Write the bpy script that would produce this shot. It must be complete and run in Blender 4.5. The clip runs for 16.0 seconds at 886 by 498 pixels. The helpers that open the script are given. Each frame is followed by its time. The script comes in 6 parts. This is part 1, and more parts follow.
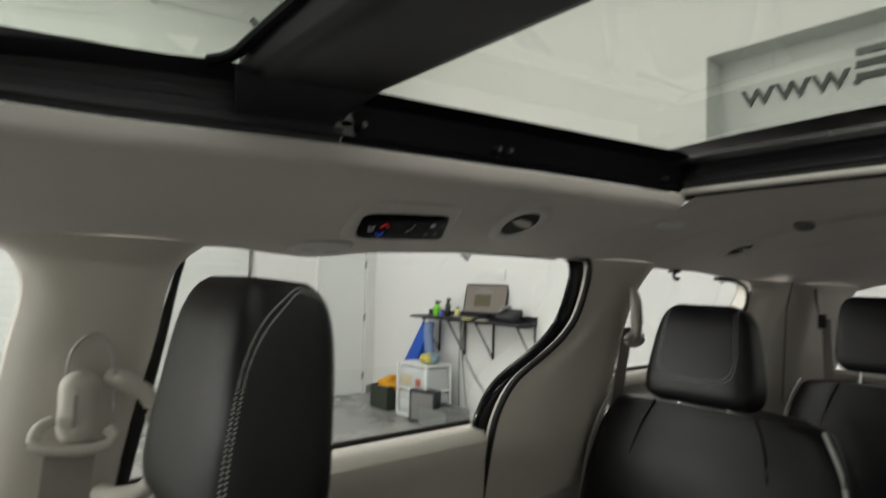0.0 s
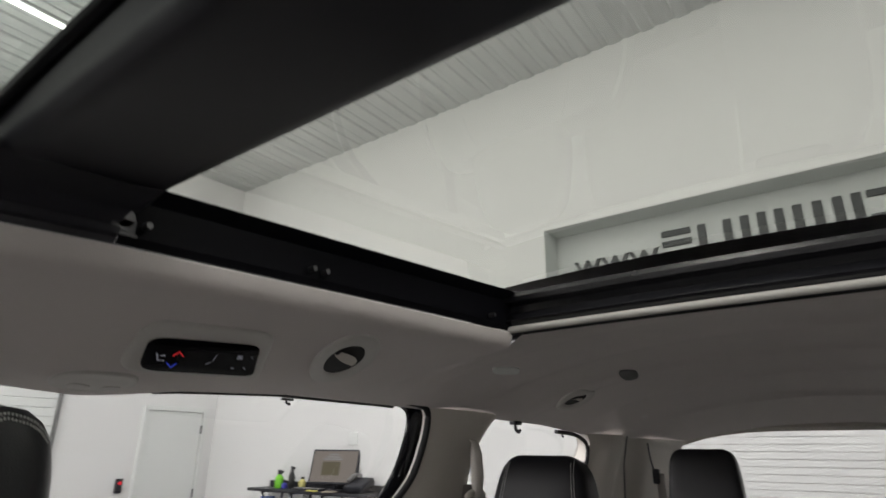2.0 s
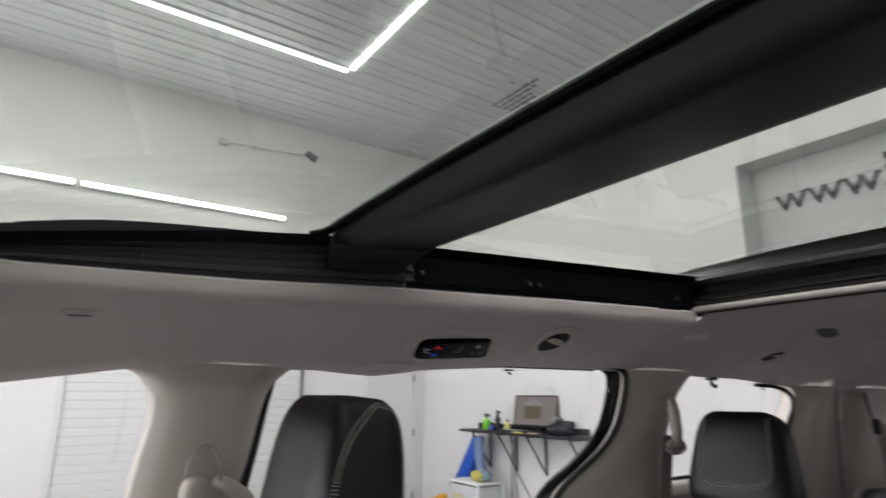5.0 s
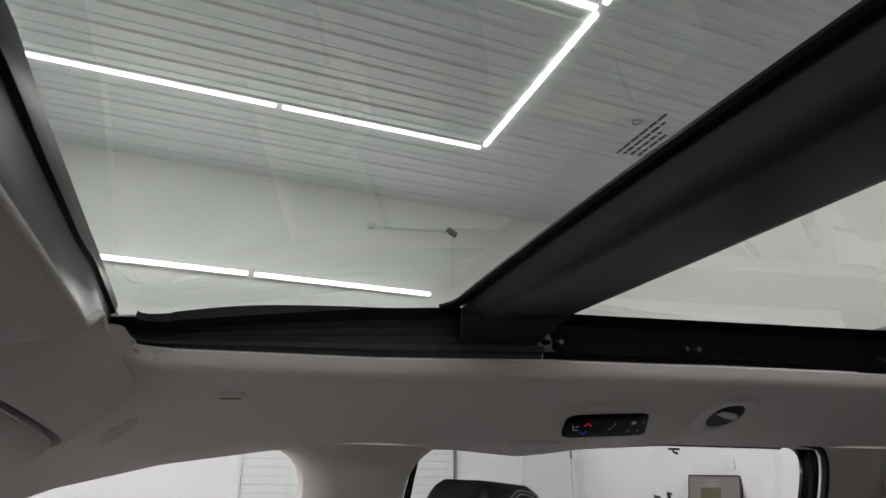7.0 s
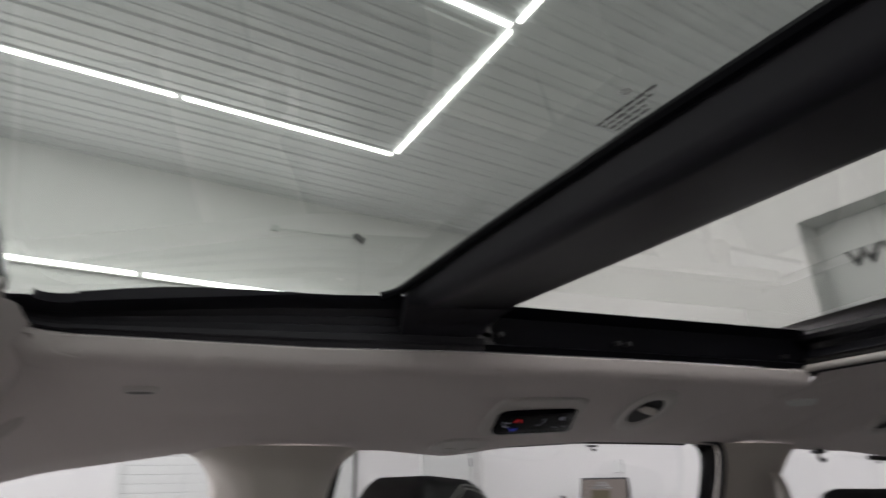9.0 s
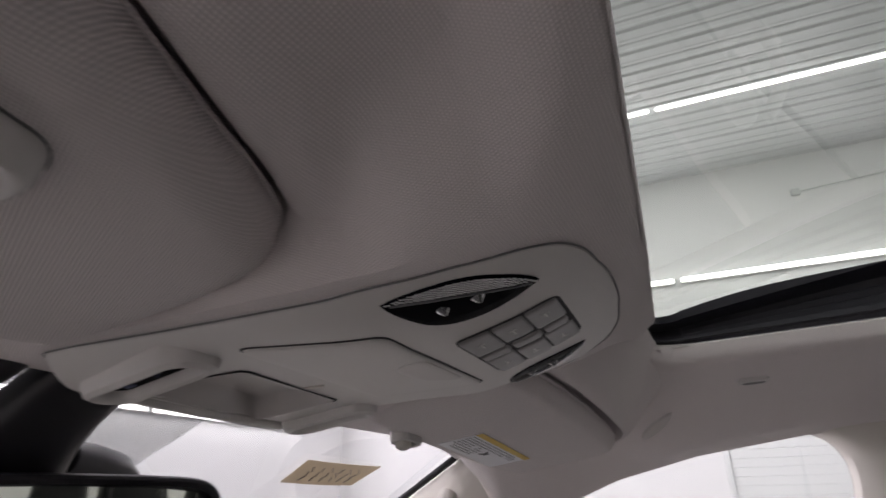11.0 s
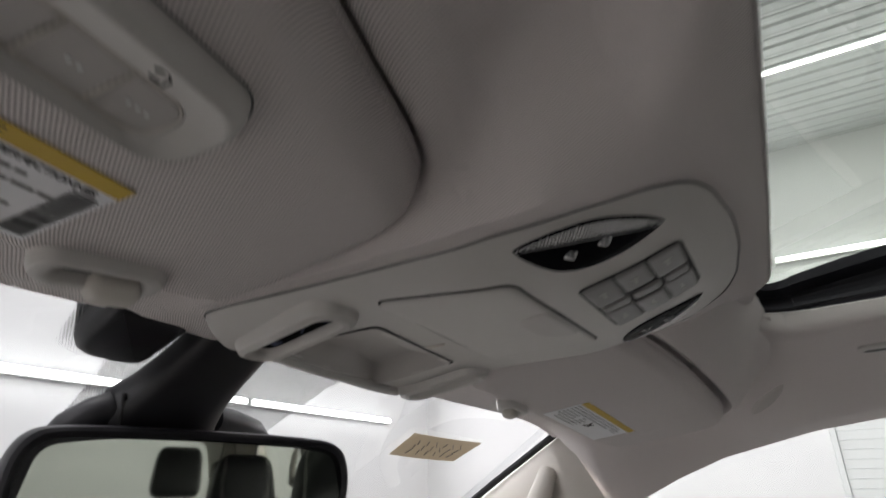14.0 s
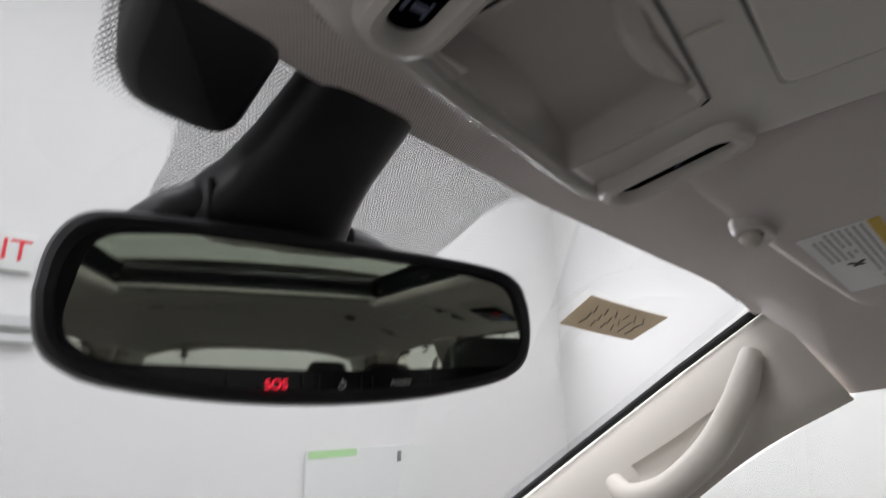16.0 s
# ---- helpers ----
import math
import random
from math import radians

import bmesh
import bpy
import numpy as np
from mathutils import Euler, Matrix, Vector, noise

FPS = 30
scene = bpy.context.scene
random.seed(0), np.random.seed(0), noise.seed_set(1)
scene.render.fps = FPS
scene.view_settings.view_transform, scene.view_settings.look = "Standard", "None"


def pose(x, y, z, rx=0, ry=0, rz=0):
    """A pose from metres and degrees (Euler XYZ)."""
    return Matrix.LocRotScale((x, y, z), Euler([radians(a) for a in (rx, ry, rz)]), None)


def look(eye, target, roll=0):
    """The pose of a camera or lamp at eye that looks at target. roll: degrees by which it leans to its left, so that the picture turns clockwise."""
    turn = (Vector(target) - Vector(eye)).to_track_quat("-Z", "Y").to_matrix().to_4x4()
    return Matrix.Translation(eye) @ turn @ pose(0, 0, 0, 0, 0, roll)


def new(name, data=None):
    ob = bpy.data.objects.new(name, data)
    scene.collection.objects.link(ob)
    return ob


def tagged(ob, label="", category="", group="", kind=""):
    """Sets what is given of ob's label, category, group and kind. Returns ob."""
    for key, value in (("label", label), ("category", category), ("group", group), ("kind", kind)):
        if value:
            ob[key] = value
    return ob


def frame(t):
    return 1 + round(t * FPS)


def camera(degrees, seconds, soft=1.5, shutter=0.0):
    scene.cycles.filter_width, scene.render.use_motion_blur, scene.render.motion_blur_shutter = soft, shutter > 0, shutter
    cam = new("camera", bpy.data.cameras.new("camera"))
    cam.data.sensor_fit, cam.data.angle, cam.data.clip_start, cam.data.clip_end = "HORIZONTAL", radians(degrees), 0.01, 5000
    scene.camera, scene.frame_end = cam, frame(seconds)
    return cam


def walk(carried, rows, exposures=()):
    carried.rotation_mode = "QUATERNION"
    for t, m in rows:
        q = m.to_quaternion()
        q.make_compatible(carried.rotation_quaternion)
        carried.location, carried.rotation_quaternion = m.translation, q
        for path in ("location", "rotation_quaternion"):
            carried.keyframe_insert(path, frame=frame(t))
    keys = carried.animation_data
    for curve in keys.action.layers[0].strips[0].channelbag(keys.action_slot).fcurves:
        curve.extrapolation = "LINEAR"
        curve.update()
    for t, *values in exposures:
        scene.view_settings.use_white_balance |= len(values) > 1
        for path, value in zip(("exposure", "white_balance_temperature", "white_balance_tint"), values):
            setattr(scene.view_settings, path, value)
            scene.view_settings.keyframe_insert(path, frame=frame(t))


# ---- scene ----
cam = camera(75.0, 16.0, shutter=0.5)
PATH = [
    (0, (-0.143, 0.09, 1.561), (1.393, -1.186, 1.677), 1.4),
    (0.3, (-0.172, 0.079, 1.571), (1.279, -1.268, 1.854), 1.3),
    (0.5, (-0.189, 0.07, 1.574), (1.211, -1.308, 1.948), 1.3),
    (1, (-0.207, 0.071, 1.581), (1.084, -1.363, 2.109), 1.3),
    (1.5, (-0.21, 0.074, 1.579), (1.016, -1.375, 2.209), 1.1),
    (2, (-0.137, 0.009, 1.531), (0.988, -1.504, 2.197), 0.5),
    (2.2, (-0.109, 0.007, 1.518), (0.945, -1.558, 2.182), 0.4),
    (2.5, (-0.099, 0.006, 1.52), (0.89, -1.622, 2.13), 0.1),
    (3, (-0.131, 0.032, 1.531), (0.825, -1.651, 2.036), 0.0),
    (3.5, (-0.199, 0.081, 1.556), (0.755, -1.612, 2.029), 0.1),
    (4, (-0.255, 0.137, 1.558), (0.834, -1.475, 2.019), 0.1),
    (4.5, (-0.274, 0.175, 1.564), (1.09, -1.214, 2.021), 0.1),
    (5, (-0.274, 0.192, 1.563), (1.313, -0.922, 2.051), 0.1),
    (5.2, (-0.278, 0.195, 1.562), (1.37, -0.808, 2.089), 0.1),
    (7.3, (-0.249, 0.143, 1.572), (1.504, -0.5, 2.29), 0.6),
    (7.5, (-0.248, 0.126, 1.572), (1.453, -0.635, 2.297), 0.4),
    (8, (-0.22, 0.108, 1.576), (1.302, -0.961, 2.312), 0.3),
    (8.3, (-0.194, 0.116, 1.581), (1.298, -0.994, 2.317), 0.2),
    (8.5, (-0.194, 0.146, 1.573), (1.294, -0.968, 2.312), -0.2),
    (9, (-0.199, 0.189, 1.557), (1.402, -0.75, 2.302), -1.2),
    (9.4, (-0.203, 0.204, 1.56), (1.592, -0.251, 2.316), -1.1),
    (9.5, (-0.206, 0.205, 1.561), (1.623, -0.114, 2.305), -0.6),
    (10, (-0.246, 0.223, 1.557), (1.601, 0.423, 2.299), -0.6),
    (10.2, (-0.256, 0.229, 1.553), (1.568, 0.558, 2.303), -1.0),
    (12.3, (-0.368, 0.242, 1.528), (1.254, 1.122, 2.299), -1.0),
    (12.5, (-0.366, 0.242, 1.529), (1.254, 1.127, 2.298), -0.9),
    (13, (-0.367, 0.242, 1.528), (1.248, 1.138, 2.294), -1.1),
    (13.5, (-0.363, 0.24, 1.527), (1.249, 1.144, 2.29), -0.9),
    (14, (-0.322, 0.259, 1.515), (1.288, 1.171, 2.273), -1.2),
    (14.5, (-0.269, 0.334, 1.484), (1.32, 1.298, 2.222), -0.9),
    (15, (-0.237, 0.368, 1.478), (1.309, 1.413, 2.197), -1.4),
    (15.5, (-0.204, 0.387, 1.489), (1.291, 1.525, 2.174), -5.9),
    (16, (-0.194, 0.401, 1.471), (1.235, 1.694, 2.006), -1.2),
]
walk(cam, [(t, look(eye, target, roll)) for t, eye, target, roll in PATH],
     [(0, -0.15, 6900, 0), (0.4, -0.05, 6850, 1), (1.3, -0.10, 6680, 5), (2.5, -0.15, 6640, 8), (5.2, -0.1, 6500, 11), (7.3, -0.45, 6500, 11), (9.2, -0.4, 6500, 13), (10.0, -0.1, 6450, 20), (12.3, -0.05, 6500, 10), (14.8, 0.02, 6450, 8), (15.5, -0.2, 6450, 8), (16, -0.12, 6450, 8)])
from mathutils.bvhtree import BVHTree

# ---- world, light, exposure ----
world = bpy.data.worlds.new("world")
scene.world = world
world.use_nodes = True
world.node_tree.nodes["Background"].inputs[0].default_value = (0.8, 0.9, 1.0, 1)
world.node_tree.nodes["Background"].inputs[1].default_value = 0.05
scene.view_settings.exposure = 0.0


POWER = 0.68


def strip_lamp(name, centre, length, along, power, face):
    """A long LED lamp: an area light in its tube's place."""
    data = bpy.data.lights.new(name, "AREA")
    data.shape, data.size, data.size_y = "RECTANGLE", length, 0.06
    data.energy, data.color = power * POWER, (1.0, 0.962, 1.0)
    ob = new(name, data)
    d = Vector(face)
    z = -d.normalized()
    x = Vector(along).normalized()
    y = z.cross(x)
    ob.matrix_world = Matrix.Translation(centre) @ Matrix((x, y, z)).transposed().to_4x4()
    return ob


# ---- materials ----
def mat(name, color, rough=0.6, metal=0.0, noise_scale=0.0, noise_amount=0.0, bump=0.0, bump_scale=200.0, coat=0.0, spec=0.5, emit=0.0):
    m = bpy.data.materials.new(name)
    m.use_nodes = True
    nt = m.node_tree
    b = nt.nodes["Principled BSDF"]
    b.inputs["Base Color"].default_value = (*color, 1)
    b.inputs["Roughness"].default_value = rough
    b.inputs["Metallic"].default_value = metal
    b.inputs["Specular IOR Level"].default_value = spec
    b.inputs["Coat Weight"].default_value = coat
    if emit:
        b.inputs["Emission Color"].default_value = (*color, 1)
        b.inputs["Emission Strength"].default_value = emit
    tc = nt.nodes.new("ShaderNodeTexCoord")
    if noise_amount:
        n = nt.nodes.new("ShaderNodeTexNoise")
        n.inputs["Scale"].default_value = noise_scale
        n.inputs["Detail"].default_value = 5
        nt.links.new(tc.outputs["Object"], n.inputs["Vector"])
        r = nt.nodes.new("ShaderNodeMapRange")
        r.inputs["To Min"].default_value, r.inputs["To Max"].default_value = 1 - noise_amount, 1 + noise_amount
        nt.links.new(n.outputs["Fac"], r.inputs["Value"])
        v = nt.nodes.new("ShaderNodeMix")
        v.data_type, v.blend_type = "RGBA", "MULTIPLY"
        v.inputs["Factor"].default_value = 1
        v.inputs["A"].default_value = (*color, 1)
        nt.links.new(r.outputs["Result"], v.inputs["B"])
        nt.links.new(v.outputs["Result"], b.inputs["Base Color"])
        r2 = nt.nodes.new("ShaderNodeMapRange")
        r2.inputs["To Min"].default_value, r2.inputs["To Max"].default_value = max(0.02, rough - 0.08), min(1, rough + 0.08)
        nt.links.new(n.outputs["Fac"], r2.inputs["Value"])
        nt.links.new(r2.outputs["Result"], b.inputs["Roughness"])
    if bump:
        n2 = nt.nodes.new("ShaderNodeTexNoise")
        n2.inputs["Scale"].default_value = bump_scale
        n2.inputs["Detail"].default_value = 3
        nt.links.new(tc.outputs["Object"], n2.inputs["Vector"])
        bp = nt.nodes.new("ShaderNodeBump")
        bp.inputs["Strength"].default_value, bp.inputs["Distance"].default_value = bump, 0.001
        nt.links.new(n2.outputs["Fac"], bp.inputs["Height"])
        nt.links.new(bp.outputs["Normal"], b.inputs["Normal"])
    return m


def knit(name, color, rib, stitch, way, amount=0.22, bump=0.5, dots=0.5):
    """A knitted cloth: ribs that run along the bearing way (degrees from x to y), each a row of stitches set half a step from its neighbours'."""
    m = mat(name, color, 0.92, noise_scale=9, noise_amount=0.05)
    nt = m.node_tree
    b = nt.nodes["Principled BSDF"]
    b.inputs["Specular IOR Level"].default_value = 0.15
    b.inputs["Sheen Weight"].default_value = 0.2
    tc = nt.nodes.new("ShaderNodeTexCoord")
    wob = nt.nodes.new("ShaderNodeTexNoise")
    wob.inputs["Scale"].default_value, wob.inputs["Detail"].default_value = 55, 2
    nt.links.new(tc.outputs["Object"], wob.inputs["Vector"])
    mp = nt.nodes.new("ShaderNodeMapping")
    mp.inputs["Rotation"].default_value = (0, 0, radians(-(way + 90)))
    nt.links.new(tc.outputs["Object"], mp.inputs["Vector"])
    sep = nt.nodes.new("ShaderNodeSeparateXYZ")
    nt.links.new(mp.outputs["Vector"], sep.inputs[0])

    def op(kind, a, b_, c=None):
        n = nt.nodes.new("ShaderNodeMath")
        n.operation = kind
        for k, v in enumerate((a, b_, c)):
            if v is None:
                continue
            if isinstance(v, (int, float)):
                n.inputs[k].default_value = v
            else:
                nt.links.new(v, n.inputs[k])
        return n.outputs[0]

    shift = op("MULTIPLY", wob.outputs["Fac"], 1.6)
    u = op("MULTIPLY_ADD", op("MULTIPLY_ADD", sep.outputs["Z"], 0.8, sep.outputs["X"]), 2 * math.pi / rib, shift)
    v = op("MULTIPLY_ADD", op("MULTIPLY_ADD", sep.outputs["Z"], 0.6, sep.outputs["Y"]), 2 * math.pi / stitch, shift)
    ribs = op("COSINE", u, None)
    beads = op("MULTIPLY", op("COSINE", op("MULTIPLY", u, 0.5), None), op("COSINE", v, None))
    height = op("MULTIPLY_ADD", beads, dots, ribs)
    r = nt.nodes.new("ShaderNodeMapRange")
    r.inputs["From Min"].default_value, r.inputs["From Max"].default_value = -1.0 - 0.3 * dots, 1.0 + 0.6 * dots
    r.inputs["To Min"].default_value, r.inputs["To Max"].default_value = 1 - 1.6 * amount, 1 + 0.7 * amount
    nt.links.new(height, r.inputs["Value"])
    old = b.inputs["Base Color"].links[0].from_socket
    mx = nt.nodes.new("ShaderNodeMix")
    mx.data_type, mx.blend_type = "RGBA", "MULTIPLY"
    mx.inputs["Factor"].default_value = 1
    nt.links.new(old, mx.inputs["A"])
    nt.links.new(r.outputs["Result"], mx.inputs["B"])
    nt.links.new(mx.outputs["Result"], b.inputs["Base Color"])
    bp = nt.nodes.new("ShaderNodeBump")
    bp.inputs["Strength"].default_value, bp.inputs["Distance"].default_value = bump, 0.0004
    nt.links.new(height, bp.inputs["Height"])
    nt.links.new(bp.outputs["Normal"], b.inputs["Normal"])
    return m


def pane_glass(name, tint, gloss=0.06):
    """Thin tinted car glass: it lets light straight through and mirrors a little."""
    m = bpy.data.materials.new(name)
    m.use_nodes = True
    nt = m.node_tree
    nt.nodes.remove(nt.nodes["Principled BSDF"])
    out = nt.nodes["Material Output"]
    tr = nt.nodes.new("ShaderNodeBsdfTransparent")
    tr.inputs["Color"].default_value = (*tint, 1)
    gl = nt.nodes.new("ShaderNodeBsdfGlossy")
    gl.inputs["Roughness"].default_value = 0.02
    fr = nt.nodes.new("ShaderNodeLayerWeight")
    fr.inputs["Blend"].default_value = 0.5
    pw = nt.nodes.new("ShaderNodeMath")
    pw.operation, pw.inputs[1].default_value = "POWER", 5.0
    nt.links.new(fr.outputs["Facing"], pw.inputs[0])
    ma = nt.nodes.new("ShaderNodeMath")
    ma.operation, ma.inputs[1].default_value, ma.inputs[2].default_value = "MULTIPLY_ADD", 0.5, gloss
    nt.links.new(pw.outputs[0], ma.inputs[0])
    mix = nt.nodes.new("ShaderNodeMixShader")
    nt.links.new(ma.outputs[0], mix.inputs["Fac"])
    nt.links.new(tr.outputs[0], mix.inputs[1])
    nt.links.new(gl.outputs[0], mix.inputs[2])
    nt.links.new(mix.outputs[0], out.inputs["Surface"])
    return m


def glow(name, color, strength):
    m = bpy.data.materials.new(name)
    m.use_nodes = True
    nt = m.node_tree
    nt.nodes.remove(nt.nodes["Principled BSDF"])
    e = nt.nodes.new("ShaderNodeEmission")
    e.inputs["Color"].default_value, e.inputs["Strength"].default_value = (*color, 1), strength
    nt.links.new(e.outputs[0], nt.nodes["Material Output"].inputs["Surface"])
    return m


CLOTH = (0.77, 0.715, 0.705)
M_HEAD = knit("headliner cloth", CLOTH, 0.00150, 0.00165, 58, 0.20, 0.35, 0.6)
M_VISOR = knit("visor cloth", CLOTH, 0.00128, 0.00150, 58, 0.26, 0.5, 0.35)
M_TRIM = mat("grained grey trim", (0.63, 0.595, 0.545), 0.55, noise_scale=6, noise_amount=0.05, bump=0.25, bump_scale=1400)
M_CONS = mat("console plastic", (0.60, 0.58, 0.56), 0.45, noise_scale=8, noise_amount=0.04, bump=0.15, bump_scale=1800)
M_CONS2 = mat("button plastic", (0.50, 0.475, 0.46), 0.38, noise_scale=30, noise_amount=0.05)
M_DOTS = mat("silvered lens dots", (0.88, 0.88, 0.88), 0.35, noise_scale=90, noise_amount=0.05)
M_KEYS = mat("dark grey keys", (0.22, 0.214, 0.21), 0.4, noise_scale=40, noise_amount=0.06)
M_BLACK = mat("matt black plastic", (0.029, 0.029, 0.036), 0.42, noise_scale=12, noise_amount=0.12, bump=0.1, bump_scale=1200, spec=0.27)
M_HOUSE = mat("black mirror plastic", (0.022, 0.022, 0.026), 0.45, noise_scale=12, noise_amount=0.12, bump=0.12, bump_scale=1400, spec=0.42)
M_FRAME = mat("satin black frame", (0.006, 0.006, 0.008), 0.34, noise_scale=9, noise_amount=0.15, spec=0.035)
M_GLOSS = mat("glossy black", (0.004, 0.004, 0.0055), 0.14, noise_scale=6, noise_amount=0.1, spec=0.3)
M_ROLLER = mat("glossy black roller plastic", (0.010, 0.010, 0.013), 0.26, noise_scale=6, noise_amount=0.1, spec=0.65)
M_RUBBER = mat("black rubber", (0.008, 0.008, 0.009), 0.7, noise_scale=60, noise_amount=0.15)
M_LEATHER = mat("black leather", (0.0070, 0.0070, 0.0088), 0.37, noise_scale=14, noise_amount=0.15, bump=0.35, bump_scale=900, spec=0.34)
M_STITCH = mat("light grey thread", (0.42, 0.42, 0.41), 0.8, noise_scale=200, noise_amount=0.1)
M_CHROME = mat("chrome", (0.75, 0.75, 0.76), 0.12, 1.0, noise_scale=30, noise_amount=0.03)
M_STEEL = mat("bracket steel", (0.13, 0.13, 0.135), 0.4, 0.9, noise_scale=60, noise_amount=0.1)
M_BELT = mat("seat belt webbing", (0.36, 0.33, 0.30), 0.75, noise_scale=300, noise_amount=0.12, bump=0.5, bump_scale=1500)
M_WALL = mat("white painted wall", (0.81, 0.81, 0.80), 0.75, noise_scale=1.2, noise_amount=0.025, bump=0.03, bump_scale=25)
M_CEIL = mat("white ribbed steel", (0.66, 0.67, 0.675), 0.33, noise_scale=2, noise_amount=0.05)
M_FLOOR = mat("grey epoxy floor", (0.27, 0.268, 0.262), 0.28, noise_scale=2.5, noise_amount=0.14, bump=0.1, bump_scale=80)
M_DOOR = mat("white door paint", (0.76, 0.78, 0.76), 0.5, noise_scale=3, noise_amount=0.02)
# unseen body; white chosen so the bonnet throws light up through the windscreen
M_BOUNCE = mat("white bounce body paint", (0.74, 0.74, 0.73), 0.3, noise_scale=3, noise_amount=0.02, coat=0.6)
# the dash is out of view; its grey is raised to bounce fill upwards
M_DASH_FILL = mat("light grey dash fill plastic", (0.34, 0.335, 0.325), 0.6, noise_scale=8, noise_amount=0.08, bump=0.2, bump_scale=900)
M_CARPET = mat("grey carpet", (0.07, 0.069, 0.067), 0.9, noise_scale=40, noise_amount=0.2, bump=0.4, bump_scale=500)
M_FACE = mat("black touch face", (0.003, 0.003, 0.0045), 0.25, noise_scale=6, noise_amount=0.1, spec=0.006)
M_GREY = mat("grey rubber base", (0.16, 0.16, 0.16), 0.6, noise_scale=20, noise_amount=0.1)
M_LETTER = mat("dark grey letters", (0.06, 0.065, 0.065), 0.5, noise_scale=10, noise_amount=0.05)
M_NICHE = mat("niche grey paint", (0.62, 0.64, 0.63), 0.7, noise_scale=2, noise_amount=0.03)
M_PAPER = mat("white paper label", (0.88, 0.88, 0.90), 0.6, noise_scale=60, noise_amount=0.04)
M_YELLOW = mat("yellow warning band", (0.62, 0.42, 0.04), 0.55, noise_scale=60, noise_amount=0.05)
M_INK = mat("black ink", (0.03, 0.03, 0.03), 0.6, noise_scale=60, noise_amount=0.1)
M_INKGREY = mat("grey ink", (0.22, 0.22, 0.22), 0.6, noise_scale=60, noise_amount=0.1)
M_TAGPAPER = mat("kraft paper tag", (0.58, 0.52, 0.42), 0.8, noise_scale=120, noise_amount=0.12)
b_ = M_TAGPAPER.node_tree.nodes["Principled BSDF"]
tl_ = M_TAGPAPER.node_tree.nodes.new("ShaderNodeBsdfTranslucent")
tl_.inputs["Color"].default_value = (0.56, 0.50, 0.40, 1)
mx_ = M_TAGPAPER.node_tree.nodes.new("ShaderNodeMixShader")
mx_.inputs["Fac"].default_value = 0.45
M_TAGPAPER.node_tree.links.new(b_.outputs[0], mx_.inputs[1])
M_TAGPAPER.node_tree.links.new(tl_.outputs[0], mx_.inputs[2])
M_TAGPAPER.node_tree.links.new(mx_.outputs[0], M_TAGPAPER.node_tree.nodes["Material Output"].inputs["Surface"])
M_SHEET = mat("white sheet of paper", (0.8, 0.82, 0.8), 0.7, noise_scale=10, noise_amount=0.02)
M_GREENTAPE = mat("green tape", (0.45, 0.75, 0.35), 0.6, noise_scale=30, noise_amount=0.05)
M_GLASS = pane_glass("clear car glass", (0.58, 0.59, 0.585))
M_SCREEN = pane_glass("windscreen glass", (0.50, 0.505, 0.51))
M_ROOFREAR = pane_glass("rear roof glass", (0.405, 0.415, 0.385))
M_ROOFGLASS = pane_glass("tinted roof glass", (0.295, 0.318, 0.290))
M_PRIV = pane_glass("rear tinted glass", (0.52, 0.525, 0.52))
M_MIRROR = mat("mirror glass", (0.47, 0.50, 0.43), 0.03, 1.0)
M_LED = glow("LED tube", (1.0, 1.0, 1.0), 14.0)
M_RED = glow("red lit sign", (1.0, 0.03, 0.06), 1.4)
M_WARM = glow("red lit icon", (1.0, 0.05, 0.06), 0.32)
M_BLUEL = glow("blue lit icon", (0.08, 0.12, 1.0), 0.3)
M_SLOTL = glow("dim switch icon", (0.62, 0.64, 0.9), 0.035)
M_WHITEL = glow("white lit icon", (0.85, 0.85, 1.0), 0.12)


# ---- building helpers ----
def part(name, bm, material, parent=None, label="", smooth=True):
    me = bpy.data.meshes.new(name)
    bmesh.ops.recalc_face_normals(bm, faces=bm.faces)
    bm.to_mesh(me)
    bm.free()
    if smooth:
        me.polygons.foreach_set("use_smooth", [True] * len(me.polygons))
        me.set_sharp_from_angle(angle=radians(38))
    me.materials.append(material)
    ob = new(name, me)
    if parent:
        ob.parent = parent
    if label:
        tagged(ob, label)
    return ob


def thing(name, label, category, group="", kind="", at=(0, 0, 0)):
    ob = tagged(new(name), label, category, group, kind)
    ob.location = at
    return ob


def rbox(size, r=0.003, seg=2, m=Matrix()):
    """A box with rounded edges, its middle at m."""
    bm = bmesh.new()
    bmesh.ops.create_cube(bm, size=1, matrix=Matrix.Diagonal((*size, 1)))
    if r:
        bmesh.ops.bevel(bm, geom=list(bm.edges), offset=min(r, 0.49 * min(size)), segments=seg, affect="EDGES", profile=0.5)
    bmesh.ops.transform(bm, matrix=m, verts=bm.verts)
    return bm


def join(*bms):
    out = bmesh.new()
    for b in bms:
        me = bpy.data.meshes.new("tmp")
        b.to_mesh(me)
        out.from_mesh(me)
        bpy.data.meshes.remove(me)
        b.free()
    return out


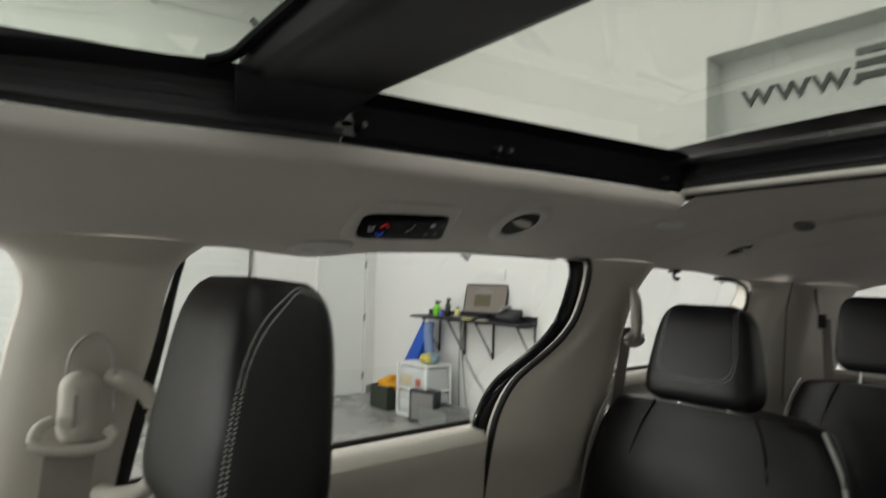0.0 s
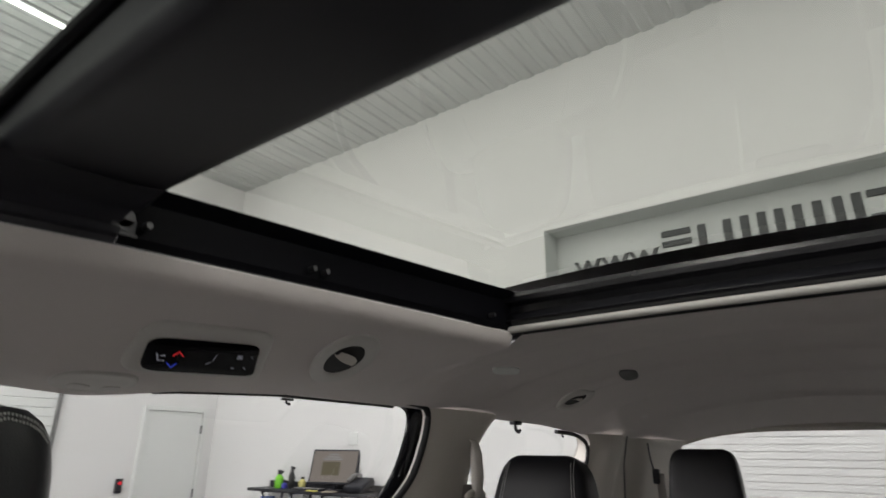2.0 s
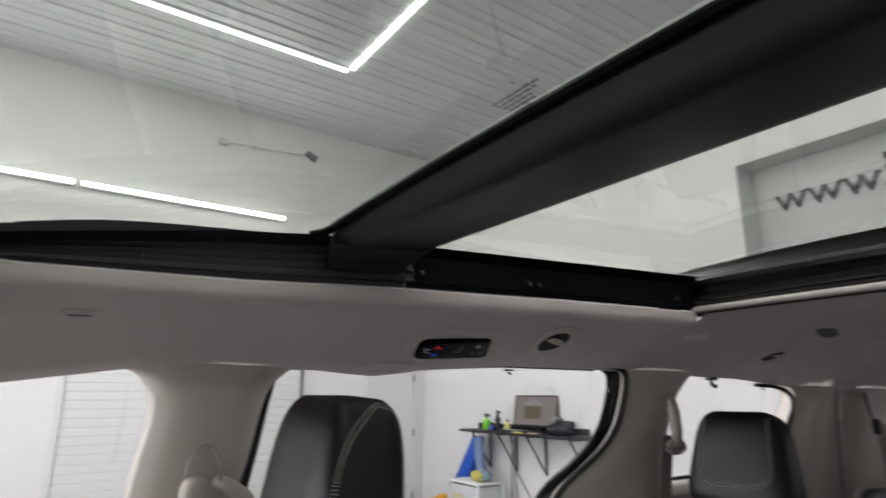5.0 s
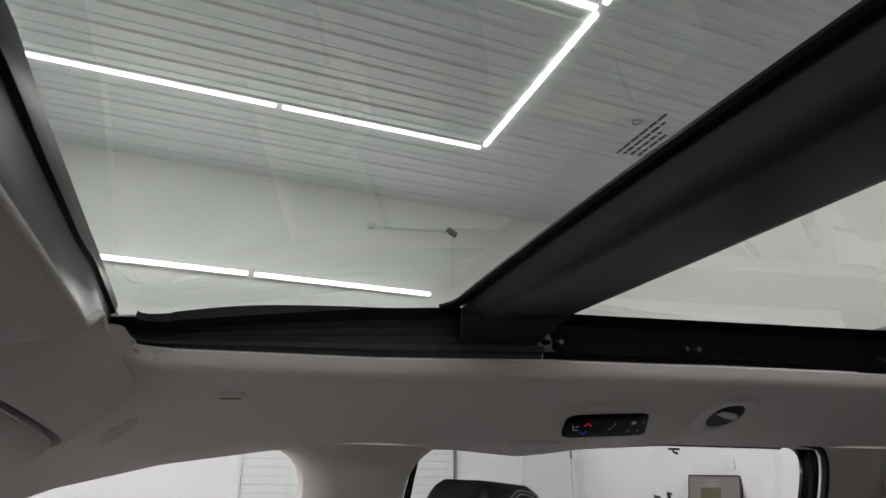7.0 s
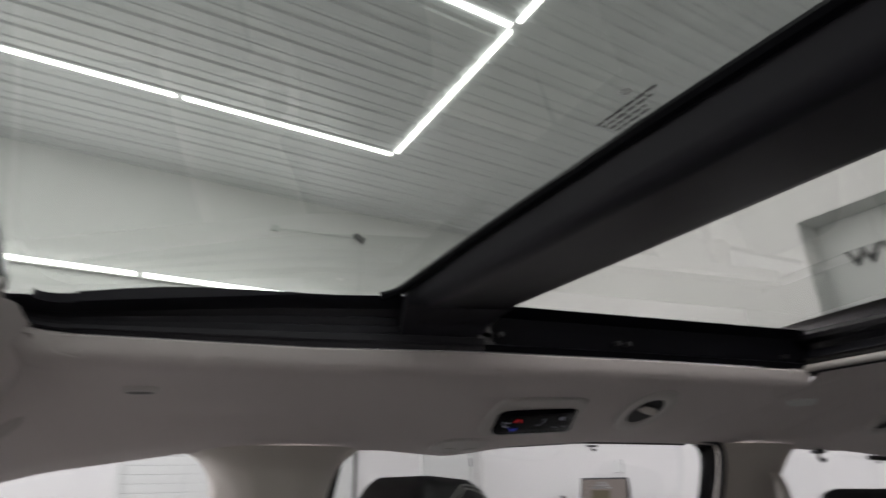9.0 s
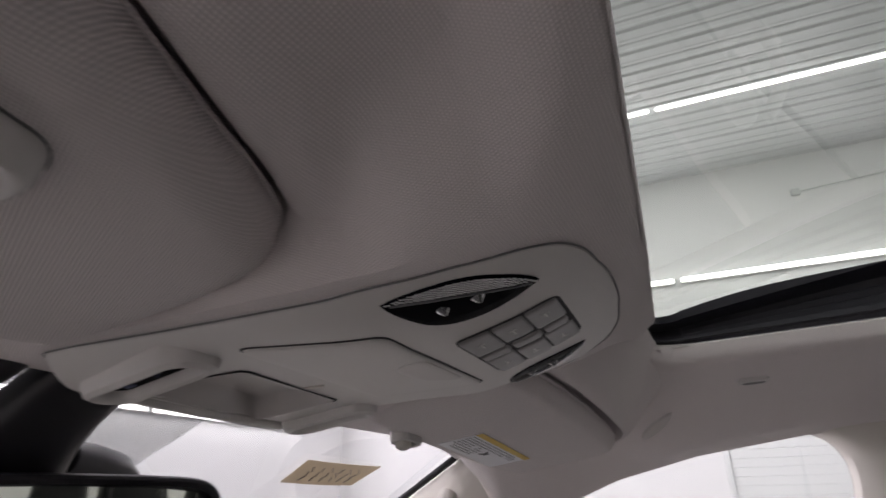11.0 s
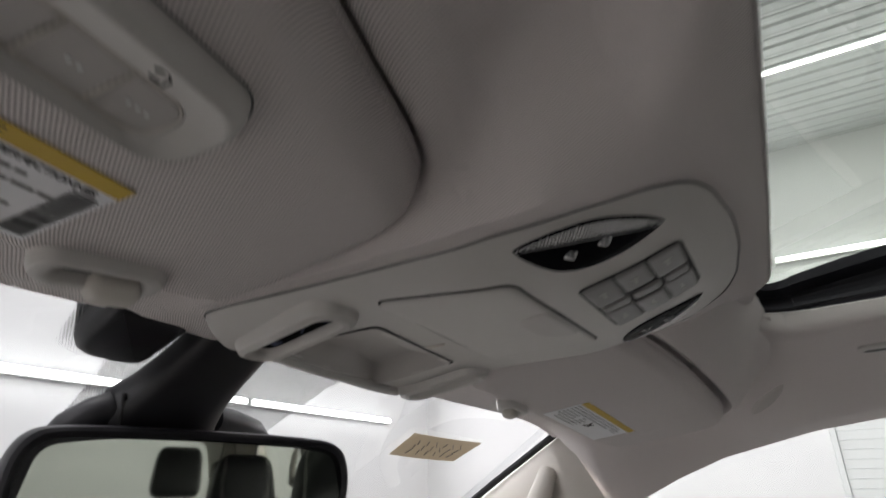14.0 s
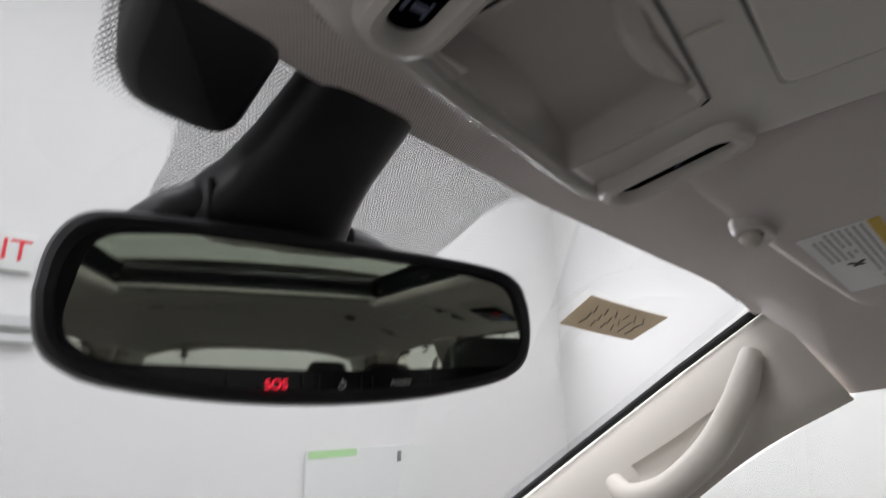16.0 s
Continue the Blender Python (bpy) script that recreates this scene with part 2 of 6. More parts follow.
def prism(outline, depth, bevel=0.0, seg=2, m=Matrix(), top_only=True):
    """A flat outline in x, y raised by depth along z, its far rim rounded."""
    bm = bmesh.new()
    vs = [bm.verts.new((x, y, 0)) for x, y in outline]
    f = bm.faces.new(vs)
    res = bmesh.ops.extrude_face_region(bm, geom=[f])
    top = [v for v in res["geom"] if isinstance(v, bmesh.types.BMVert)]
    bmesh.ops.translate(bm, vec=(0, 0, depth), verts=top)
    if bevel:
        tops = set(top)
        es = [e for e in bm.edges if all(v in tops for v in e.verts)]
        if not top_only:
            es = [e for e in bm.edges if abs(e.verts[0].co.z - e.verts[1].co.z) < 1e-6]
        bmesh.ops.bevel(bm, geom=es, offset=bevel, segments=seg, affect="EDGES", profile=0.5)
    bmesh.ops.recalc_face_normals(bm, faces=bm.faces)
    bmesh.ops.transform(bm, matrix=m, verts=bm.verts)
    return bm


def rrect(w, h, r, n=6, cx=0.0, cy=0.0):
    """A rounded rectangle's outline."""
    pts = []
    r = min(r, w / 2 - 1e-5, h / 2 - 1e-5)
    for i, (sx, sy) in enumerate(((1, 1), (-1, 1), (-1, -1), (1, -1))):
        for k in range(n + 1):
            a = radians(90 * i + 90 * k / n)
            pts.append((cx + sx * (w / 2 - r) + r * math.cos(a), cy + sy * (h / 2 - r) + r * math.sin(a)))
    return pts


def quads(rows, close=False):
    """A sheet through rows of points."""
    bm = bmesh.new()
    vs = [[bm.verts.new(p) for p in row] for row in rows]
    for a, b in zip(vs, vs[1:]):
        n = len(a)
        for i in range(n if close else n - 1):
            bm.faces.new((a[i], a[(i + 1) % n], b[(i + 1) % n], b[i]))
    return bm


def tube(path, r, n=10, cap=True):
    """A round bar along a path; r may be a number or one for each point."""
    pts = [Vector(p) for p in path]
    rs = r if isinstance(r, (list, tuple)) else [r] * len(pts)
    rows = []
    ref = Vector((0, 0, 1))
    for i, p in enumerate(pts):
        d = (pts[min(i + 1, len(pts) - 1)] - pts[max(i - 1, 0)]).normalized()
        if abs(d.dot(ref)) > 0.95:
            ref = Vector((1, 0, 0))
        u = d.cross(ref).normalized()
        w = d.cross(u).normalized()
        rows.append([p + rs[i] * (math.cos(2 * math.pi * k / n) * u + math.sin(2 * math.pi * k / n) * w) for k in range(n)])
    bm = quads(rows, True)
    if cap:
        bm.verts.ensure_lookup_table()
        bm.faces.new([bm.verts[k] for k in range(n)])
        bm.faces.new([bm.verts[len(bm.verts) - 1 - k] for k in range(n)])
    return bm


def smooth_path(pts, n=6):
    """A smooth line through points (Catmull-Rom)."""
    p = [Vector(q) for q in pts]
    out = []
    for i in range(len(p) - 1):
        a, b, c, d = p[max(i - 1, 0)], p[i], p[i + 1], p[min(i + 2, len(p) - 1)]
        for k in range(n):
            t = k / n
            out.append(0.5 * ((2 * b) + (c - a) * t + (2 * a - 5 * b + 4 * c - d) * t * t + (3 * b - a - 3 * c + d) * t ** 3))
    out.append(p[-1])
    return out


def interp(x, table):
    xs = sorted(table)
    return float(np.interp(x, [q[0] for q in xs], [q[1] for q in xs]))


def band(edge_a, edge_b, bulge, inward, back=0.03, n=12, steps=6):
    """A padded trim strip between two edge lines: it swells inwards and turns back at both edges."""
    A, B = smooth_path(edge_a, steps), smooth_path(edge_b, steps)
    inw = Vector(inward).normalized()
    rows = []
    for a, b in zip(A, B):
        row = [a - inw * back]
        for k in range(n + 1):
            s = k / n
            e = 1 - abs(2 * s - 1) ** 3.2
            row.append(a.lerp(b, s) + inw * bulge * e)
        row.append(b - inw * back)
        rows.append(row)
    return quads(rows)


def text_bm(body, size, m, depth=0.0006, align="CENTER"):
    cu = bpy.data.curves.new("txt", "FONT")
    cu.body, cu.size, cu.align_x, cu.align_y, cu.extrude = body, size, align, "CENTER", depth
    ob = bpy.data.objects.new("txt", cu)
    me = bpy.data.meshes.new_from_object(ob)
    bm = bmesh.new()
    bm.from_mesh(me)
    bpy.data.objects.remove(ob)
    bpy.data.meshes.remove(me)
    bmesh.ops.transform(bm, matrix=m, verts=bm.verts)
    return bm


def basis(o, x, y):
    """A frame at o with its x and y along the given ways."""
    x = Vector(x).normalized()
    z = x.cross(Vector(y)).normalized()
    y = z.cross(x)
    return Matrix.Translation(o) @ Matrix((x, y, z)).transposed().to_4x4()


# ---- the room ----
RX, LX, BY, FY, CZ = 6.80, -4.6, -4.45, 4.6, 5.15


def wall(name, size, at, label):
    ob = tagged(part(name, rbox(size, 0), M_WALL, smooth=False), label, "wall", kind="structure")
    ob.location = at
    return ob


floor = tagged(part("floor", rbox((RX - LX + 0.6, FY - BY + 0.6, 0.2), 0), M_FLOOR, smooth=False), "glossy grey epoxy garage floor", "floor", kind="structure")
floor.location = ((RX + LX) / 2, (FY + BY) / 2, -0.1)
wall("wall_right", (0.2, FY - BY, CZ), (RX + 0.1, (FY + BY) / 2, CZ / 2), "white painted garage side wall")
wall("wall_left", (0.2, FY - BY, CZ), (LX - 0.1, (FY + BY) / 2, CZ / 2), "white painted garage side wall")
wall("wall_front", (RX - LX + 0.4, 0.2, CZ), ((RX + LX) / 2, FY + 0.1, CZ / 2), "white painted garage end wall")

# back wall with a recess high up that holds the sign
NX0, NX1, NZ0, NZ1 = -3.9, 2.045, 2.25, 3.44
back = tagged(new("wall_back"), "white painted garage back wall with a recessed sign niche", "wall", kind="structure")
for a, b, c, d in ((LX, RX, 0, NZ0), (LX, RX, NZ1, CZ), (LX, NX0, NZ0, NZ1), (NX1, RX, NZ0, NZ1)):
    part("panel", rbox((b - a, 0.2, d - c), 0, m=Matrix.Translation(((a + b) / 2, BY - 0.1, (c + d) / 2))), M_WALL, back, smooth=False)
for a, b, c, d in ((NX0, NX1, NZ0, NZ0 + 0.006), (NX0, NX1, NZ1 - 0.006, NZ1), (NX0, NX0 + 0.006, NZ0 + 0.006, NZ1 - 0.006), (NX1 - 0.006, NX1, NZ0 + 0.006, NZ1 - 0.006)):
    part("reveal", rbox((b - a, 0.24, d - c), 0, m=Matrix.Translation(((a + b) / 2, BY - 0.123, (c + d) / 2))), M_NICHE, back, smooth=False)
part("niche_back", rbox((NX1 - NX0 + 0.1, 0.05, NZ1 - NZ0 + 0.1), 0, m=Matrix.Translation(((NX0 + NX1) / 2, BY - 0.27, (NZ0 + NZ1) / 2))), M_NICHE, back, smooth=False)

# ribbed steel ceiling: long ribs across the room
rows = []
x = LX - 0.1
while x < RX + 0.1:
    for dx, dz in ((0, 0), (0.045, 0), (0.060, 0.008), (0.090, 0.008), (0.105, 0), (0.17, 0), (0.190, 0.018), (0.245, 0.018), (0.265, 0)):
        rows.append([(x + dx, BY - 0.2, CZ - dz + 0.02), (x + dx, FY + 0.2, CZ - dz + 0.02)])
    x += 0.30
ceiling = tagged(part("ceiling", quads(rows), M_CEIL, smooth=False), "white ribbed steel garage ceiling", "ceiling", kind="structure")
sol = ceiling.modifiers.new("thick", "SOLIDIFY")
sol.thickness, sol.offset = 0.05, 1


# LED tubes: a grid under the ceiling and a row on the side walls
def led_tube(a, b, face, power, lamp=True):
    a, b = Vector(a), Vector(b)
    d = (b - a).normalized()
    t = thing("led_tube", "bright white LED tube light in a slim housing", "tube light", "garage LED tubes", at=(a + b) / 2)
    f = Vector(face)
    w = d.cross(f).normalized()
    m = Matrix((d, w, f)).transposed().to_4x4()
    part("housing", rbox(((b - a).length, 0.07, 0.03), 0.004, m=m @ Matrix.Translation((0, 0, -0.03))), M_DOOR, t, "white metal housing")
    part("diffuser", rbox(((b - a).length - 0.02, 0.055, 0.04), 0.015, 3, m=m), M_LED, t)
    if lamp:
        strip_lamp("led_lamp", (a + b) / 2 + f * 0.06, (b - a).length, d, power, f)


G = 2.32
LZ = CZ - 0.05
for i, x in enumerate((5.12, 2.78, 0.44, -1.90)):
    for y0 in (-2.30, 0.02):
        led_tube((x, y0 + 0.02, LZ), (x, y0 + G - 0.02, LZ), (0, 0, -1), 62, True)
for y in (-2.30, 2.34):
    for x0 in (2.78, 0.44, -1.90):
        led_tube((x0 + 0.04, y, LZ), (x0 + G - 0.03, y, LZ), (0, 0, -1), 40, y > 0)
for y0 in (-2.27, 0.05):
    led_tube((RX - 0.06, y0 + 0.02, 3.76), (RX - 0.06, y0 + 2.29, 3.76), (-1, 0, 0), 62, True)
    led_tube((LX + 0.06, y0 + 0.02, 3.76), (LX + 0.06, y0 + 2.29, 3.76), (1, 0, 0), 62, True)
for x0 in (1.25, 3.55):
    led_tube((x0 + 0.02, FY - 0.06, 2.27), (x0 + 2.27, FY - 0.06, 2.27), (0, -1, 0), 130, True)


# ---- the minivan: headliner, pillars, roof frame, glass ----
van = thing("minivan", "minivan cabin with grey cloth headliner and black panoramic roof frame", "car")

OUT_X = [(0.62, 0.675), (0.3, 0.668), (0, 0.662), (-0.9, 0.66), (-1.4, 0.655), (-1.85, 0.635), (-2.2, 0.59), (-2.5, 0.53)]
OUT_Z = [(0.605, 1.588), (0.575, 1.55), (0.53, 1.478), (0.486, 1.484), (0.42, 1.517), (0.35, 1.545), (0.23, 1.575), (0.08, 1.597), (-0.05, 1.602), (-0.2, 1.602), (-0.26, 1.597), (-0.31, 1.594),
         (-0.37, 1.6), (-0.44, 1.610), (-0.63, 1.620), (-0.9, 1.620), (-1.1, 1.615), (-1.25, 1.612), (-1.5, 1.608), (-1.79, 1.588), (-2.2, 1.585), (-2.5, 1.575)]
FRONT_Y, REAR_Y = 0.252, -0.745          # the roof opening's front and rear rims
HEAD_Y, TAIL_Y = 0.605, -2.50            # windscreen header, tailgate


def out_x(y): return interp(y, OUT_X)


def out_z(y): return interp(y, OUT_Z)


def rim_x(y, sgn=1): return 0.436 + (y - 0.25) * (0.145 if sgn > 0 else 0.060)


def rim_z(y): return interp(y, [(0.262, 1.689), (0.0, 1.690), (-0.19, 1.6965), (-0.45, 1.700), (-0.745, 1.701)])


def mid_z(y): return interp(y, [(0.62, 1.610), (0.565, 1.6145), (0.5, 1.631), (0.4, 1.656), (0.34, 1.664), (0.28, 1.668), (0.235, 1.676), (-0.745, 1.716), (-1.0, 1.735), (-1.4, 1.74), (-2.0, 1.70), (-2.5, 1.635)])


def cons_edge(y): return interp(y, [(0.235, 1.652), (0.25, 1.6465), (0.265, 1.639), (0.28, 1.632), (0.30, 1.624), (0.33, 1.617), (0.37, 1.612), (0.45, 1.609), (0.53, 1.6075), (0.57, 1.611), (0.60, 1.612)])


def ease(t):
    t = max(0.0, min(t, 1.0))
    return t * t * (3 - 2 * t)


def head_z(x, y):
    """Height of the headliner's face over a place of the plan."""
    ax, xo, zo, zm = abs(x), out_x(y), out_z(y), mid_z(y)
    s = min(ax / xo, 1)
    xi = rim_x(y, x)
    u = max(0.0, min((ax - xi) / (xo - xi), 1))
    rz = rim_z(y)
    side = interp(u, [(0, rz), (0.004, rz - 0.009), (0.012, rz - 0.015), (0.028, rz - 0.0195), (0.06, rz - 0.0235), (0.10, rz - 0.026), (0.17, rz - 0.030), (0.3, rz - 0.037), (0.55, min(rz - 0.05, 0.5 * (zo + 1.675))), (0.8, zo + 0.010), (1, zo)])
    if y > FRONT_Y or (y > 0.23 and ax <= xi):                       # front: flat middle that dips to the console, rolling down to the door tops
        wide, lip = ease((0.36 - y) / 0.05), ease((0.29 - y) / 0.05)
        zm += (cons_edge(y) - zm) * ease((0.138 + 0.044 * wide + 0.10 * lip - ax) / (0.019 + 0.045 * wide + 0.07 * lip))
        zm += 0.022 * ease((0.088 - ax) / 0.02) * ease((y - 0.445) / 0.015) * ease((0.558 - y) / 0.012)        # hollow over the console's tray
        zm += (rz - zm) * ease((ax - 0.26) / 0.18) * (1 - ease((y - FRONT_Y) / 0.13))
        front = zm + (zo - zm) * s ** 9
        front += 0.007 * max(0.0, 1 - max(0.0, y - rim_y(x)) / 0.018) ** 2 * (1 - ease((ax - 0.36) / 0.04))        # rolls up into the roof opening
        if ax <= xi:
            return front
        k = ease((y - FRONT_Y) / 0.13)
        return side * (1 - k) + front * k
    z_roll = zm - 0.22 * ax ** 2 - 0.10 * ax ** 4
    edge = zm - 0.22 * xo ** 2 - 0.10 * xo ** 4
    rear = z_roll + (zo - edge) * s ** 2
    for yc, h, wd in ((-0.86, 0.007, 0.022), (-1.08, 0.008, 0.024), (-1.36, 0.011, 0.026), (-1.62, 0.008, 0.03), (-1.98, 0.012, 0.04)):      # shallow cross folds pressed into the rear headliner
        rear -= h * math.exp(-((y - yc + 0.12 * ax * ax) / wd) ** 2) * (1 - s ** 3) * ease((REAR_Y - y) / 0.1)
    if y < REAR_Y - 0.1:
        return rear
    if y < REAR_Y:
        k = (REAR_Y - y) / 0.1
        return side * (1 - k) + rear * k if ax > xi else rear
    return side


def rim_y(x): return interp(x, [(-0.40, 0.244), (-0.2, 0.2395), (-0.15, 0.2405), (-0.07, 0.242), (0.01, 0.2438), (0.08, 0.246), (0.14, 0.248), (0.2, 0.2525), (0.27, 0.2595), (0.33, 0.267), (0.40, 0.274)])


def sheet_rows(ys, x_of, n):
    return [[(x, y, head_z(x, y)) for x in (x_of(y, k / n) for k in range(n + 1))] for y in ys]


def frange(a, b, n): return [a + (b - a) * k / n for k in range(n + 1)]


def roof_z(x, y): return interp(y, [(0.7, 1.615), (0.62, 1.645), (0.3, 1.727), (0.262, 1.733), (0.15, 1.747), (0.03, 1.761), (-0.09, 1.7695), (-0.3, 1.770), (-0.745, 1.772), (-1.5, 1.775), (-2.2, 1.75), (-2.6, 1.66)]) + 0.012 - 0.10 * x * x


bm = bmesh.new()


def add_sheet(rows):
    vs = [[bm.verts.new(p) for p in r] for r in rows]
    for a, b in zip(vs, vs[1:]):
        for i in range(len(a) - 1):
            bm.faces.new((a[i], a[i + 1], b[i + 1], b[i]))


for sgn in (1, -1):                       # the sides of the roof opening
    add_sheet(sheet_rows(frange(FRONT_Y, REAR_Y, 60), lambda y, s: sgn * (rim_x(y, sgn) + (0.06 * s + 0.94 * s ** 2.2) * (out_x(y) - rim_x(y, sgn))), 40))
def front_y(x): return interp(x, [(-0.68, 0.50), (-0.3, 0.548), (-0.194, 0.565), (-0.14, 0.576), (-0.08, 0.587), (0, 0.596), (0.126, 0.606), (0.35, 0.611), (0.7, 0.612)])


NB = 88
add_sheet([[(x, y, head_z(x, y)) for x, y in ((out_x(FRONT_Y + s * (HEAD_Y - FRONT_Y)) * (2 * k / NB - 1), s) for k in range(NB + 1)) for y in ((rim_y(x) if abs(x) < 0.41 else FRONT_Y) + y * (front_y(x) - (rim_y(x) if abs(x) < 0.41 else FRONT_Y)),)] for s in [(1 - k / 72) ** 1.6 for k in range(73)]])
NB = 44
add_sheet(sheet_rows(frange(REAR_Y, TAIL_Y, 220), lambda y, s: out_x(y) * (2 * s - 1), NB))
# the rim turns up into the roof opening
for sgn in (1, -1):
    add_sheet([[(sgn * (rim_x(y, sgn) + dx), y, rim_z(y) + dz) for dx, dz in ((0, 0), (0.0015, 0.0020), (0.006, 0.003), (0.012, 0.003))] for y in frange(FRONT_Y, REAR_Y, 60)])


def lip_z(x): return head_z(x, rim_y(x) + 0.001)


for_lip = []                              # the cloth ends in a small round lip at the front of the opening
for x in frange(-0.3895, 0.3895, 60):
    for_lip.append([(x, rim_y(x) + dy, lip_z(x) + dz) for dy, dz in ((0, 0), (-0.0012, 0.0016), (-0.0014, 0.0034), (-0.0004, 0.0052), (0.003, 0.0062), (0.008, 0.0064))])
add_sheet(for_lip)
bmesh.ops.remove_doubles(bm, verts=bm.verts, dist=0.00002)
headliner = part("headliner", bm, M_HEAD, van, "warm grey knitted cloth headliner")

for sgn in (1, -1):                       # soft inner corners at the front of the opening
    R = 0.045
    cx, cy = rim_x(FRONT_Y) - R, rim_y(sgn * 0.39) - 0.001 - R
    rows = []
    for k in range(-1, 15):
        a = radians(7.5 * min(max(k, 0), 12))
        w = ease(max(0.0, min(k / 12, 1))) ** 1.5
        ox = -0.020 * (k > 12) - 0.015 * (k > 13)
        oy = -0.012 * (k < 0)
        row = [(sgn * (cx + ox + (R + dd) * math.cos(a)), cy + oy + (R + dd) * math.sin(a), 1.689 + dz) for dd, dz in ((0.010, 0.006), (0.004, 0.0050), (0.0006, 0.0030))]
        for dd, drop in ((0.0, 0.0), (0.0010, 0.009), (0.003, 0.015), (0.007, 0.0195), (0.012, 0.022), (0.018, 0.0245), (0.026, 0.026)):
            x, y = cx + ox + (R + dd) * math.cos(a), cy + oy + (R + dd) * math.sin(a)
            z = (1.689 - drop) * (1 - w) + w * head_z(sgn * min(x, 0.388), max(y, rim_y(sgn * x) + 0.001))
            if x > rim_x(y, sgn) or y > rim_y(sgn * x):
                z = min(z, head_z(sgn * x, y) - 0.0008)
            row.append((sgn * x, y, z))
        x, y = cx + ox + (R + 0.034) * math.cos(a), cy + oy + (R + 0.034) * math.sin(a)
        row.append((sgn * x, y, head_z(sgn * x, y) + 0.002))
        rows.append(row)
    part("rim_corner", quads(rows), M_HEAD, van)

# header trim that closes the headliner towards the windscreen, and the roof skin above
part("header_edge", quads([[(x, front_y(x) + dy, head_z(x, front_y(x)) + dz) for dy, dz in ((0, 0), (0.004, 0.0), (0.008, 0.004), (0.008, 0.03))] for x in frange(-0.68, 0.68, 40)]), M_HEAD, van)

# roof skin beyond the glass (closes the cabin from above)
for x0, x1, y0, y1 in ((-0.70, 0.70, 0.64, 0.285), (-0.70, 0.70, -0.78, -2.56), (0.47, 0.72, 0.285, -0.78), (-0.72, -0.47, 0.285, -0.78)):
    skin = part("roof_skin", quads([[(x, y, roof_z(x, y) + 0.012) for x in frange(x0, x1, 14)] for y in frange(y0, y1, 24)]), M_GLOSS, van, "glossy black roof panel")

# black frame inside the opening: stepped side channels, rear roller cover, front lip
for sgn in (1, -1):
    front_steps = ((0.006, 0.0), (0.004, 0.10), (-0.001, 0.14), (-0.001, 0.27), (0.007, 0.31), (0.006, 0.46), (0.013, 0.50), (0.011, 0.66), (0.018, 0.70), (0.015, 0.86), (0.004, 0.90), (-0.014, 1.0), (-0.015, 1.36))
    R = 0.045
    cx, cy = rim_x(FRONT_Y) - R, rim_y(sgn * 0.39) - 0.003 - R
    for y0, y1, steps in ((cy, -0.20, front_steps), (-0.20, -0.752, ((0.004, 0.0), (0.000, 0.14), (0.007, 0.18), (0.007, 0.80), (-0.010, 1.0)))):
        rows = []
        for y in frange(y0, y1, 24):
            z0, zt = rim_z(y) + 0.004, roof_z(rim_x(y, sgn), y) - 0.012
            rows.append([(sgn * (rim_x(y, sgn) + dx), y, z0 + (min(dz, 1.0) + max(0.0, dz - 1.0) * ease((y + 0.02) / 0.22)) * (zt - z0)) for dx, dz in steps])
        part("side_channel", quads(rows), M_BLACK if y0 > 0 else M_FRAME, van, "stepped black roof channel")
    # the channel sweeps round the front corner of the opening
    rows = []
    for k in range(15):
        a = radians(6.8 * k)
        z0, zt = rim_z(cy) + 0.004, roof_z(rim_x(cy), cy + R * math.sin(a)) - 0.012
        rows.append([(sgn * (cx + (R + dx) * math.cos(a)), cy + (R + dx) * math.sin(a), z0 + dz * (zt - z0)) for dx, dz in front_steps])
    part("channel_corner", quads(rows), M_BLACK, van)
def frame_y(x): return interp(x, [(-0.40, 0.259), (-0.02, 0.262), (0.054, 0.267), (0.2, 0.272), (0.40, 0.275)])


rows = []
for x in frange(-0.3895, 0.3895, 40):
    y0, z0, y1, z1 = rim_y(x) + 0.003, lip_z(x) + 0.0055, frame_y(x), roof_z(x, 0.26) - 0.004
    rows.append([(x, y0 + f * (y1 - y0) + dy, z0 + g * (z1 - z0)) for f, g, dy in ((0, 0, 0), (0.35, 0.28, 0), (0.40, 0.34, 0.003), (0.70, 0.66, 0.003), (0.78, 0.70, -0.001), (0.95, 0.95, -0.001), (1.0, 1.0, 0.001))] + [(x, 0.31, z1 + 0.002)])
part("front_lip", quads(rows), M_FRAME, van)
part("roller_cover", quads([[(x, y, z - 0.03 * x * x) for y, z in ((-0.752, 1.712), (-0.742, 1.716), (-0.738, 1.722), (-0.744, 1.730), (-0.752, 1.736), (-0.748, 1.745), (-0.737, 1.750), (-0.735, 1.757), (-0.738, 1.764), (-0.76, 1.768))] for x in frange(-0.40, 0.325, 34)]), M_ROLLER, van, "glossy black sunshade roller cover")
part("shade_bar", quads([[(x, -0.744 - 0.006 * math.cos(a), 1.7075 - 0.02 * x * x + 0.0060 * math.sin(a)) for a in (radians(30 * k) for k in range(13))] for x in frange(-0.385, 0.315, 28)]), M_CONS, van, "pale grey sunshade pull bar")
part("shade_gap", quads([[(x, y, z - 0.02 * x * x) for y, z in ((-0.738, 1.7015), (-0.7475, 1.6995), (-0.7475, 1.71))] for x in frange(-0.38, 0.31, 28)]), M_RUBBER, van)

for sgn in (1, -1):                       # blocks added to hide bright gaps at the opening's rear corners
    part("corner_block", rbox((0.085, 0.035, 0.062), 0.006, 2, Matrix.Translation((sgn * 0.332, -0.7715, 1.730))), M_FRAME, van, "black block added to cover the corner gap")

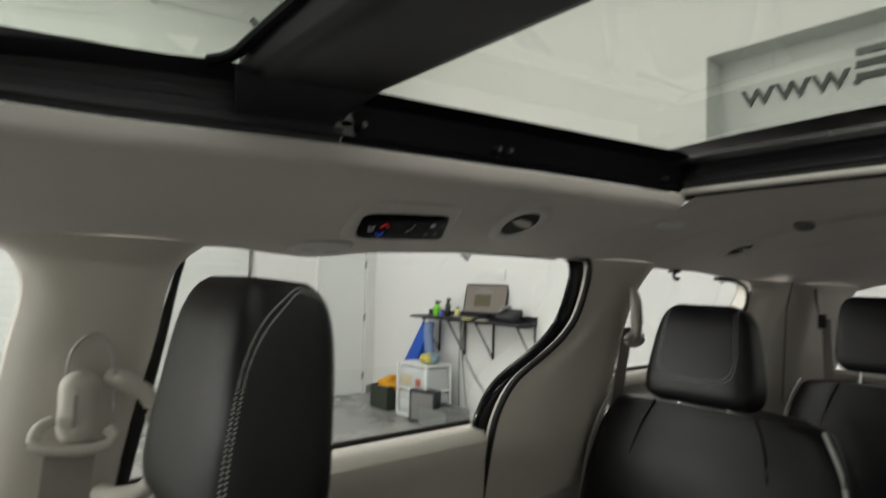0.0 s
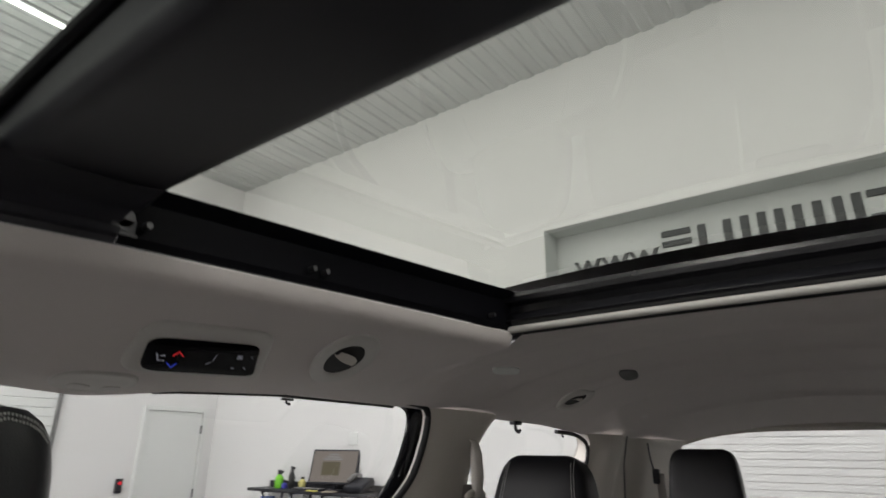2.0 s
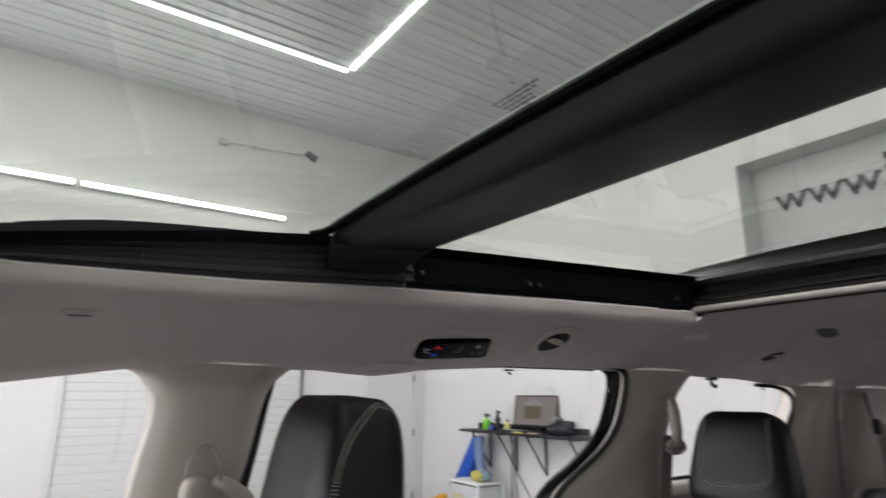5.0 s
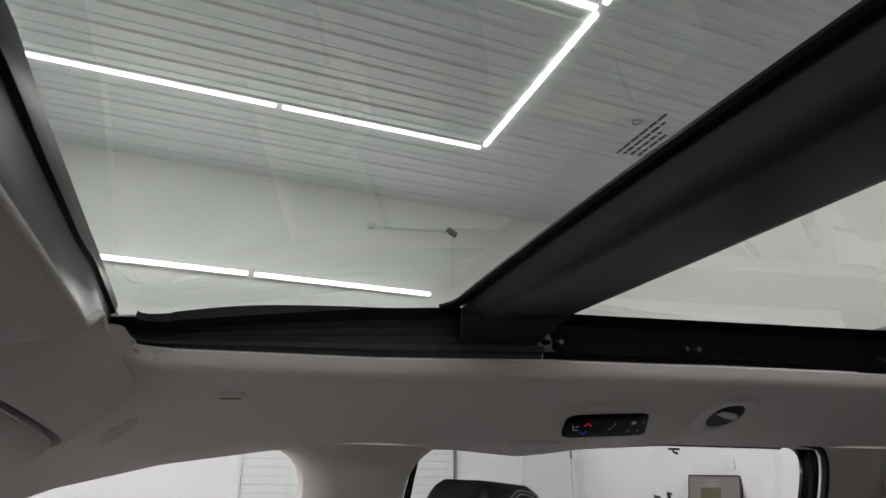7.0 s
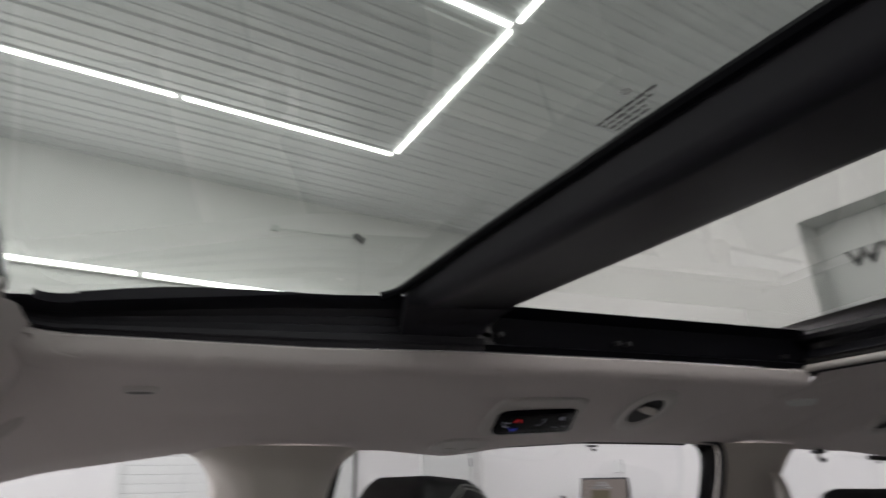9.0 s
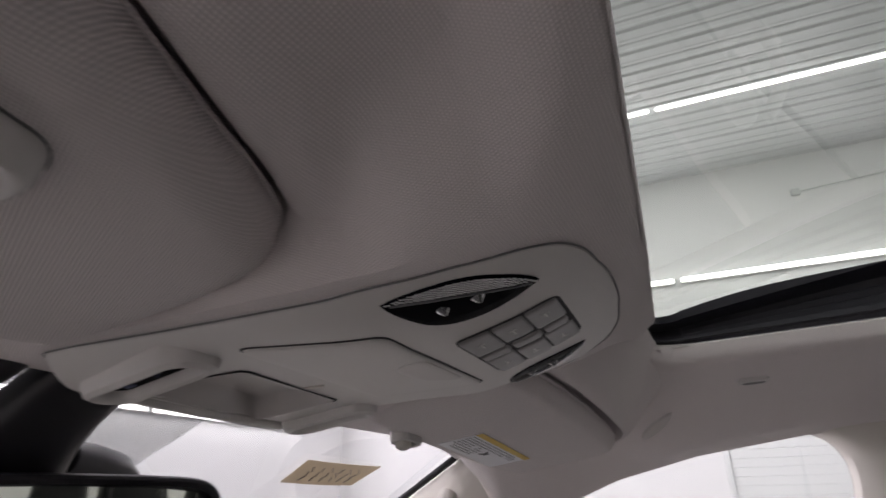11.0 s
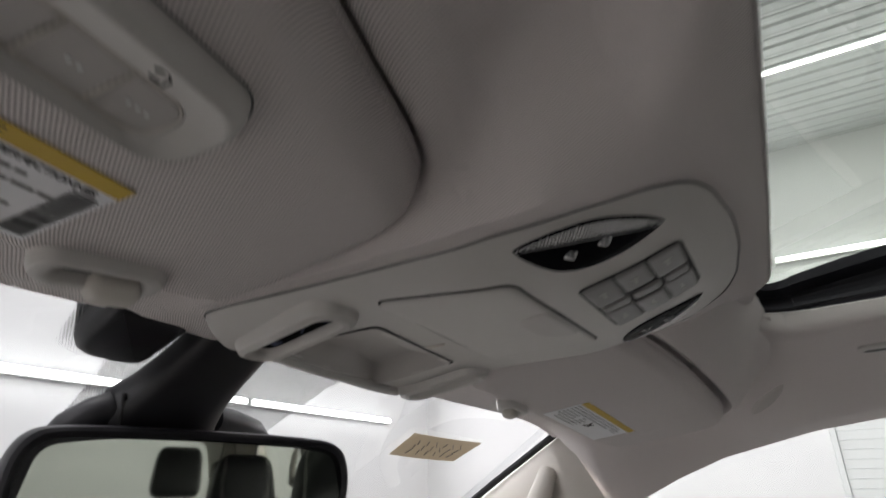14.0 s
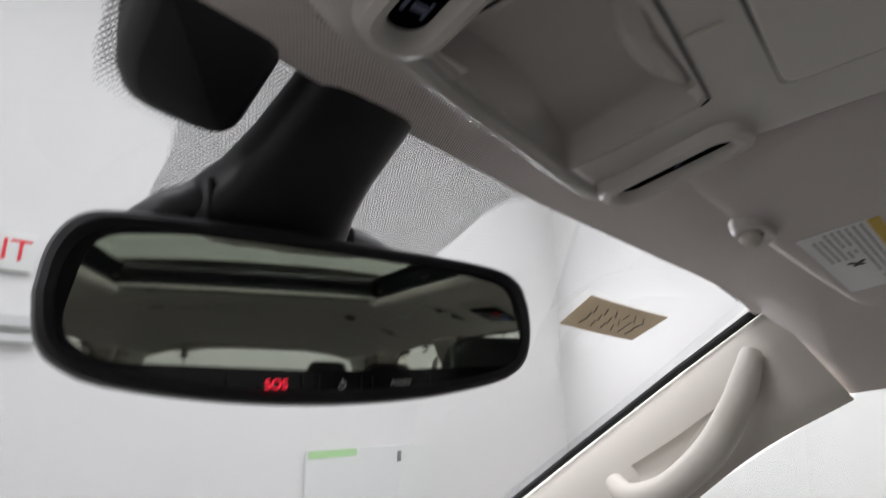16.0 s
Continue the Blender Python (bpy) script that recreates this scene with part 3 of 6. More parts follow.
# cross beam between the two panes
prof = [(-0.086, 1.766), (-0.089, 1.757), (-0.092, 1.752), (-0.094, 1.745), (-0.098, 1.7375), (-0.105, 1.734), (-0.114, 1.7345), (-0.15, 1.739), (-0.205, 1.744), (-0.216, 1.747), (-0.222, 1.754), (-0.226, 1.768)]
rows = []
for x in frange(-0.40, 0.40, 40):
    end = max(0.0, (abs(x) - 0.325) / 0.075)
    rows.append([(x, y + (-0.016 * end ** 2 if y > -0.1 else 0), z - 0.024 * end ** 2) for y, z in prof])
part("cross_beam", quads(rows), M_BLACK, van, "matt black roof cross beam")
half = [(0.0, -0.0845, 1.7655), (0.20, -0.0845, 1.7635), (0.33, -0.0845, 1.759), (0.352, -0.083, 1.7565), (0.366, -0.077, 1.7540), (0.376, -0.066, 1.7515)]
part("beam_seal", tube(smooth_path([(-x, y, z) for x, y, z in half[:0:-1]] + half, 5), 0.0055, 8), M_FRAME, van)
for sgn in (1, -1):                       # foot of the beam, its bracket and screws
    part("beam_foot", band([(sgn * 0.335, -0.078, 1.735), (sgn * 0.375, -0.092, 1.722), (sgn * 0.396, -0.10, 1.708)], [(sgn * 0.33, -0.215, 1.744), (sgn * 0.365, -0.205, 1.732), (sgn * 0.380, -0.20, 1.714)], 0.003, (-sgn * 0.4, 0, -1), 0.010), M_BLACK, van)
    br = part("bracket", join(rbox((0.004, 0.022, 0.016), 0.0015, m=Matrix.Translation((sgn * 0.377, -0.205, 1.719))), rbox((0.010, 0.026, 0.004), 0.001, m=Matrix.Translation((sgn * 0.379, -0.205, 1.7115))), tube([(sgn * 0.375, -0.205, 1.727), (sgn * 0.380, -0.205, 1.727)], 0.009, 12)), M_STEEL, van, "small grey steel bracket")
    for yy in (-0.222, -0.395, -0.412, -0.70):
        part("screw", tube([(sgn * (rim_x(yy, sgn) - 0.004), yy, 1.722), (sgn * (rim_x(yy, sgn) + 0.006), yy, 1.722)], 0.0032, 8), M_STEEL, van)

# panes of the roof
def pane(name, x_of, y0, y1, z_of, material, label, n=10):
    ob = part(name, quads([[(x, y, z_of(x, y)) for x in frange(-x_of(y), x_of(y), n)] for y in frange(y0, y1, n)]), material, van, label)
    return ob


pane("front_roof_glass", lambda y: rim_x(y, -1) + 0.02, FRONT_Y + 0.036, -0.105, lambda x, y: roof_z(x, y), M_ROOFGLASS, "lightly tinted front roof pane")
pane("rear_roof_glass", lambda y: rim_x(y, -1) + 0.02, -0.21, REAR_Y - 0.02, lambda x, y: roof_z(x, y), M_ROOFREAR, "lightly tinted rear roof pane")


# ---- sides: pillars, sills, side glass ----
def body_x(y, z):
    """Inner face of the cabin's side."""
    return out_x(y) + (1.60 - z) * 0.16 if z < 1.6 else out_x(y)


def P(y, z, sgn, dx=0.0): return (sgn * (body_x(y, z) + dx), y, z)


for sgn in (1, -1):
    inw = (-sgn, 0, 0)
    # A pillar with its grab handle
    part("a_pillar", band([(sgn * (0.68 + 0.10 * max(0, y - 0.6)), y, z) for y, z in ((0.597, 1.592), (0.73, 1.512), (0.93, 1.388), (1.25, 1.185))],
                          [(sgn * (0.665 + 0.10 * max(0, y - 0.5)), y, z) for y, z in ((0.52, 1.472), (0.63, 1.413), (0.735, 1.338), (1.02, 1.12))], 0.022, (-sgn, -0.35, -0.2), 0.03), M_TRIM, van, "padded grey windscreen pillar trim")
    hp = smooth_path([(sgn * 0.652, 0.835, 1.362), (sgn * 0.632, 0.80, 1.347), (sgn * 0.622, 0.74, 1.363), (sgn * 0.622, 0.68, 1.412), (sgn * 0.626, 0.645, 1.462), (sgn * 0.640, 0.628, 1.505), (sgn * 0.658, 0.622, 1.535)], 6)
    part("grab_handle", tube(hp, [0.014 + 0.007 * math.sin(math.pi * k / (len(hp) - 1)) for k in range(len(hp))], 12), M_TRIM, van, "grey pillar grab handle")
    part("pillar_pocket", band([(sgn * 0.662, 0.81, 1.385), (sgn * 0.662, 0.73, 1.432), (sgn * 0.665, 0.65, 1.485)], [(sgn * 0.666, 0.80, 1.362), (sgn * 0.668, 0.72, 1.392), (sgn * 0.668, 0.66, 1.452)], -0.006, inw, 0.0), M_TRIM, van)
    part("windscreen_seal", tube([(sgn * (0.683 + 0.10 * max(0, y - 0.6)), y + 0.004, z + 0.006) for y, z in ((0.595, 1.596), (0.73, 1.516), (0.93, 1.392), (1.25, 1.19))], 0.006, 8), M_RUBBER, van)
    # B pillar
    part("b_pillar", band([P(0.090, 1.606, sgn), P(0.052, 1.585, sgn), P(0.036, 1.54, sgn), P(0.05, 1.44, sgn), P(0.075, 1.2, sgn), P(0.10, 0.8, sgn)],
                          [P(-0.165, 1.606, sgn), P(-0.132, 1.578, sgn), P(-0.118, 1.54, sgn), P(-0.11, 1.477, sgn), P(-0.077, 1.276, sgn), P(-0.05, 0.8, sgn)], 0.035, inw, 0.05), M_TRIM, van, "padded grey door pillar trim")
    part("door_seal", tube([P(y, z, sgn, 0.012) for y, z in ((-0.14, 1.60), (-0.13, 1.55), (-0.118, 1.477), (-0.085, 1.276), (-0.06, 0.8))], [0.004, 0.005, 0.008, 0.010, 0.010], 8), M_RUBBER, van)
    # sliding window's dark frame and the C pillar behind it
    ce = [(-0.90, 1.624), (-0.955, 1.616), (-0.967, 1.58), (-0.948, 1.50), (-0.915, 1.455), (-0.86, 1.415), (-0.775, 1.365), (-0.735, 1.31), (-0.72, 1.24), (-0.715, 1.1)]
    fr = [(y - 0.028 + (0.03 if i == 0 else 0), z + (0.006 if i < 2 else 0)) for i, (y, z) in enumerate(ce)]
    part("window_frame", band([P(y, z, sgn, 0.015) for y, z in ce], [P(y, z, sgn, 0.0) for y, z in fr], 0.006, inw, 0.006, 6), M_GLOSS, van, "black sliding door window frame")
    part("door_seal", tube(smooth_path([P(y - 0.008, z, sgn, -0.008) for y, z in fr], 5), 0.007, 8), M_RUBBER, van)
    part("c_pillar", band([P(y - 0.012, z, sgn, 0.0) for y, z in fr[1:]],
                          [P(y, z, sgn) for y, z in ((-1.30, 1.622), (-1.255, 1.592), (-1.215, 1.55), (-1.20, 1.51), (-1.19, 1.46), (-1.18, 1.41), (-1.172, 1.36), (-1.165, 1.30), (-1.16, 1.1))], 0.030, inw, 0.05), M_TRIM, van, "padded grey rear door pillar trim")
    # D pillar round to the tailgate
    dp = [((0.632, -1.79, 1.592), (0.52, -2.46, 1.582)), ((0.645, -1.835, 1.555), (0.545, -2.47, 1.54)), ((0.66, -1.77, 1.46), (0.57, -2.48, 1.45)), ((0.675, -1.73, 1.35), (0.59, -2.48, 1.33)), ((0.69, -1.72, 1.22), (0.61, -2.48, 1.2)), ((0.70, -1.72, 0.8), (0.62, -2.48, 0.8))]
    A, B = (smooth_path([(sgn * p[k][0], p[k][1], p[k][2]) for p in dp], 6) for k in (0, 1))
    inw_d = Vector((-sgn, 0.25, 0)).normalized()
    rows = []
    for a, b in zip(A, B):
        row = [a - inw_d * 0.05]
        for k in range(29):               # a padded roll beside the window, a deep valley, then the flat tail panel
            q = k / 28
            row.append(a.lerp(b, q) + inw_d * (0.036 * ease(q / 0.16) * (1 - ease((q - 0.22) / 0.16)) - 0.030 * ease((q - 0.24) / 0.14) * (1 - ease((q - 0.46) / 0.16)) + 0.006 * ease((q - 0.5) / 0.1)))
        rows.append(row + [b - inw_d * 0.05])
    part("d_pillar", quads(rows), M_TRIM, van, "padded grey rear pillar trim")
    part("quarter_seal", tube(smooth_path([(sgn * 0.645, -1.60, 1.592), (sgn * 0.640, -1.72, 1.586), (sgn * 0.640, -1.80, 1.562), (sgn * 0.646, -1.815, 1.52), (sgn * 0.652, -1.78, 1.46), (sgn * 0.664, -1.745, 1.36)], 6), 0.006, 8), M_RUBBER, van, "black quarter window seal")
    part("pillar_joint", tube([(sgn * 0.575, -1.99, 1.59), (sgn * 0.598, -2.0, 1.5), (sgn * 0.60, -1.99, 1.4), (sgn * 0.61, -1.99, 1.2)], 0.0025, 6), M_GREY, van)
    # door trims under the windows
    for name, y0, y1, zt in (("front_door_trim", 1.30, 0.075, 1.235), ("sliding_door_trim", -0.075, -0.74, 1.268), ("rear_quarter_trim", -1.14, -1.80, 1.335)):
        rows = []
        for y in frange(y0, y1, 12):
            xb = body_x(y, zt)
            rows.append([(sgn * (xb + dx), y, zt + dz) for dx, dz in ((0.05, -0.02), (0.045, 0), (0.02, 0.004), (0.0, -0.004), (-0.012, -0.022), (-0.006, -0.06), (0.0, -0.25), (0.01, -0.7))])
        part(name, quads(rows), M_TRIM, van, "grey moulded trim below the window")
        part("sill_seal", tube([(sgn * (body_x(y, zt) + 0.046), y, zt + 0.004) for y in frange(y0, y1, 8)], 0.006, 6), M_RUBBER, van)

# window panes of the sides
for sgn in (1, -1):
    for name, y0, y1, z0 in (("front_side_glass", 1.25, 0.03, 1.2), ("sliding_door_glass", -0.10, -1.0, 1.22), ("rear_quarter_glass", -1.14, -1.85, 1.3)):
        rows = [[(sgn * (body_x(y, z) + 0.045), y, z) for z in frange(z0, out_z(min(y, 0.62)) + 0.02 if y < 0.5 else max(1.25, 1.5 - 0.64 * (y - 0.5)), 6)] for y in frange(y0, y1, 8)]
        g = part(name, quads(rows), M_GLASS if name == "front_side_glass" else M_PRIV, van, "side window glass")
        g.visible_shadow = False
    part("window_top_seal", tube([P(y, out_z(y) + 0.004, sgn, 0.03) for y in frange(-0.42, -0.93, 14)], 0.006, 6), M_RUBBER, van)

# tailgate: glass, trim round it
rows = [[(x, -2.50 - 0.05 * (1.63 - z), z) for x in frange(-0.60, 0.60, 10)] for z in frange(1.22, 1.66, 5)]
g = part("tailgate_glass", quads(rows), M_PRIV, van, "rear window glass with heating wires")
g.visible_shadow = False
for k in range(13):
    z = 1.285 + 0.026 * k
    part("heating_wire", tube([(x, -2.497 - 0.05 * (1.63 - z), z) for x in frange(-0.58, 0.58, 6)], 0.0008, 4, False), M_BELT, van)
rows = []
for x in frange(-0.62, 0.62, 30):
    zt = 1.262 + 0.03 * math.exp(-((x - 0.05) / 0.2) ** 2) + 0.02 * max(0, abs(x) - 0.4)
    rows.append([(x, y, zt + dz) for y, dz in ((-2.50, -0.01), (-2.49, 0.004), (-2.465, 0.006), (-2.44, -0.008), (-2.425, -0.05), (-2.42, -0.4))])
part("tailgate_trim", quads(rows), M_TRIM, van, "grey moulded tailgate trim")
part("tailgate_top_trim", quads([[(x, -2.46 - 0.04 * s + 0.0 * x, 1.628 - 0.06 * (x / 0.55) ** 4 - dz) for s, dz in ((0, -0.03), (0, 0.0), (0.5, 0.012), (1, 0.008), (1, -0.03))] for x in frange(-0.56, 0.56, 30)]), M_TRIM, van)

# windscreen, dotted band, dashboard
def screen_z(y): return 1.612 - 0.62 * (y - 0.60)


g = part("windscreen", quads([[(x, y + 0.03 * (1 - (x / 0.7) ** 2), screen_z(y)) for x in frange(-0.70 - 0.1 * (y - 0.6), 0.70 + 0.1 * (y - 0.6), 12)] for y in frange(0.50, 1.5, 10)]), M_SCREEN, van, "clear windscreen glass")
g.visible_shadow = False
# unseen dashboard, kept light as a reflector under the front headliner
part("dashboard", quads([[(x, y, z) for y, z in ((1.6, 1.0), (1.35, 1.05), (1.05, 1.03), (0.98, 0.99), (0.96, 0.9), (1.0, 0.6))] for x in frange(-0.75, 0.75, 16)]), M_DASH_FILL, van, "unseen grey dashboard, lightened to bounce light")
part("cabin_floor", rbox((1.44, 4.0, 0.05), 0.01, m=Matrix.Translation((0, -0.5, 0.42))), M_CARPET, van, "grey carpeted cabin floor")
for wx in (-0.82, 0.82):
    for wy in (1.75, -1.55):
        wheel = part("wheel", tube([(wx - 0.11, wy, 0.36), (wx - 0.09, wy, 0.36), (wx + 0.09, wy, 0.36), (wx + 0.11, wy, 0.36)], [0.32, 0.36, 0.36, 0.32], 32), M_RUBBER, van, "black road tyre")
        part("rim", tube([(wx - 0.115, wy, 0.36), (wx + 0.115, wy, 0.36)], 0.22, 24), M_STEEL, wheel, "grey alloy rim")


# unseen outer body below the windows (sides, bonnet, nose, tail and underside), added to stop light leaking up from the
# floor; the white bonnet bounces light onto the headliner
for sgn in (1, -1):
    part("body_side", quads([[(sgn * (0.735 + dx), y, z) for dx, z in ((0.0, 1.235 + 0.02 * max(0, -y - 1.0)), (0.045, 1.20), (0.105, 1.05), (0.125, 0.80), (0.115, 0.52), (0.08, 0.36), (0.0, 0.32))] for y in frange(1.55, -2.62, 24)]), M_BOUNCE, van, "unseen white lower body side that blocks stray light")
    part("front_wing", quads([[(sgn * (0.735 + dx - 0.10 * s * s), 1.55 + 0.78 * s, z - dz * s) for dx, z, dz in ((-0.03, 1.10, 0.22), (0.06, 1.03, 0.20), (0.115, 0.85, 0.1), (0.115, 0.55, 0.0), (0.06, 0.34, 0.0))] for s in frange(0, 1, 10)]), M_BOUNCE, van, "unseen white front wing that bounces light")
part("bonnet", quads([[(x * (1 - 0.12 * s * s), 1.52 + 0.84 * s, 1.115 - 0.18 * s - 0.12 * s ** 3 - 0.06 * (x / 0.7) ** 2) for x in frange(-0.71, 0.71, 16)] for s in frange(0, 1, 10)]), M_BOUNCE, van, "unseen white bonnet that bounces light up")
part("nose", quads([[(x, 2.345 - 0.10 * (x / 0.7) ** 2 + dy, z) for dy, z in ((0.0, 0.83), (0.05, 0.74), (0.06, 0.5), (0.0, 0.32))] for x in frange(-0.68, 0.68, 12)]), M_BOUNCE, van, "unseen white bumper")
part("bulkhead", quads([[(x, y, z) for y, z in ((1.58, 1.12), (1.50, 0.9), (1.45, 0.40))] for x in frange(-0.74, 0.74, 8)]), M_CARPET, van, "unseen dark front bulkhead that blocks stray light")
part("tail_panel", quads([[(x, -2.60 - 0.06 * (1 - (x / 0.8) ** 2) + dy, z) for dy, z in ((0.06, 1.26), (0.0, 1.15), (-0.04, 0.8), (-0.04, 0.5), (0.04, 0.33))] for x in frange(-0.80, 0.80, 12)]), M_BOUNCE, van, "unseen white tail panel that blocks stray light")
part("underside", rbox((1.56, 4.85, 0.04), 0.01, m=Matrix.Translation((0, -0.15, 0.33))), M_RUBBER, van, "unseen dark underside that blocks stray light")


# ---- seats ----
def seat(name, at, label, width=0.5, head=True, hr=(0.26, 0.13, 0.19), hr_z=0.0, back_h=0.62, lean=8, top=1.37):
    """A leather car seat. at: the middle of the top of its backrest."""
    s = thing(name, label, "car seat", "minivan seats", at=(at[0], at[1], top))
    rows = []
    n = 26
    for k in range(9):
        t = k / 8
        z = -t * back_h
        w = width * (0.43 + 0.09 * min(1, (t * 3.2) ** 0.6)) if t < 0.3 else width * (0.52 - 0.02 * (t - 0.3))
        d = 0.045 + 0.05 * min(1, t * 2.5)
        cy = -0.12 + t * back_h * math.tan(radians(lean)) + 0.10
        row = []
        for j in range(n):
            a = 2 * math.pi * j / n
            ca, sa = math.cos(a), math.sin(a)
            px = w * (abs(ca) ** 0.55) * (1 if ca > 0 else -1)
            py = d * (abs(sa) ** 0.7) * (1 if sa > 0 else -1)
            if sa > 0:
                py += 0.03 * abs(px / w) ** 4 * min(1, t * 3)
            row.append((px, cy + py, z - (0.012 * (px / w) ** 2 if t == 0 else 0)))
        rows.append(row)
    b = quads(rows, True)
    b.verts.ensure_lookup_table()
    b.faces.new([b.verts[k] for k in range(n)])
    b.faces.new([b.verts[len(b.verts) - 1 - k] for k in range(n)])
    es = [e for e in b.edges if all(abs(v.co.z) < 0.02 for v in e.verts)]
    bmesh.ops.bevel(b, geom=es, offset=0.018, segments=3, affect="EDGES", profile=0.5)
    part("backrest", b, M_LEATHER, s)
    for sx in (-1, 1):                    # piping and centre panel seams
        part("piping", tube(smooth_path([(sx * width * 0.425, 0.02, -0.006), (sx * width * 0.492, 0.035, -0.09), (sx * width * 0.515, 0.065, -0.22), (sx * width * 0.515, 0.11, -0.5)], 5), 0.004, 6), M_STITCH, s, "light grey piping")
        part("seam", tube(smooth_path([(sx * width * 0.20, 0.025, 0.0), (sx * width * 0.26, 0.052, -0.08), (sx * width * 0.30, 0.085, -0.24), (sx * width * 0.30, 0.13, -0.5)], 5), 0.003, 6), M_RUBBER, s)
    part("cushion", rbox((width * 1.0, 0.5, 0.16), 0.06, 4, Matrix.Translation((0, 0.28, -back_h - 0.03))), M_LEATHER, s)
    part("base", rbox((width * 0.7, 0.4, max(0.05, top - back_h - 0.53)), 0.02, 2, Matrix.Translation((0, 0.22, -back_h - 0.11 - (top - back_h - 0.53) / 2))), M_BLACK, s)
    return s


def headrest(s, size, z, y=0.0, stem=0.06, tilt=6, x=0.0, taper=0.20, crown=3.2, square=0.5):
    """crown: the higher, the squarer its top; taper: how far it narrows upwards; square: the plan's corners."""
    w, d, h = size
    m = Matrix.Translation((x, y, z)) @ Matrix.Rotation(radians(tilt), 4, "X")
    rows = []
    nz, n = 30, 64
    for k in range(nz + 1):
        t = k / nz
        zz = h * (t - 0.5)
        e = (1 - abs(2 * t - 1) ** (crown if t > 0.5 else 6.0)) ** 0.45 if 0 < t < 1 else 0.2
        ww = w / 2 * (1 - taper * t ** 1.6) * (0.60 + 0.40 * e)
        dd = d / 2 * (0.5 + 0.5 * e) * (1.05 - 0.28 * t)
        row = []
        for j in range(n):
            a = 2 * math.pi * j / n
            ca, sa = math.cos(a), math.sin(a)
            row.append((ww * abs(ca) ** square * (1 if ca > 0 else -1), dd * abs(sa) ** 0.62 * (1 if sa > 0 else -1) + (0.012 * (ca ** 2) if sa > 0 else 0), zz))
        rows.append(row)
    b = quads(rows, True)
    b.verts.ensure_lookup_table()
    b.faces.new([b.verts[k] for k in range(n)])
    b.faces.new([b.verts[len(b.verts) - 1 - k] for k in range(n)])
    bmesh.ops.transform(b, matrix=m, verts=b.verts)
    tree = BVHTree.FromBMesh(b)
    hr = part("headrest", b, M_LEATHER, s)
    for sx in (-1, 1):
        part("stem", tube([m @ Vector((sx * w * 0.22, 0, -h / 2 + 0.01)), m @ Vector((sx * w * 0.22, 0.0, -h / 2 - stem))], 0.006, 10), M_CHROME, s, "chrome headrest stem")
        part("collar", tube([m @ Vector((sx * w * 0.22, 0, -h / 2 - stem + 0.018)), m @ Vector((sx * w * 0.22, 0, -h / 2 - stem - 0.012))], 0.012, 12), M_BLACK, s)
    return tree, m


front = seat("front_passenger_seat", (0.397, -0.14), "black leather front passenger seat with white stitching", top=1.34)
tree, m = headrest(front, (0.222, 0.125, 0.215), 0.112, 0.02, taper=0.16, crown=4.2)


def stitches(tree, path, owner, label, r=0.0012, lift=0.0004):
    """Dashes of thread laid on a surface. path: (start, way) pairs of rays that meet it."""
    pts = []
    for o, d in path:
        p, nrm, _, _ = tree.ray_cast(o, d)
        if p is not None:
            pts.append(p - d.normalized() * lift)
    pts = smooth_path(pts, 7)
    part("stitching", join(*[tube([pts[k], pts[k + 1].lerp(pts[k], 0.2)], r, 5) for k in range(0, len(pts) - 1, 2)]), M_STITCH, owner, label)


# twin stitched seam round the headrest's side panel
for sx in (-1, 1):
    def seam_rays(off):
        res = []
        for k in range(34):
            f = radians(116 - 5.8 * k)        # from the top rear over the top and down the front
            out = Vector((sx * (0.06 + 0.54 * max(0.0, math.cos(f)) ** 0.7), math.cos(f), math.sin(f)))
            res.append((m @ Vector((sx * (0.072 + off), 0, 0.02 if f > 0 else 0.02 - 0.08 * min(1, -f))), m.to_3x3() @ out.normalized()))
        return res
    for off in (-0.0022, 0.0022):
        stitches(tree, seam_rays(off), front, "light grey double stitching", 0.0011, -0.0004)
    part("seam", tube([tree.ray_cast(o, d)[0] for o, d in seam_rays(0)], 0.0007, 6), M_RUBBER, front)
mid = seat("captain_chair", (0.422, -1.085), "black leather second row seat with grey piping", top=1.325)
tree, m = headrest(mid, (0.226, 0.11, 0.20), 0.100, 0.0, tilt=10, taper=0.26, crown=5.0, square=0.42)
ring = smooth_path([(x, z, 0) for x, z in ((-0.066, 0.085), (-0.070, 0.045), (-0.074, 0.0), (-0.070, -0.032), (-0.050, -0.047), (0.0, -0.051), (0.050, -0.047), (0.070, -0.032), (0.074, 0.0), (0.070, 0.045), (0.066, 0.085))], 5)
stitches(tree, [(m @ Vector((p.x, 0.3, p.y)), m.to_3x3() @ Vector((0, -1, 0))) for p in ring], mid, "light grey stitching", 0.0010)
stitches(tree, [(m @ Vector((p.x * 1.07, 0.3, p.y * 1.08 - 0.002)), m.to_3x3() @ Vector((0, -1, 0))) for p in ring], mid, "light grey stitching", 0.0010)
third = seat("rear_bench_seat", (0.33, -1.92), "black leather third row seat with raised headrest", top=1.30, width=0.46)
tree, m = headrest(third, (0.212, 0.075, 0.215), 0.14, -0.01, 0.06, tilt=4, taper=0.14, crown=5.5, square=0.36)
middle = seat("rear_centre_seat", (-0.03, -1.93), "black leather third row centre seat with lowered headrest", top=1.17, width=0.40)
tree, m = headrest(middle, (0.2, 0.08, 0.12), 0.045, 0.0, 0.04)


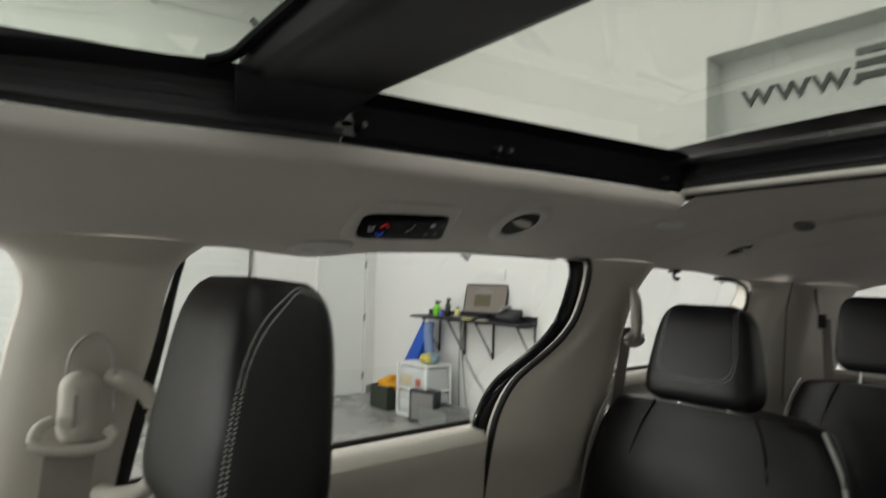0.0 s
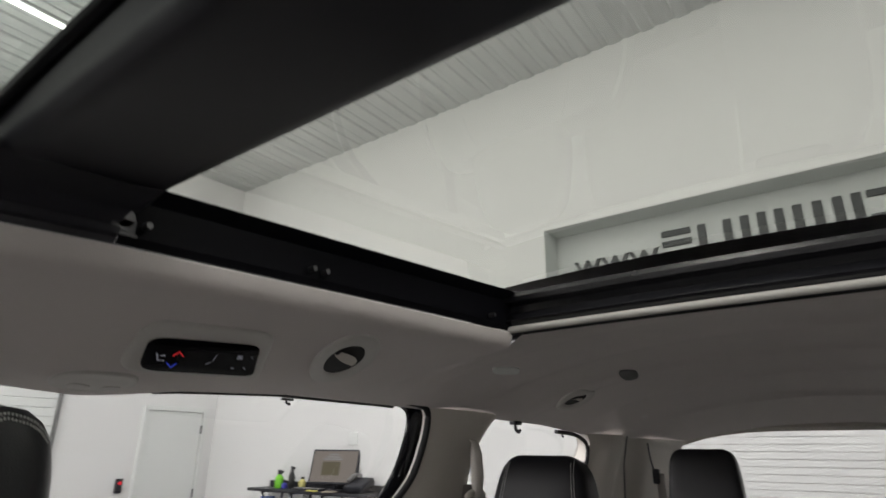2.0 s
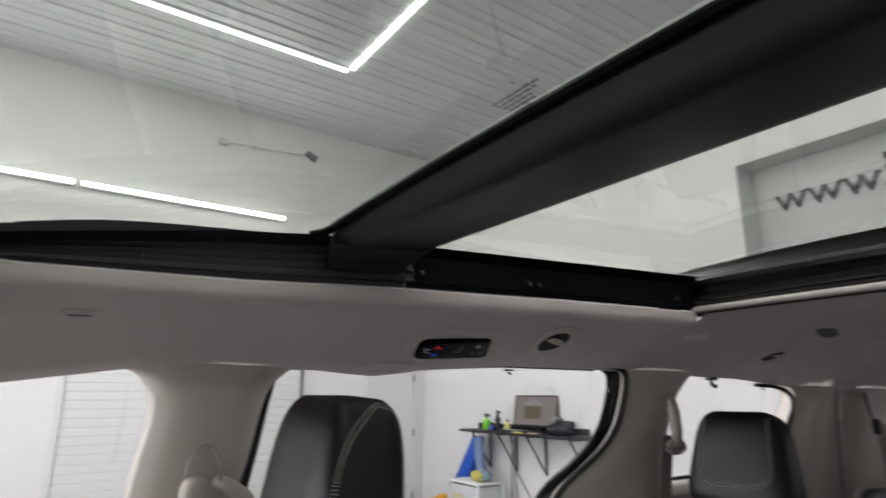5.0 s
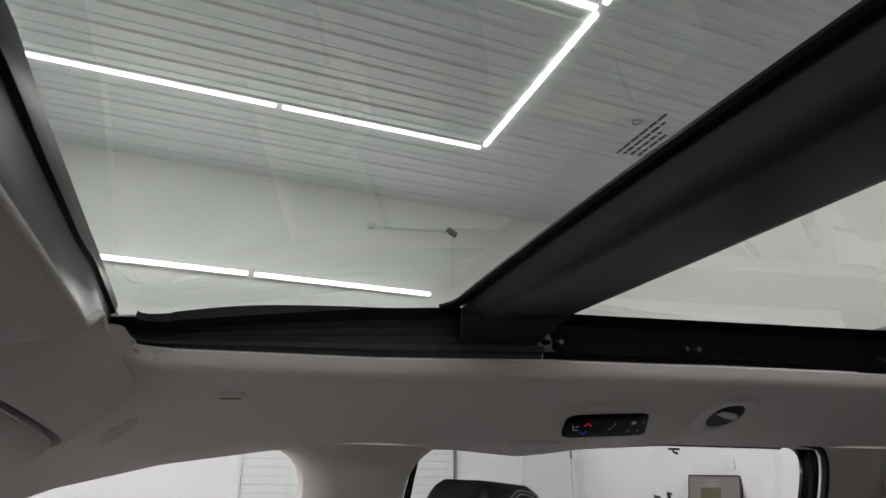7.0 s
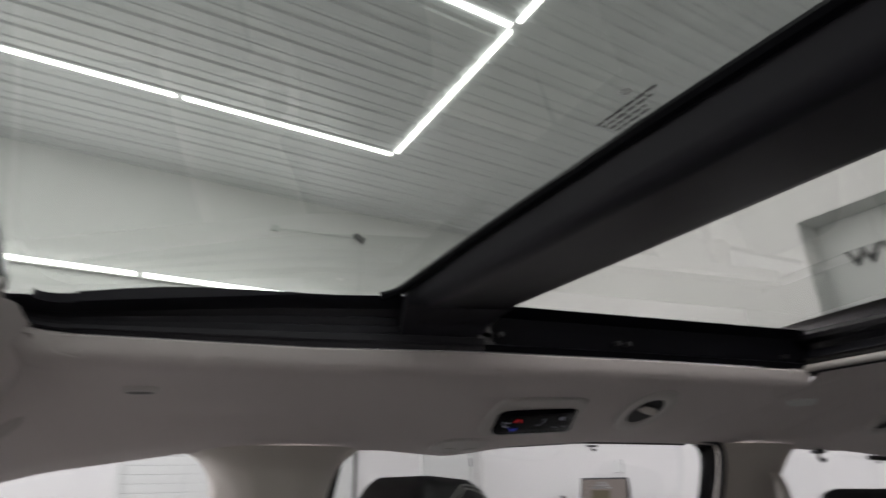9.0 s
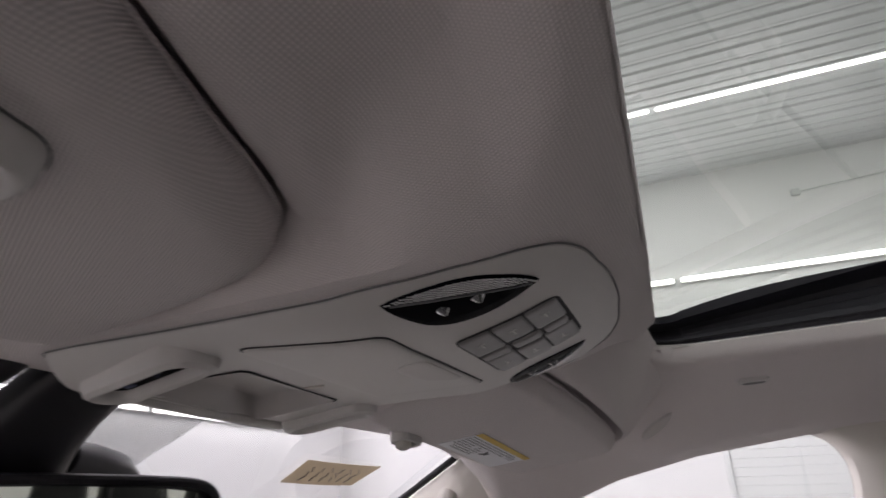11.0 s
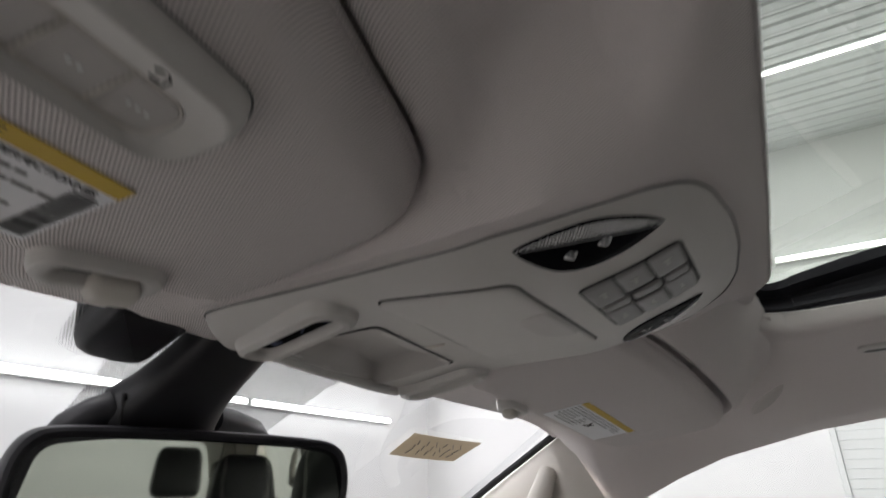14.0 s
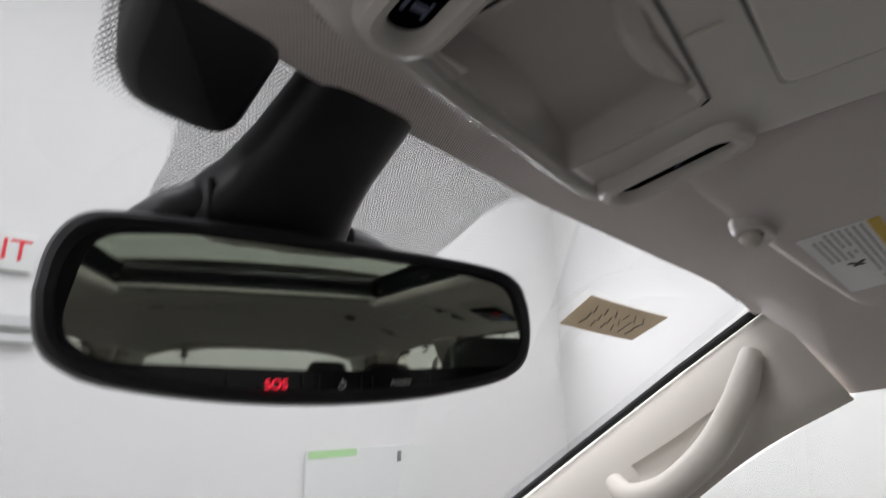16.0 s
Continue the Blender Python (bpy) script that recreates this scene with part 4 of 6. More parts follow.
# ---- overhead console ----
def down(x, y, z, slope=0.0):
    """A frame on a face that looks down; its x runs to the car's right, its y to the rear."""
    return Matrix.Translation((x, y, z)) @ Matrix.Rotation(radians(slope), 4, "X") @ basis((0, 0, 0), (1, 0, 0), (0, -1, 0))


CX = 0.004
console = thing("overhead_console", "grey plastic overhead console with lamps, bin and switch slots", "overhead console", at=(0, 0, 0))


def cons_z(y): return interp(y, [(0.56, 1.592), (0.52, 1.594), (0.47, 1.600), (0.43, 1.6025), (0.37, 1.6035), (0.34, 1.606), (0.31, 1.6155), (0.28, 1.628), (0.262, 1.637)])


def cons_w(y): return interp(y, [(0.2625, 0.018), (0.265, 0.040), (0.268, 0.063), (0.274, 0.080), (0.28, 0.089), (0.29, 0.097), (0.30, 0.103), (0.323, 0.111), (0.35, 0.116), (0.45, 0.1195), (0.51, 0.121), (0.53, 0.119), (0.540, 0.112), (0.546, 0.104), (0.551, 0.090)])


def hang(w, z, y, s):
    """Height of the console's face across its width: level in the middle, rising to the headliner at its edge."""
    e = cons_edge(y) - 0.0012
    k = max(0.0, (abs(s) - 0.80) / 0.20) ** 2
    k2 = max(0.0, (abs(s) - 0.38) / 0.62) ** 1.6        # the lamp end is rounder
    return z + (e - z) * (k + (k2 - k) * ease((0.385 - y) / 0.05))


rows = []
for y in [0.2625, 0.265, 0.268, 0.271, 0.274, 0.28, 0.285, 0.29, 0.295, 0.30] + frange(0.308, 0.53, 26) + [0.535, 0.540, 0.546, 0.549, 0.551]:
    w, z = cons_w(y), cons_z(y)
    z = z + (cons_edge(y) - 0.0012 - z) * max(ease((0.276 - y) / 0.014), 0.6 * ease((y - 0.540) / 0.011))
    row = [(CX - w - 0.0005, y, cons_edge(y) + 0.010)]
    row += [(CX + w * s, y, hang(w, z, y, s)) for s in frange(-1, 1, 60)]
    row += [(CX + w + 0.0005, y, cons_edge(y) + 0.010)]
    rows.append(row)
tray = [(-0.067, 0.522), (-0.056, 0.456), (0.054, 0.4675), (0.063, 0.5445)]
body = quads(rows)


def inside(p, poly):
    return all((b[0] - a[0]) * (p.y - a[1]) - (b[1] - a[1]) * (p.x - a[0]) > 0 for a, b in zip(poly, poly[1:] + poly[:1]))


bmesh.ops.delete(body, geom=[f for f in body.faces if inside(f.calc_center_median(), tray)], context="FACES")
part("body", body, M_CONS, console)
edge = [(CX - cons_w(y) - 0.0012, y, cons_edge(y) - 0.0006) for y in frange(0.545, 0.29, 20)] + [(CX - cons_w(y) - 0.0010, y - 0.0005, cons_edge(y) - 0.0008) for y in (0.28, 0.274, 0.268, 0.265, 0.2625)]
edge += [(2 * CX - x, y, z) for x, y, z in reversed(edge)]
part("edge_gap", tube(smooth_path(edge, 3), 0.0005, 6), M_GREY, console)


def fillet(pts, r, n=4):
    """Rounds the corners of an outline."""
    res = []
    m = len(pts)
    for i in range(m):
        a, b, c = Vector(pts[i - 1]), Vector(pts[i]), Vector(pts[(i + 1) % m])
        p, q = b + (a - b).normalized() * min(r, (a - b).length / 2.1), b + (c - b).normalized() * min(r, (c - b).length / 2.1)
        for k in range(n + 1):
            t = k / n
            v = p.lerp(b, t).lerp(b.lerp(q, t), t)
            res.append((v.x, v.y))
    return res


def dense(pts, step=0.006):
    """An outline with points added along its long edges."""
    res = []
    for p, q in zip(pts, pts[1:] + pts[:1]):
        a, b = Vector(p), Vector(q)
        n = max(1, int((b - a).length / step))
        res += [tuple(a.lerp(b, k / n)) for k in range(n)]
    return res


def face_z(x, y):
    w, z = cons_w(y), cons_z(y)
    return hang(w, z, y, (x - CX) / w)


def on_face(outline, rings):
    """A plate that follows the console's face: rings are (inset from the outline, depth below the face)."""
    c = Vector((sum(p[0] for p in outline) / len(outline), sum(p[1] for p in outline) / len(outline)))
    rows = []
    for inset, h in rings:
        row = []
        for p in outline:
            v = Vector(p)
            d = c - v
            v = v + d.normalized() * min(inset, d.length * 0.97)
            row.append((v.x, v.y, face_z(v.x, v.y) - h))
        rows.append(row)
    b = quads(rows, True)
    b.verts.ensure_lookup_table()
    n = len(outline)
    k0 = n * (len(rows) - 1)
    cv = b.verts.new((c.x, c.y, face_z(c.x, c.y) - rings[-1][1]))
    b.verts.ensure_lookup_table()
    for k in range(n):
        b.faces.new((b.verts[k0 + k], b.verts[k0 + (k + 1) % n], cv))
    return b


# storage bin door with its seam and finger scoop
bin_o = dense(fillet([(-0.0935, 0.4295), (0.068, 0.4395), (0.064, 0.3585), (-0.073, 0.3615)], 0.009))
part("bin_gap", on_face(bin_o, ((-0.0019, -0.0006), (-0.0016, 0.0004), (0.003, 0.0005), (0.03, -0.0004))), M_RUBBER, console)
bin_door = part("bin_door", on_face(bin_o, ((0.0, -0.0010), (0.0, 0.0006), (0.0006, 0.0013), (0.0022, 0.0017), (0.010, 0.0018), (0.025, 0.0018), (0.045, 0.0018))), M_CONS, console, "grey storage bin door")
scoop = dense(fillet([(-0.030, 0.3622), (0.036, 0.3612), (0.022, 0.3860), (-0.016, 0.3860)], 0.012, 6))
part("finger_scoop", on_face(scoop, ((-0.0004, 0.0012), (0.0, 0.0020), (0.0015, 0.0024), (0.004, 0.0026), (0.008, 0.0026))), M_CONS2, bin_door)
part("mark", prism(rrect(0.0022, 0.0145, 0.0008), 0.0012, 0.0005, 1, m=down(CX + 0.0005, 0.4515, face_z(0, 0.4515) - 0.0001, -1)), M_TRIM, console, "pale raised index mark")

tray = dense(fillet(tray, 0.008))
# tray in front of the bin: a hollow with sloping walls and a crescent lip at its rear side
part("tray", on_face(tray, ((-0.0045, -0.0002), (-0.0025, 0.0006), (-0.0008, 0.0007), (0.0, 0.0002), (0.0012, -0.0022), (0.010, -0.0125), (0.0135, -0.0148), (0.03, -0.0152))), M_CONS2, console, "hollow grey tray")
part("tray_gap", tube([(x, y, face_z(x, y) - 0.0006) for x, y in dense([(-0.069, 0.519), (-0.0585, 0.4555), (-0.0545, 0.4535), (0.0535, 0.4655), (0.0565, 0.4700)])[:-21]], 0.0006, 6), M_RUBBER, console)
lip_o = [(p.x, p.y) for p in smooth_path([(x, y, 0) for x, y in ((-0.036, 0.4615), (-0.010, 0.4640), (0.015, 0.4665), (0.044, 0.4695), (0.036, 0.4760), (0.012, 0.4800), (-0.014, 0.4760), (-0.034, 0.4680), (-0.036, 0.4615))], 5)[:-1]]
part("tray_lip", on_face(lip_o, ((-0.0004, -0.0150), (0.0, -0.0080), (0.002, -0.0050), (0.005, -0.0040))), M_CONS2, console)
part("front_edge", tube(smooth_path([(CX - 0.080, 0.529, 1.5945), (CX - 0.035, 0.537, 1.5935), (CX + 0.02, 0.542, 1.5925), (CX + 0.06, 0.547, 1.592), (CX + 0.10, 0.550, 1.5925)], 6), 0.0045, 10), M_CONS, console)


def switch_slot(x, y, turn, icons):
    """A raised oval collar with a dark switch strip in its opening."""
    m = down(x, y, face_z(x, y) + 0.0005, -7) @ Matrix.Rotation(radians(turn), 4, "Z")
    o, i2 = rrect(0.035, 0.090, 0.0165, 8), rrect(0.0150, 0.066, 0.0072, 8)
    rows = []
    for s, h in ((0.0, -0.004), (0.05, 0.002), (0.20, 0.0060), (0.5, 0.0078), (0.78, 0.0070), (0.95, 0.0045), (1.0, 0.000), (1.0, -0.006)):
        rows.append([m @ Vector((a[0] + (b[0] - a[0]) * s, a[1] + (b[1] - a[1]) * s, h)) for a, b in zip(o, i2)])
    slot = part("switch_slot", quads(rows, True), M_CONS, console, "pale oval switch bezel")
    part("switch_strip", prism(rrect(0.0165, 0.068, 0.0075, 6), 0.001, 0, m=m @ Matrix.Translation((0, 0, 0.0005))), M_FACE, slot, "black switch strip")
    for k in icons:
        part("icon", join(rbox((0.005, 0.003, 0.0006), 0, m=m @ Matrix.Translation((0.001, k, 0.0018))), rbox((0.0012, 0.006, 0.0006), 0, m=m @ Matrix.Translation((-0.004, k, 0.0018)))), M_SLOTL, slot, "small white switch icon")
        part("icon", join(*[rbox((0.0010, 0.0012, 0.0006), 0, m=m @ Matrix.Translation((0.0042, k - 0.003 + 0.002 * j, 0.0018))) for j in range(4)]), M_SLOTL, slot)
    part("icon", join(rbox((0.0008, 0.009, 0.0006), 0, m=m @ Matrix.Translation((0.002, 0.004, 0.0018)) @ Matrix.Rotation(0.5, 4, "Z")), rbox((0.0008, 0.007, 0.0006), 0, m=m @ Matrix.Translation((-0.002, 0.010, 0.0018)) @ Matrix.Rotation(-0.4, 4, "Z"))), M_SLOTL, slot)


switch_slot(-0.087, 0.489, 10, (-0.022, 0.024))
switch_slot(0.103, 0.503, 10, ())

# map lamps and keys at the rear of the console
for sgn in (-1, 1):
    tip_f, tip_r = Vector((0.100, 0.349)), Vector((0.063, 0.2895))
    ax = tip_r - tip_f
    nrm = Vector((0.85, -0.527))              # from the chord towards the console's side
    def arc(b, k): return tip_f + ax * k + nrm * b * math.sin(math.pi * k) ** 0.85
    ks = frange(0, 1, 22)
    outer, inner, split = [arc(0.0150, k) for k in ks], [arc(-0.0215, k) for k in ks], [arc(0.0035, k) for k in ks]
    full = [(sgn * p.x, p.y) for p in outer + inner[-2:0:-1]]
    lamp = part("map_lamp", on_face(full, ((-0.0008, -0.0002), (0.0, 0.0008), (0.001, 0.0010), (0.012, 0.0010))), M_FACE, console, "clear map lamp lens over dark reflector")
    dots_bm = bmesh.new()
    nn = 46
    for k in range(1, nn):
        t = k / nn
        lo, hi = arc(0.0045, t), arc(0.0143, t)
        rowsn = max(1, int((hi - lo).length / 0.0015))
        for j in range(rowsn):
            p = lo.lerp(hi, (j + 0.5 + (0.5 if k % 2 else 0) * 0.6) / rowsn)
            bmesh.ops.create_cube(dots_bm, size=1, matrix=Matrix.Translation((sgn * p.x, p.y, face_z(sgn * p.x, p.y) - 0.0012)) @ Matrix.Rotation(0.5, 4, "Z") @ Matrix.Diagonal((0.0010, 0.0010, 0.0004, 1)))
    part("lens_dots", dots_bm, M_DOTS, lamp, "fine silver dotted lens edge", smooth=False)
    part("lens_rib", tube([(sgn * p.x, p.y, face_z(sgn * p.x, p.y) - 0.0012) for p in split[1:-1]], 0.0007, 6), M_STEEL, lamp)
    for qx, qy in ((0.0790, 0.329), (0.0765, 0.3135)):
        b = bmesh.new()
        bmesh.ops.create_cone(b, segments=18, radius1=0.0052, radius2=0.0004, depth=0.005, cap_ends=False, matrix=down(sgn * qx, qy, face_z(sgn * qx, qy) - 0.0012, -20))
        part("bulb", b, M_CHROME, lamp, "small bright lamp reflector")
pad_o = dense(fillet([(-0.0405, 0.3395), (0.0405, 0.3395), (0.036, 0.2865), (-0.036, 0.2865)], 0.006), 0.004)
keypad = part("keypad", on_face(pad_o, ((-0.0008, -0.0004), (0.0, 0.0007), (0.004, 0.0008), (0.02, 0.0008))), M_RUBBER, console, "dark keypad recess")
for sx in (-1, 1):
    for k in range(3):
        y0 = 0.3380 - 0.0172 * k
        y1 = y0 - 0.0160
        xin, xo0, xo1 = 0.0065 + (0.0035 if k == 1 else 0.0), 0.0395 - 0.0026 * k * 0.5, 0.0395 - 0.0026 * (k + 1) * 0.5
        o = dense(fillet([(CX * 0 + sx * xin, y0), (sx * xo0, y0), (sx * xo1, y1), (sx * xin, y1)], 0.0022), 0.004)
        key = part("key", on_face(o, ((0.0, 0.0006), (0.0001, 0.0014), (0.0010, 0.0019), (0.004, 0.0020))), M_KEYS, keypad, "dark grey roof switch key")
        part("key_mark", join(rbox((0.006, 0.0007, 0.0003), 0, m=down(sx * 0.022, (y0 + y1) / 2, face_z(sx * 0.022, (y0 + y1) / 2) - 0.0021, -21)), rbox((0.0007, 0.004, 0.0003), 0, m=down(sx * 0.0255, (y0 + y1) / 2, face_z(sx * 0.0255, (y0 + y1) / 2) - 0.0021, -21))), M_CONS2, key)
for y0, y1 in ((0.3375, 0.3215), (0.3195, 0.3035), (0.3015, 0.2885)):
    part("centre_key", on_face(dense(fillet([(-0.0050, y0), (0.0050, y0), (0.0050, y1), (-0.0050, y1)], 0.002), 0.004), ((0.0, 0.0006), (0.0002, 0.0018), (0.0010, 0.0024), (0.003, 0.0025))), M_KEYS, keypad)


# ---- sun visors ----
def visor_clip(owner, vm, w, h, knob):
    """A flat moulded loop with a pale knob in it."""
    o, i2 = rrect(w, h, h * 0.46, 8), rrect(w * 0.62, h * 0.42, h * 0.2, 8)
    rows = [[vm @ Vector((a[0] + (b[0] - a[0]) * q, a[1] + (b[1] - a[1]) * q, z)) for a, b in zip(o, i2)] for q, z in ((0.0, -0.004), (0.02, 0.0030), (0.16, 0.0062), (0.42, 0.0070), (0.75, 0.0062), (0.95, 0.0040), (1.0, -0.001))]
    clip = part("clip", quads(rows, True), M_CONS, owner, "grey moulded visor clip")
    part("hollow", prism(rrect(w * 0.64, h * 0.45, h * 0.2, 6), 0.001, 0, m=vm @ Matrix.Translation((0, 0, 0.0004))), M_GREY, clip)
    part("knob", rbox((w * 0.42, h * 0.62, 0.013), 0.0055, 4, vm @ Matrix.Translation((knob[0], knob[1], 0.0055))), M_TRIM, clip, "pale clip knob")


def visor(name, sgn, at, slope, tilt, yaw, outline, label):
    """A cloth sun visor folded up against the headliner. at: a point on its face; outline: plan of it round that point, x to the right, y to the rear."""
    v = thing(name, label, "sun visor", "sun visors", at=at)
    m = Matrix.Rotation(radians(yaw), 4, "Z") @ Matrix.Rotation(radians(tilt), 4, "Y") @ Matrix.Rotation(radians(slope), 4, "X") @ basis((0, 0, 0), (1, 0, 0), (0, -1, 0))
    outl = [(p.x, p.y) for p in smooth_path([(x, y, 0) for x, y in outline + outline[:1]], 6)[:-1]]
    n = len(outl)
    norms = []
    for i in range(n):
        t = (Vector(outl[(i + 1) % n]) - Vector(outl[i - 1])).normalized()
        nv = Vector((t.y, -t.x))
        norms.append(-nv if nv.dot(Vector(outl[i])) > 0 else nv)
    rows = []
    R = 0.021 if sgn < 0 else 0.016       # a full round edge, then a face that swells a little
    for a in (-90, -60, -30, 0, 20, 38, 54, 68, 80, 90):
        d, h = R * (1 - math.cos(radians(a))), R * math.sin(radians(a)) - R
        rows.append([m @ Vector((x + nv.x * d, y + nv.y * d, h)) for (x, y), nv in zip(outl, norms)])
    for f, h in ((0.90, 0.0006), (0.72, 0.0012), (0.45, 0.0016), (0.2, 0.0017)):
        rows.append([m @ Vector(((x + nv.x * R) * f, (y + nv.y * R) * f, h)) for (x, y), nv in zip(outl, norms)])
    b = quads(rows, True)
    b.verts.ensure_lookup_table()
    b.faces.new([b.verts[k] for k in range(n)])
    b.faces.new([b.verts[len(b.verts) - 1 - k] for k in range(n)])
    part("pad", b, M_VISOR, v)
    part("edge_piping", tube([m @ Vector((x - nv.x * 0.0002, y - nv.y * 0.0002, -R)) for (x, y), nv in zip(outl + outl[:1], norms + norms[:1])], 0.0012, 6, False), M_HEAD, v)
    # the headliner's cloth sinks to the visor all round and forms a soft valley there
    rows = []
    for i in range(n + 1):
        p, nv = Vector(outl[i % n]), -norms[i % n]
        if sgn < 0:
            keep = (0.35 + 0.65 * ease((p.y + 0.05) / 0.06)) * (1 - ease((-p.x - 0.14) / 0.05))
            roll = ((0.0016, 0.0), (0.0014, 0.40), (0.0022, 0.66), (0.005, 0.80), (0.009, 0.87), (0.014, 0.88), (0.021, 0.81), (0.029, 0.64), (0.038, 0.42), (0.047, 0.23), (0.057, 0.10), (0.067, 0.03), (0.078, -0.05))
        else:
            keep = ease((p.y + 0.05) / 0.05) * ease((p.x + 0.17) / 0.03)
            roll = ((0.0045, -0.1), (0.0040, 0.45), (0.0045, 0.74), (0.0070, 0.90), (0.0105, 0.96), (0.016, 0.95), (0.023, 0.88), (0.031, 0.74), (0.041, 0.53), (0.052, 0.30), (0.062, 0.10), (0.070, -0.10))
        row = []
        for d, f in roll:
            w = Vector(at) + m @ Vector((p.x + nv.x * d, p.y + nv.y * d, -0.013))
            hz = head_z(w.x, w.y)
            row.append((w.x, w.y, hz - max(0.0, hz - w.z) * f * keep + (0.002 if f * keep < 0.02 or w.z > hz else 0)))
        rows.append(row)
    part("recess_roll", quads(rows), M_HEAD, van, "headliner cloth rolled into the visor recess")
    return v, m


dv, dm = visor("driver_sun_visor", -1, (-0.379, 0.438, 1.6105), -9.0, 0, 0,
               [(0.215, 0.0780), (0.180, 0.0868), (0.146, 0.0960), (0.085, 0.112), (0.0, 0.123), (-0.12, 0.126), (-0.20, 0.122), (-0.222, 0.10), (-0.222, -0.04), (-0.20, -0.073), (-0.10, -0.075), (0.10, -0.074), (0.205, -0.076), (0.246, -0.070), (0.258, -0.050), (0.261, -0.008), (0.259, 0.033), (0.252, 0.056), (0.238, 0.0695)][::-1], "grey cloth driver sun visor with garage buttons and warning label")
# garage opener: bezel with three keys; its x runs to the car's right, its y to the rear
gx, gy = -0.2675 + 0.379, 0.438 - 0.3855
gm = dm @ Matrix.Translation((gx, gy, 0.0)) @ Matrix.Rotation(radians(-9), 4, "Z")
rows = []
o, i2 = rrect(0.087, 0.039, 0.0145, 8), rrect(0.0585, 0.0190, 0.007, 8)
for s, h in ((0, -0.001), (0.03, 0.0030), (0.10, 0.0068), (0.20, 0.0094), (0.32, 0.0104), (0.42, 0.0100), (0.55, 0.0082), (0.94, 0.0066), (1.0, 0.0048)):
    rows.append([gm @ Vector((a[0] + (b[0] - a[0]) * s, a[1] + ((b[1] - 0.006) - a[1]) * s, h)) for a, b in zip(o, i2)])
bez = part("button_bezel", quads(rows, True), M_CONS, dv, "raised grey oval button bezel")
# dark ring: the gap round the bezel with its contact shadow painted in
part("bezel_gap_shade", tube([gm @ Vector((x * 1.006, y * 1.012, 0.0008)) for x, y in o + o[:1]], 0.0004, 6, False), M_GREY, bez)
def strip(x0, x1):
    """A length of the button oval between two cuts."""
    res = []
    for x, y in rrect(0.0570, 0.0177, 0.0065, 8):
        p = (min(max(x, x0), x1), y)
        if not res or (Vector(p) - Vector(res[-1])).length > 1e-5:
            res.append(p)
    return res if (Vector(res[0]) - Vector(res[-1])).length > 1e-5 else res[:-1]


for k, (x0, x1) in enumerate(((-0.04, -0.0104), (-0.0088, 0.0088), (0.0104, 0.04))):
    key = part("button", prism(strip(x0, x1), 0.0012, 0.0004, 1, m=gm @ Matrix.Translation((0, -0.006, 0.0050))), M_CONS2, bez, "grey garage opener button")
    for j in range(k + 1):
        xx = -0.0190 + 0.0190 * k + 0.003 * (j - k / 2)
        part("dot", tube([gm @ Vector((xx, -0.006, 0.0060)), gm @ Vector((xx, -0.006, 0.0066))], 0.0008, 8), M_SHEET, key, "white dot")
for x in (-0.0096, 0.0096):
    part("rib", rbox((0.0009, 0.0186, 0.0016), 0.0004, 1, m=gm @ Matrix.Translation((x, -0.006, 0.0063))), M_TRIM, bez, "pale rib between the buttons")
# pale line paints the highlight along the groove round the buttons
part("button_highlight", tube([gm @ Vector((x, y - 0.006, 0.0058)) for x, y in rrect(0.0580, 0.0187, 0.0070, 8) + rrect(0.0580, 0.0187, 0.0070, 8)[:1]], 0.0005, 6), M_TRIM, bez)
part("house_icon", join(*[rbox((0.7 * L, 0.0006, 0.0006), 0, m=gm @ Matrix.Translation((0.0115 + 0.7 * dx, 0.0095 + 0.7 * dy, 0.0089)) @ Matrix.Rotation(a, 4, "Z")) for dx, dy, a, L in ((-0.0016, 0.0022, 0.65, 0.005), (0.0020, 0.0022, -0.65, 0.005), (0.0036, -0.0012, 1.57, 0.004), (0.0, -0.0030, 0, 0.005))]), M_RUBBER, bez)

# warning label: yellow head, white field, lines of print and a bar code
LW, LH = 0.115, 0.054
turn = Matrix.Rotation(radians(-8.8), 4, "Z")
lm = dm @ Matrix.Translation((-0.2222 + 0.379, 0.438 - 0.4351, 0.0016)) @ turn @ Matrix.Translation((-LW / 2, -LH / 2, 0))
lab = part("warning_label", rbox((LW, LH, 0.0006), 0, m=lm), M_PAPER, dv, "white warning label with yellow head")
part("yellow_band", rbox((LW, 0.0078, 0.0006), 0, m=lm @ Matrix.Translation((0, LH / 2 - 0.0039, 0.0004))), M_YELLOW, lab)


def print_on(mm, body, size, x, y, z=0.0009, material=None, align="LEFT"):
    return part("print", text_bm(body, size, mm @ Matrix.Translation((x, y, z)), 0.00015, align), material or M_INK, lab, smooth=False)


print_on(lm, "MISE EN GARDE", 0.0072, LW / 2 - 0.042, LH / 2 - 0.0043, align="RIGHT")
print_on(lm, "SACS GONFLABLES PERFECTIONNES", 0.0044, LW / 2 - 0.006, LH / 2 - 0.0112, 0.0005, align="RIGHT")
for k, wid in enumerate((0.085, 0.098, 0.080, 0.095, 0.088, 0.070)):
    bars = []
    x = -0.054
    random.seed(40 + k)
    while x < -0.054 + wid:
        L = random.uniform(0.003, 0.008)
        bars.append(rbox((L, 0.0014, 0.0003), 0, m=lm @ Matrix.Translation((x + L / 2, 0.0095 - 0.0062 * k, 0.0005))))
        x += L + 0.0014
    part("print_line", join(*bars), M_INKGREY, lab, smooth=False)
random.seed(7)
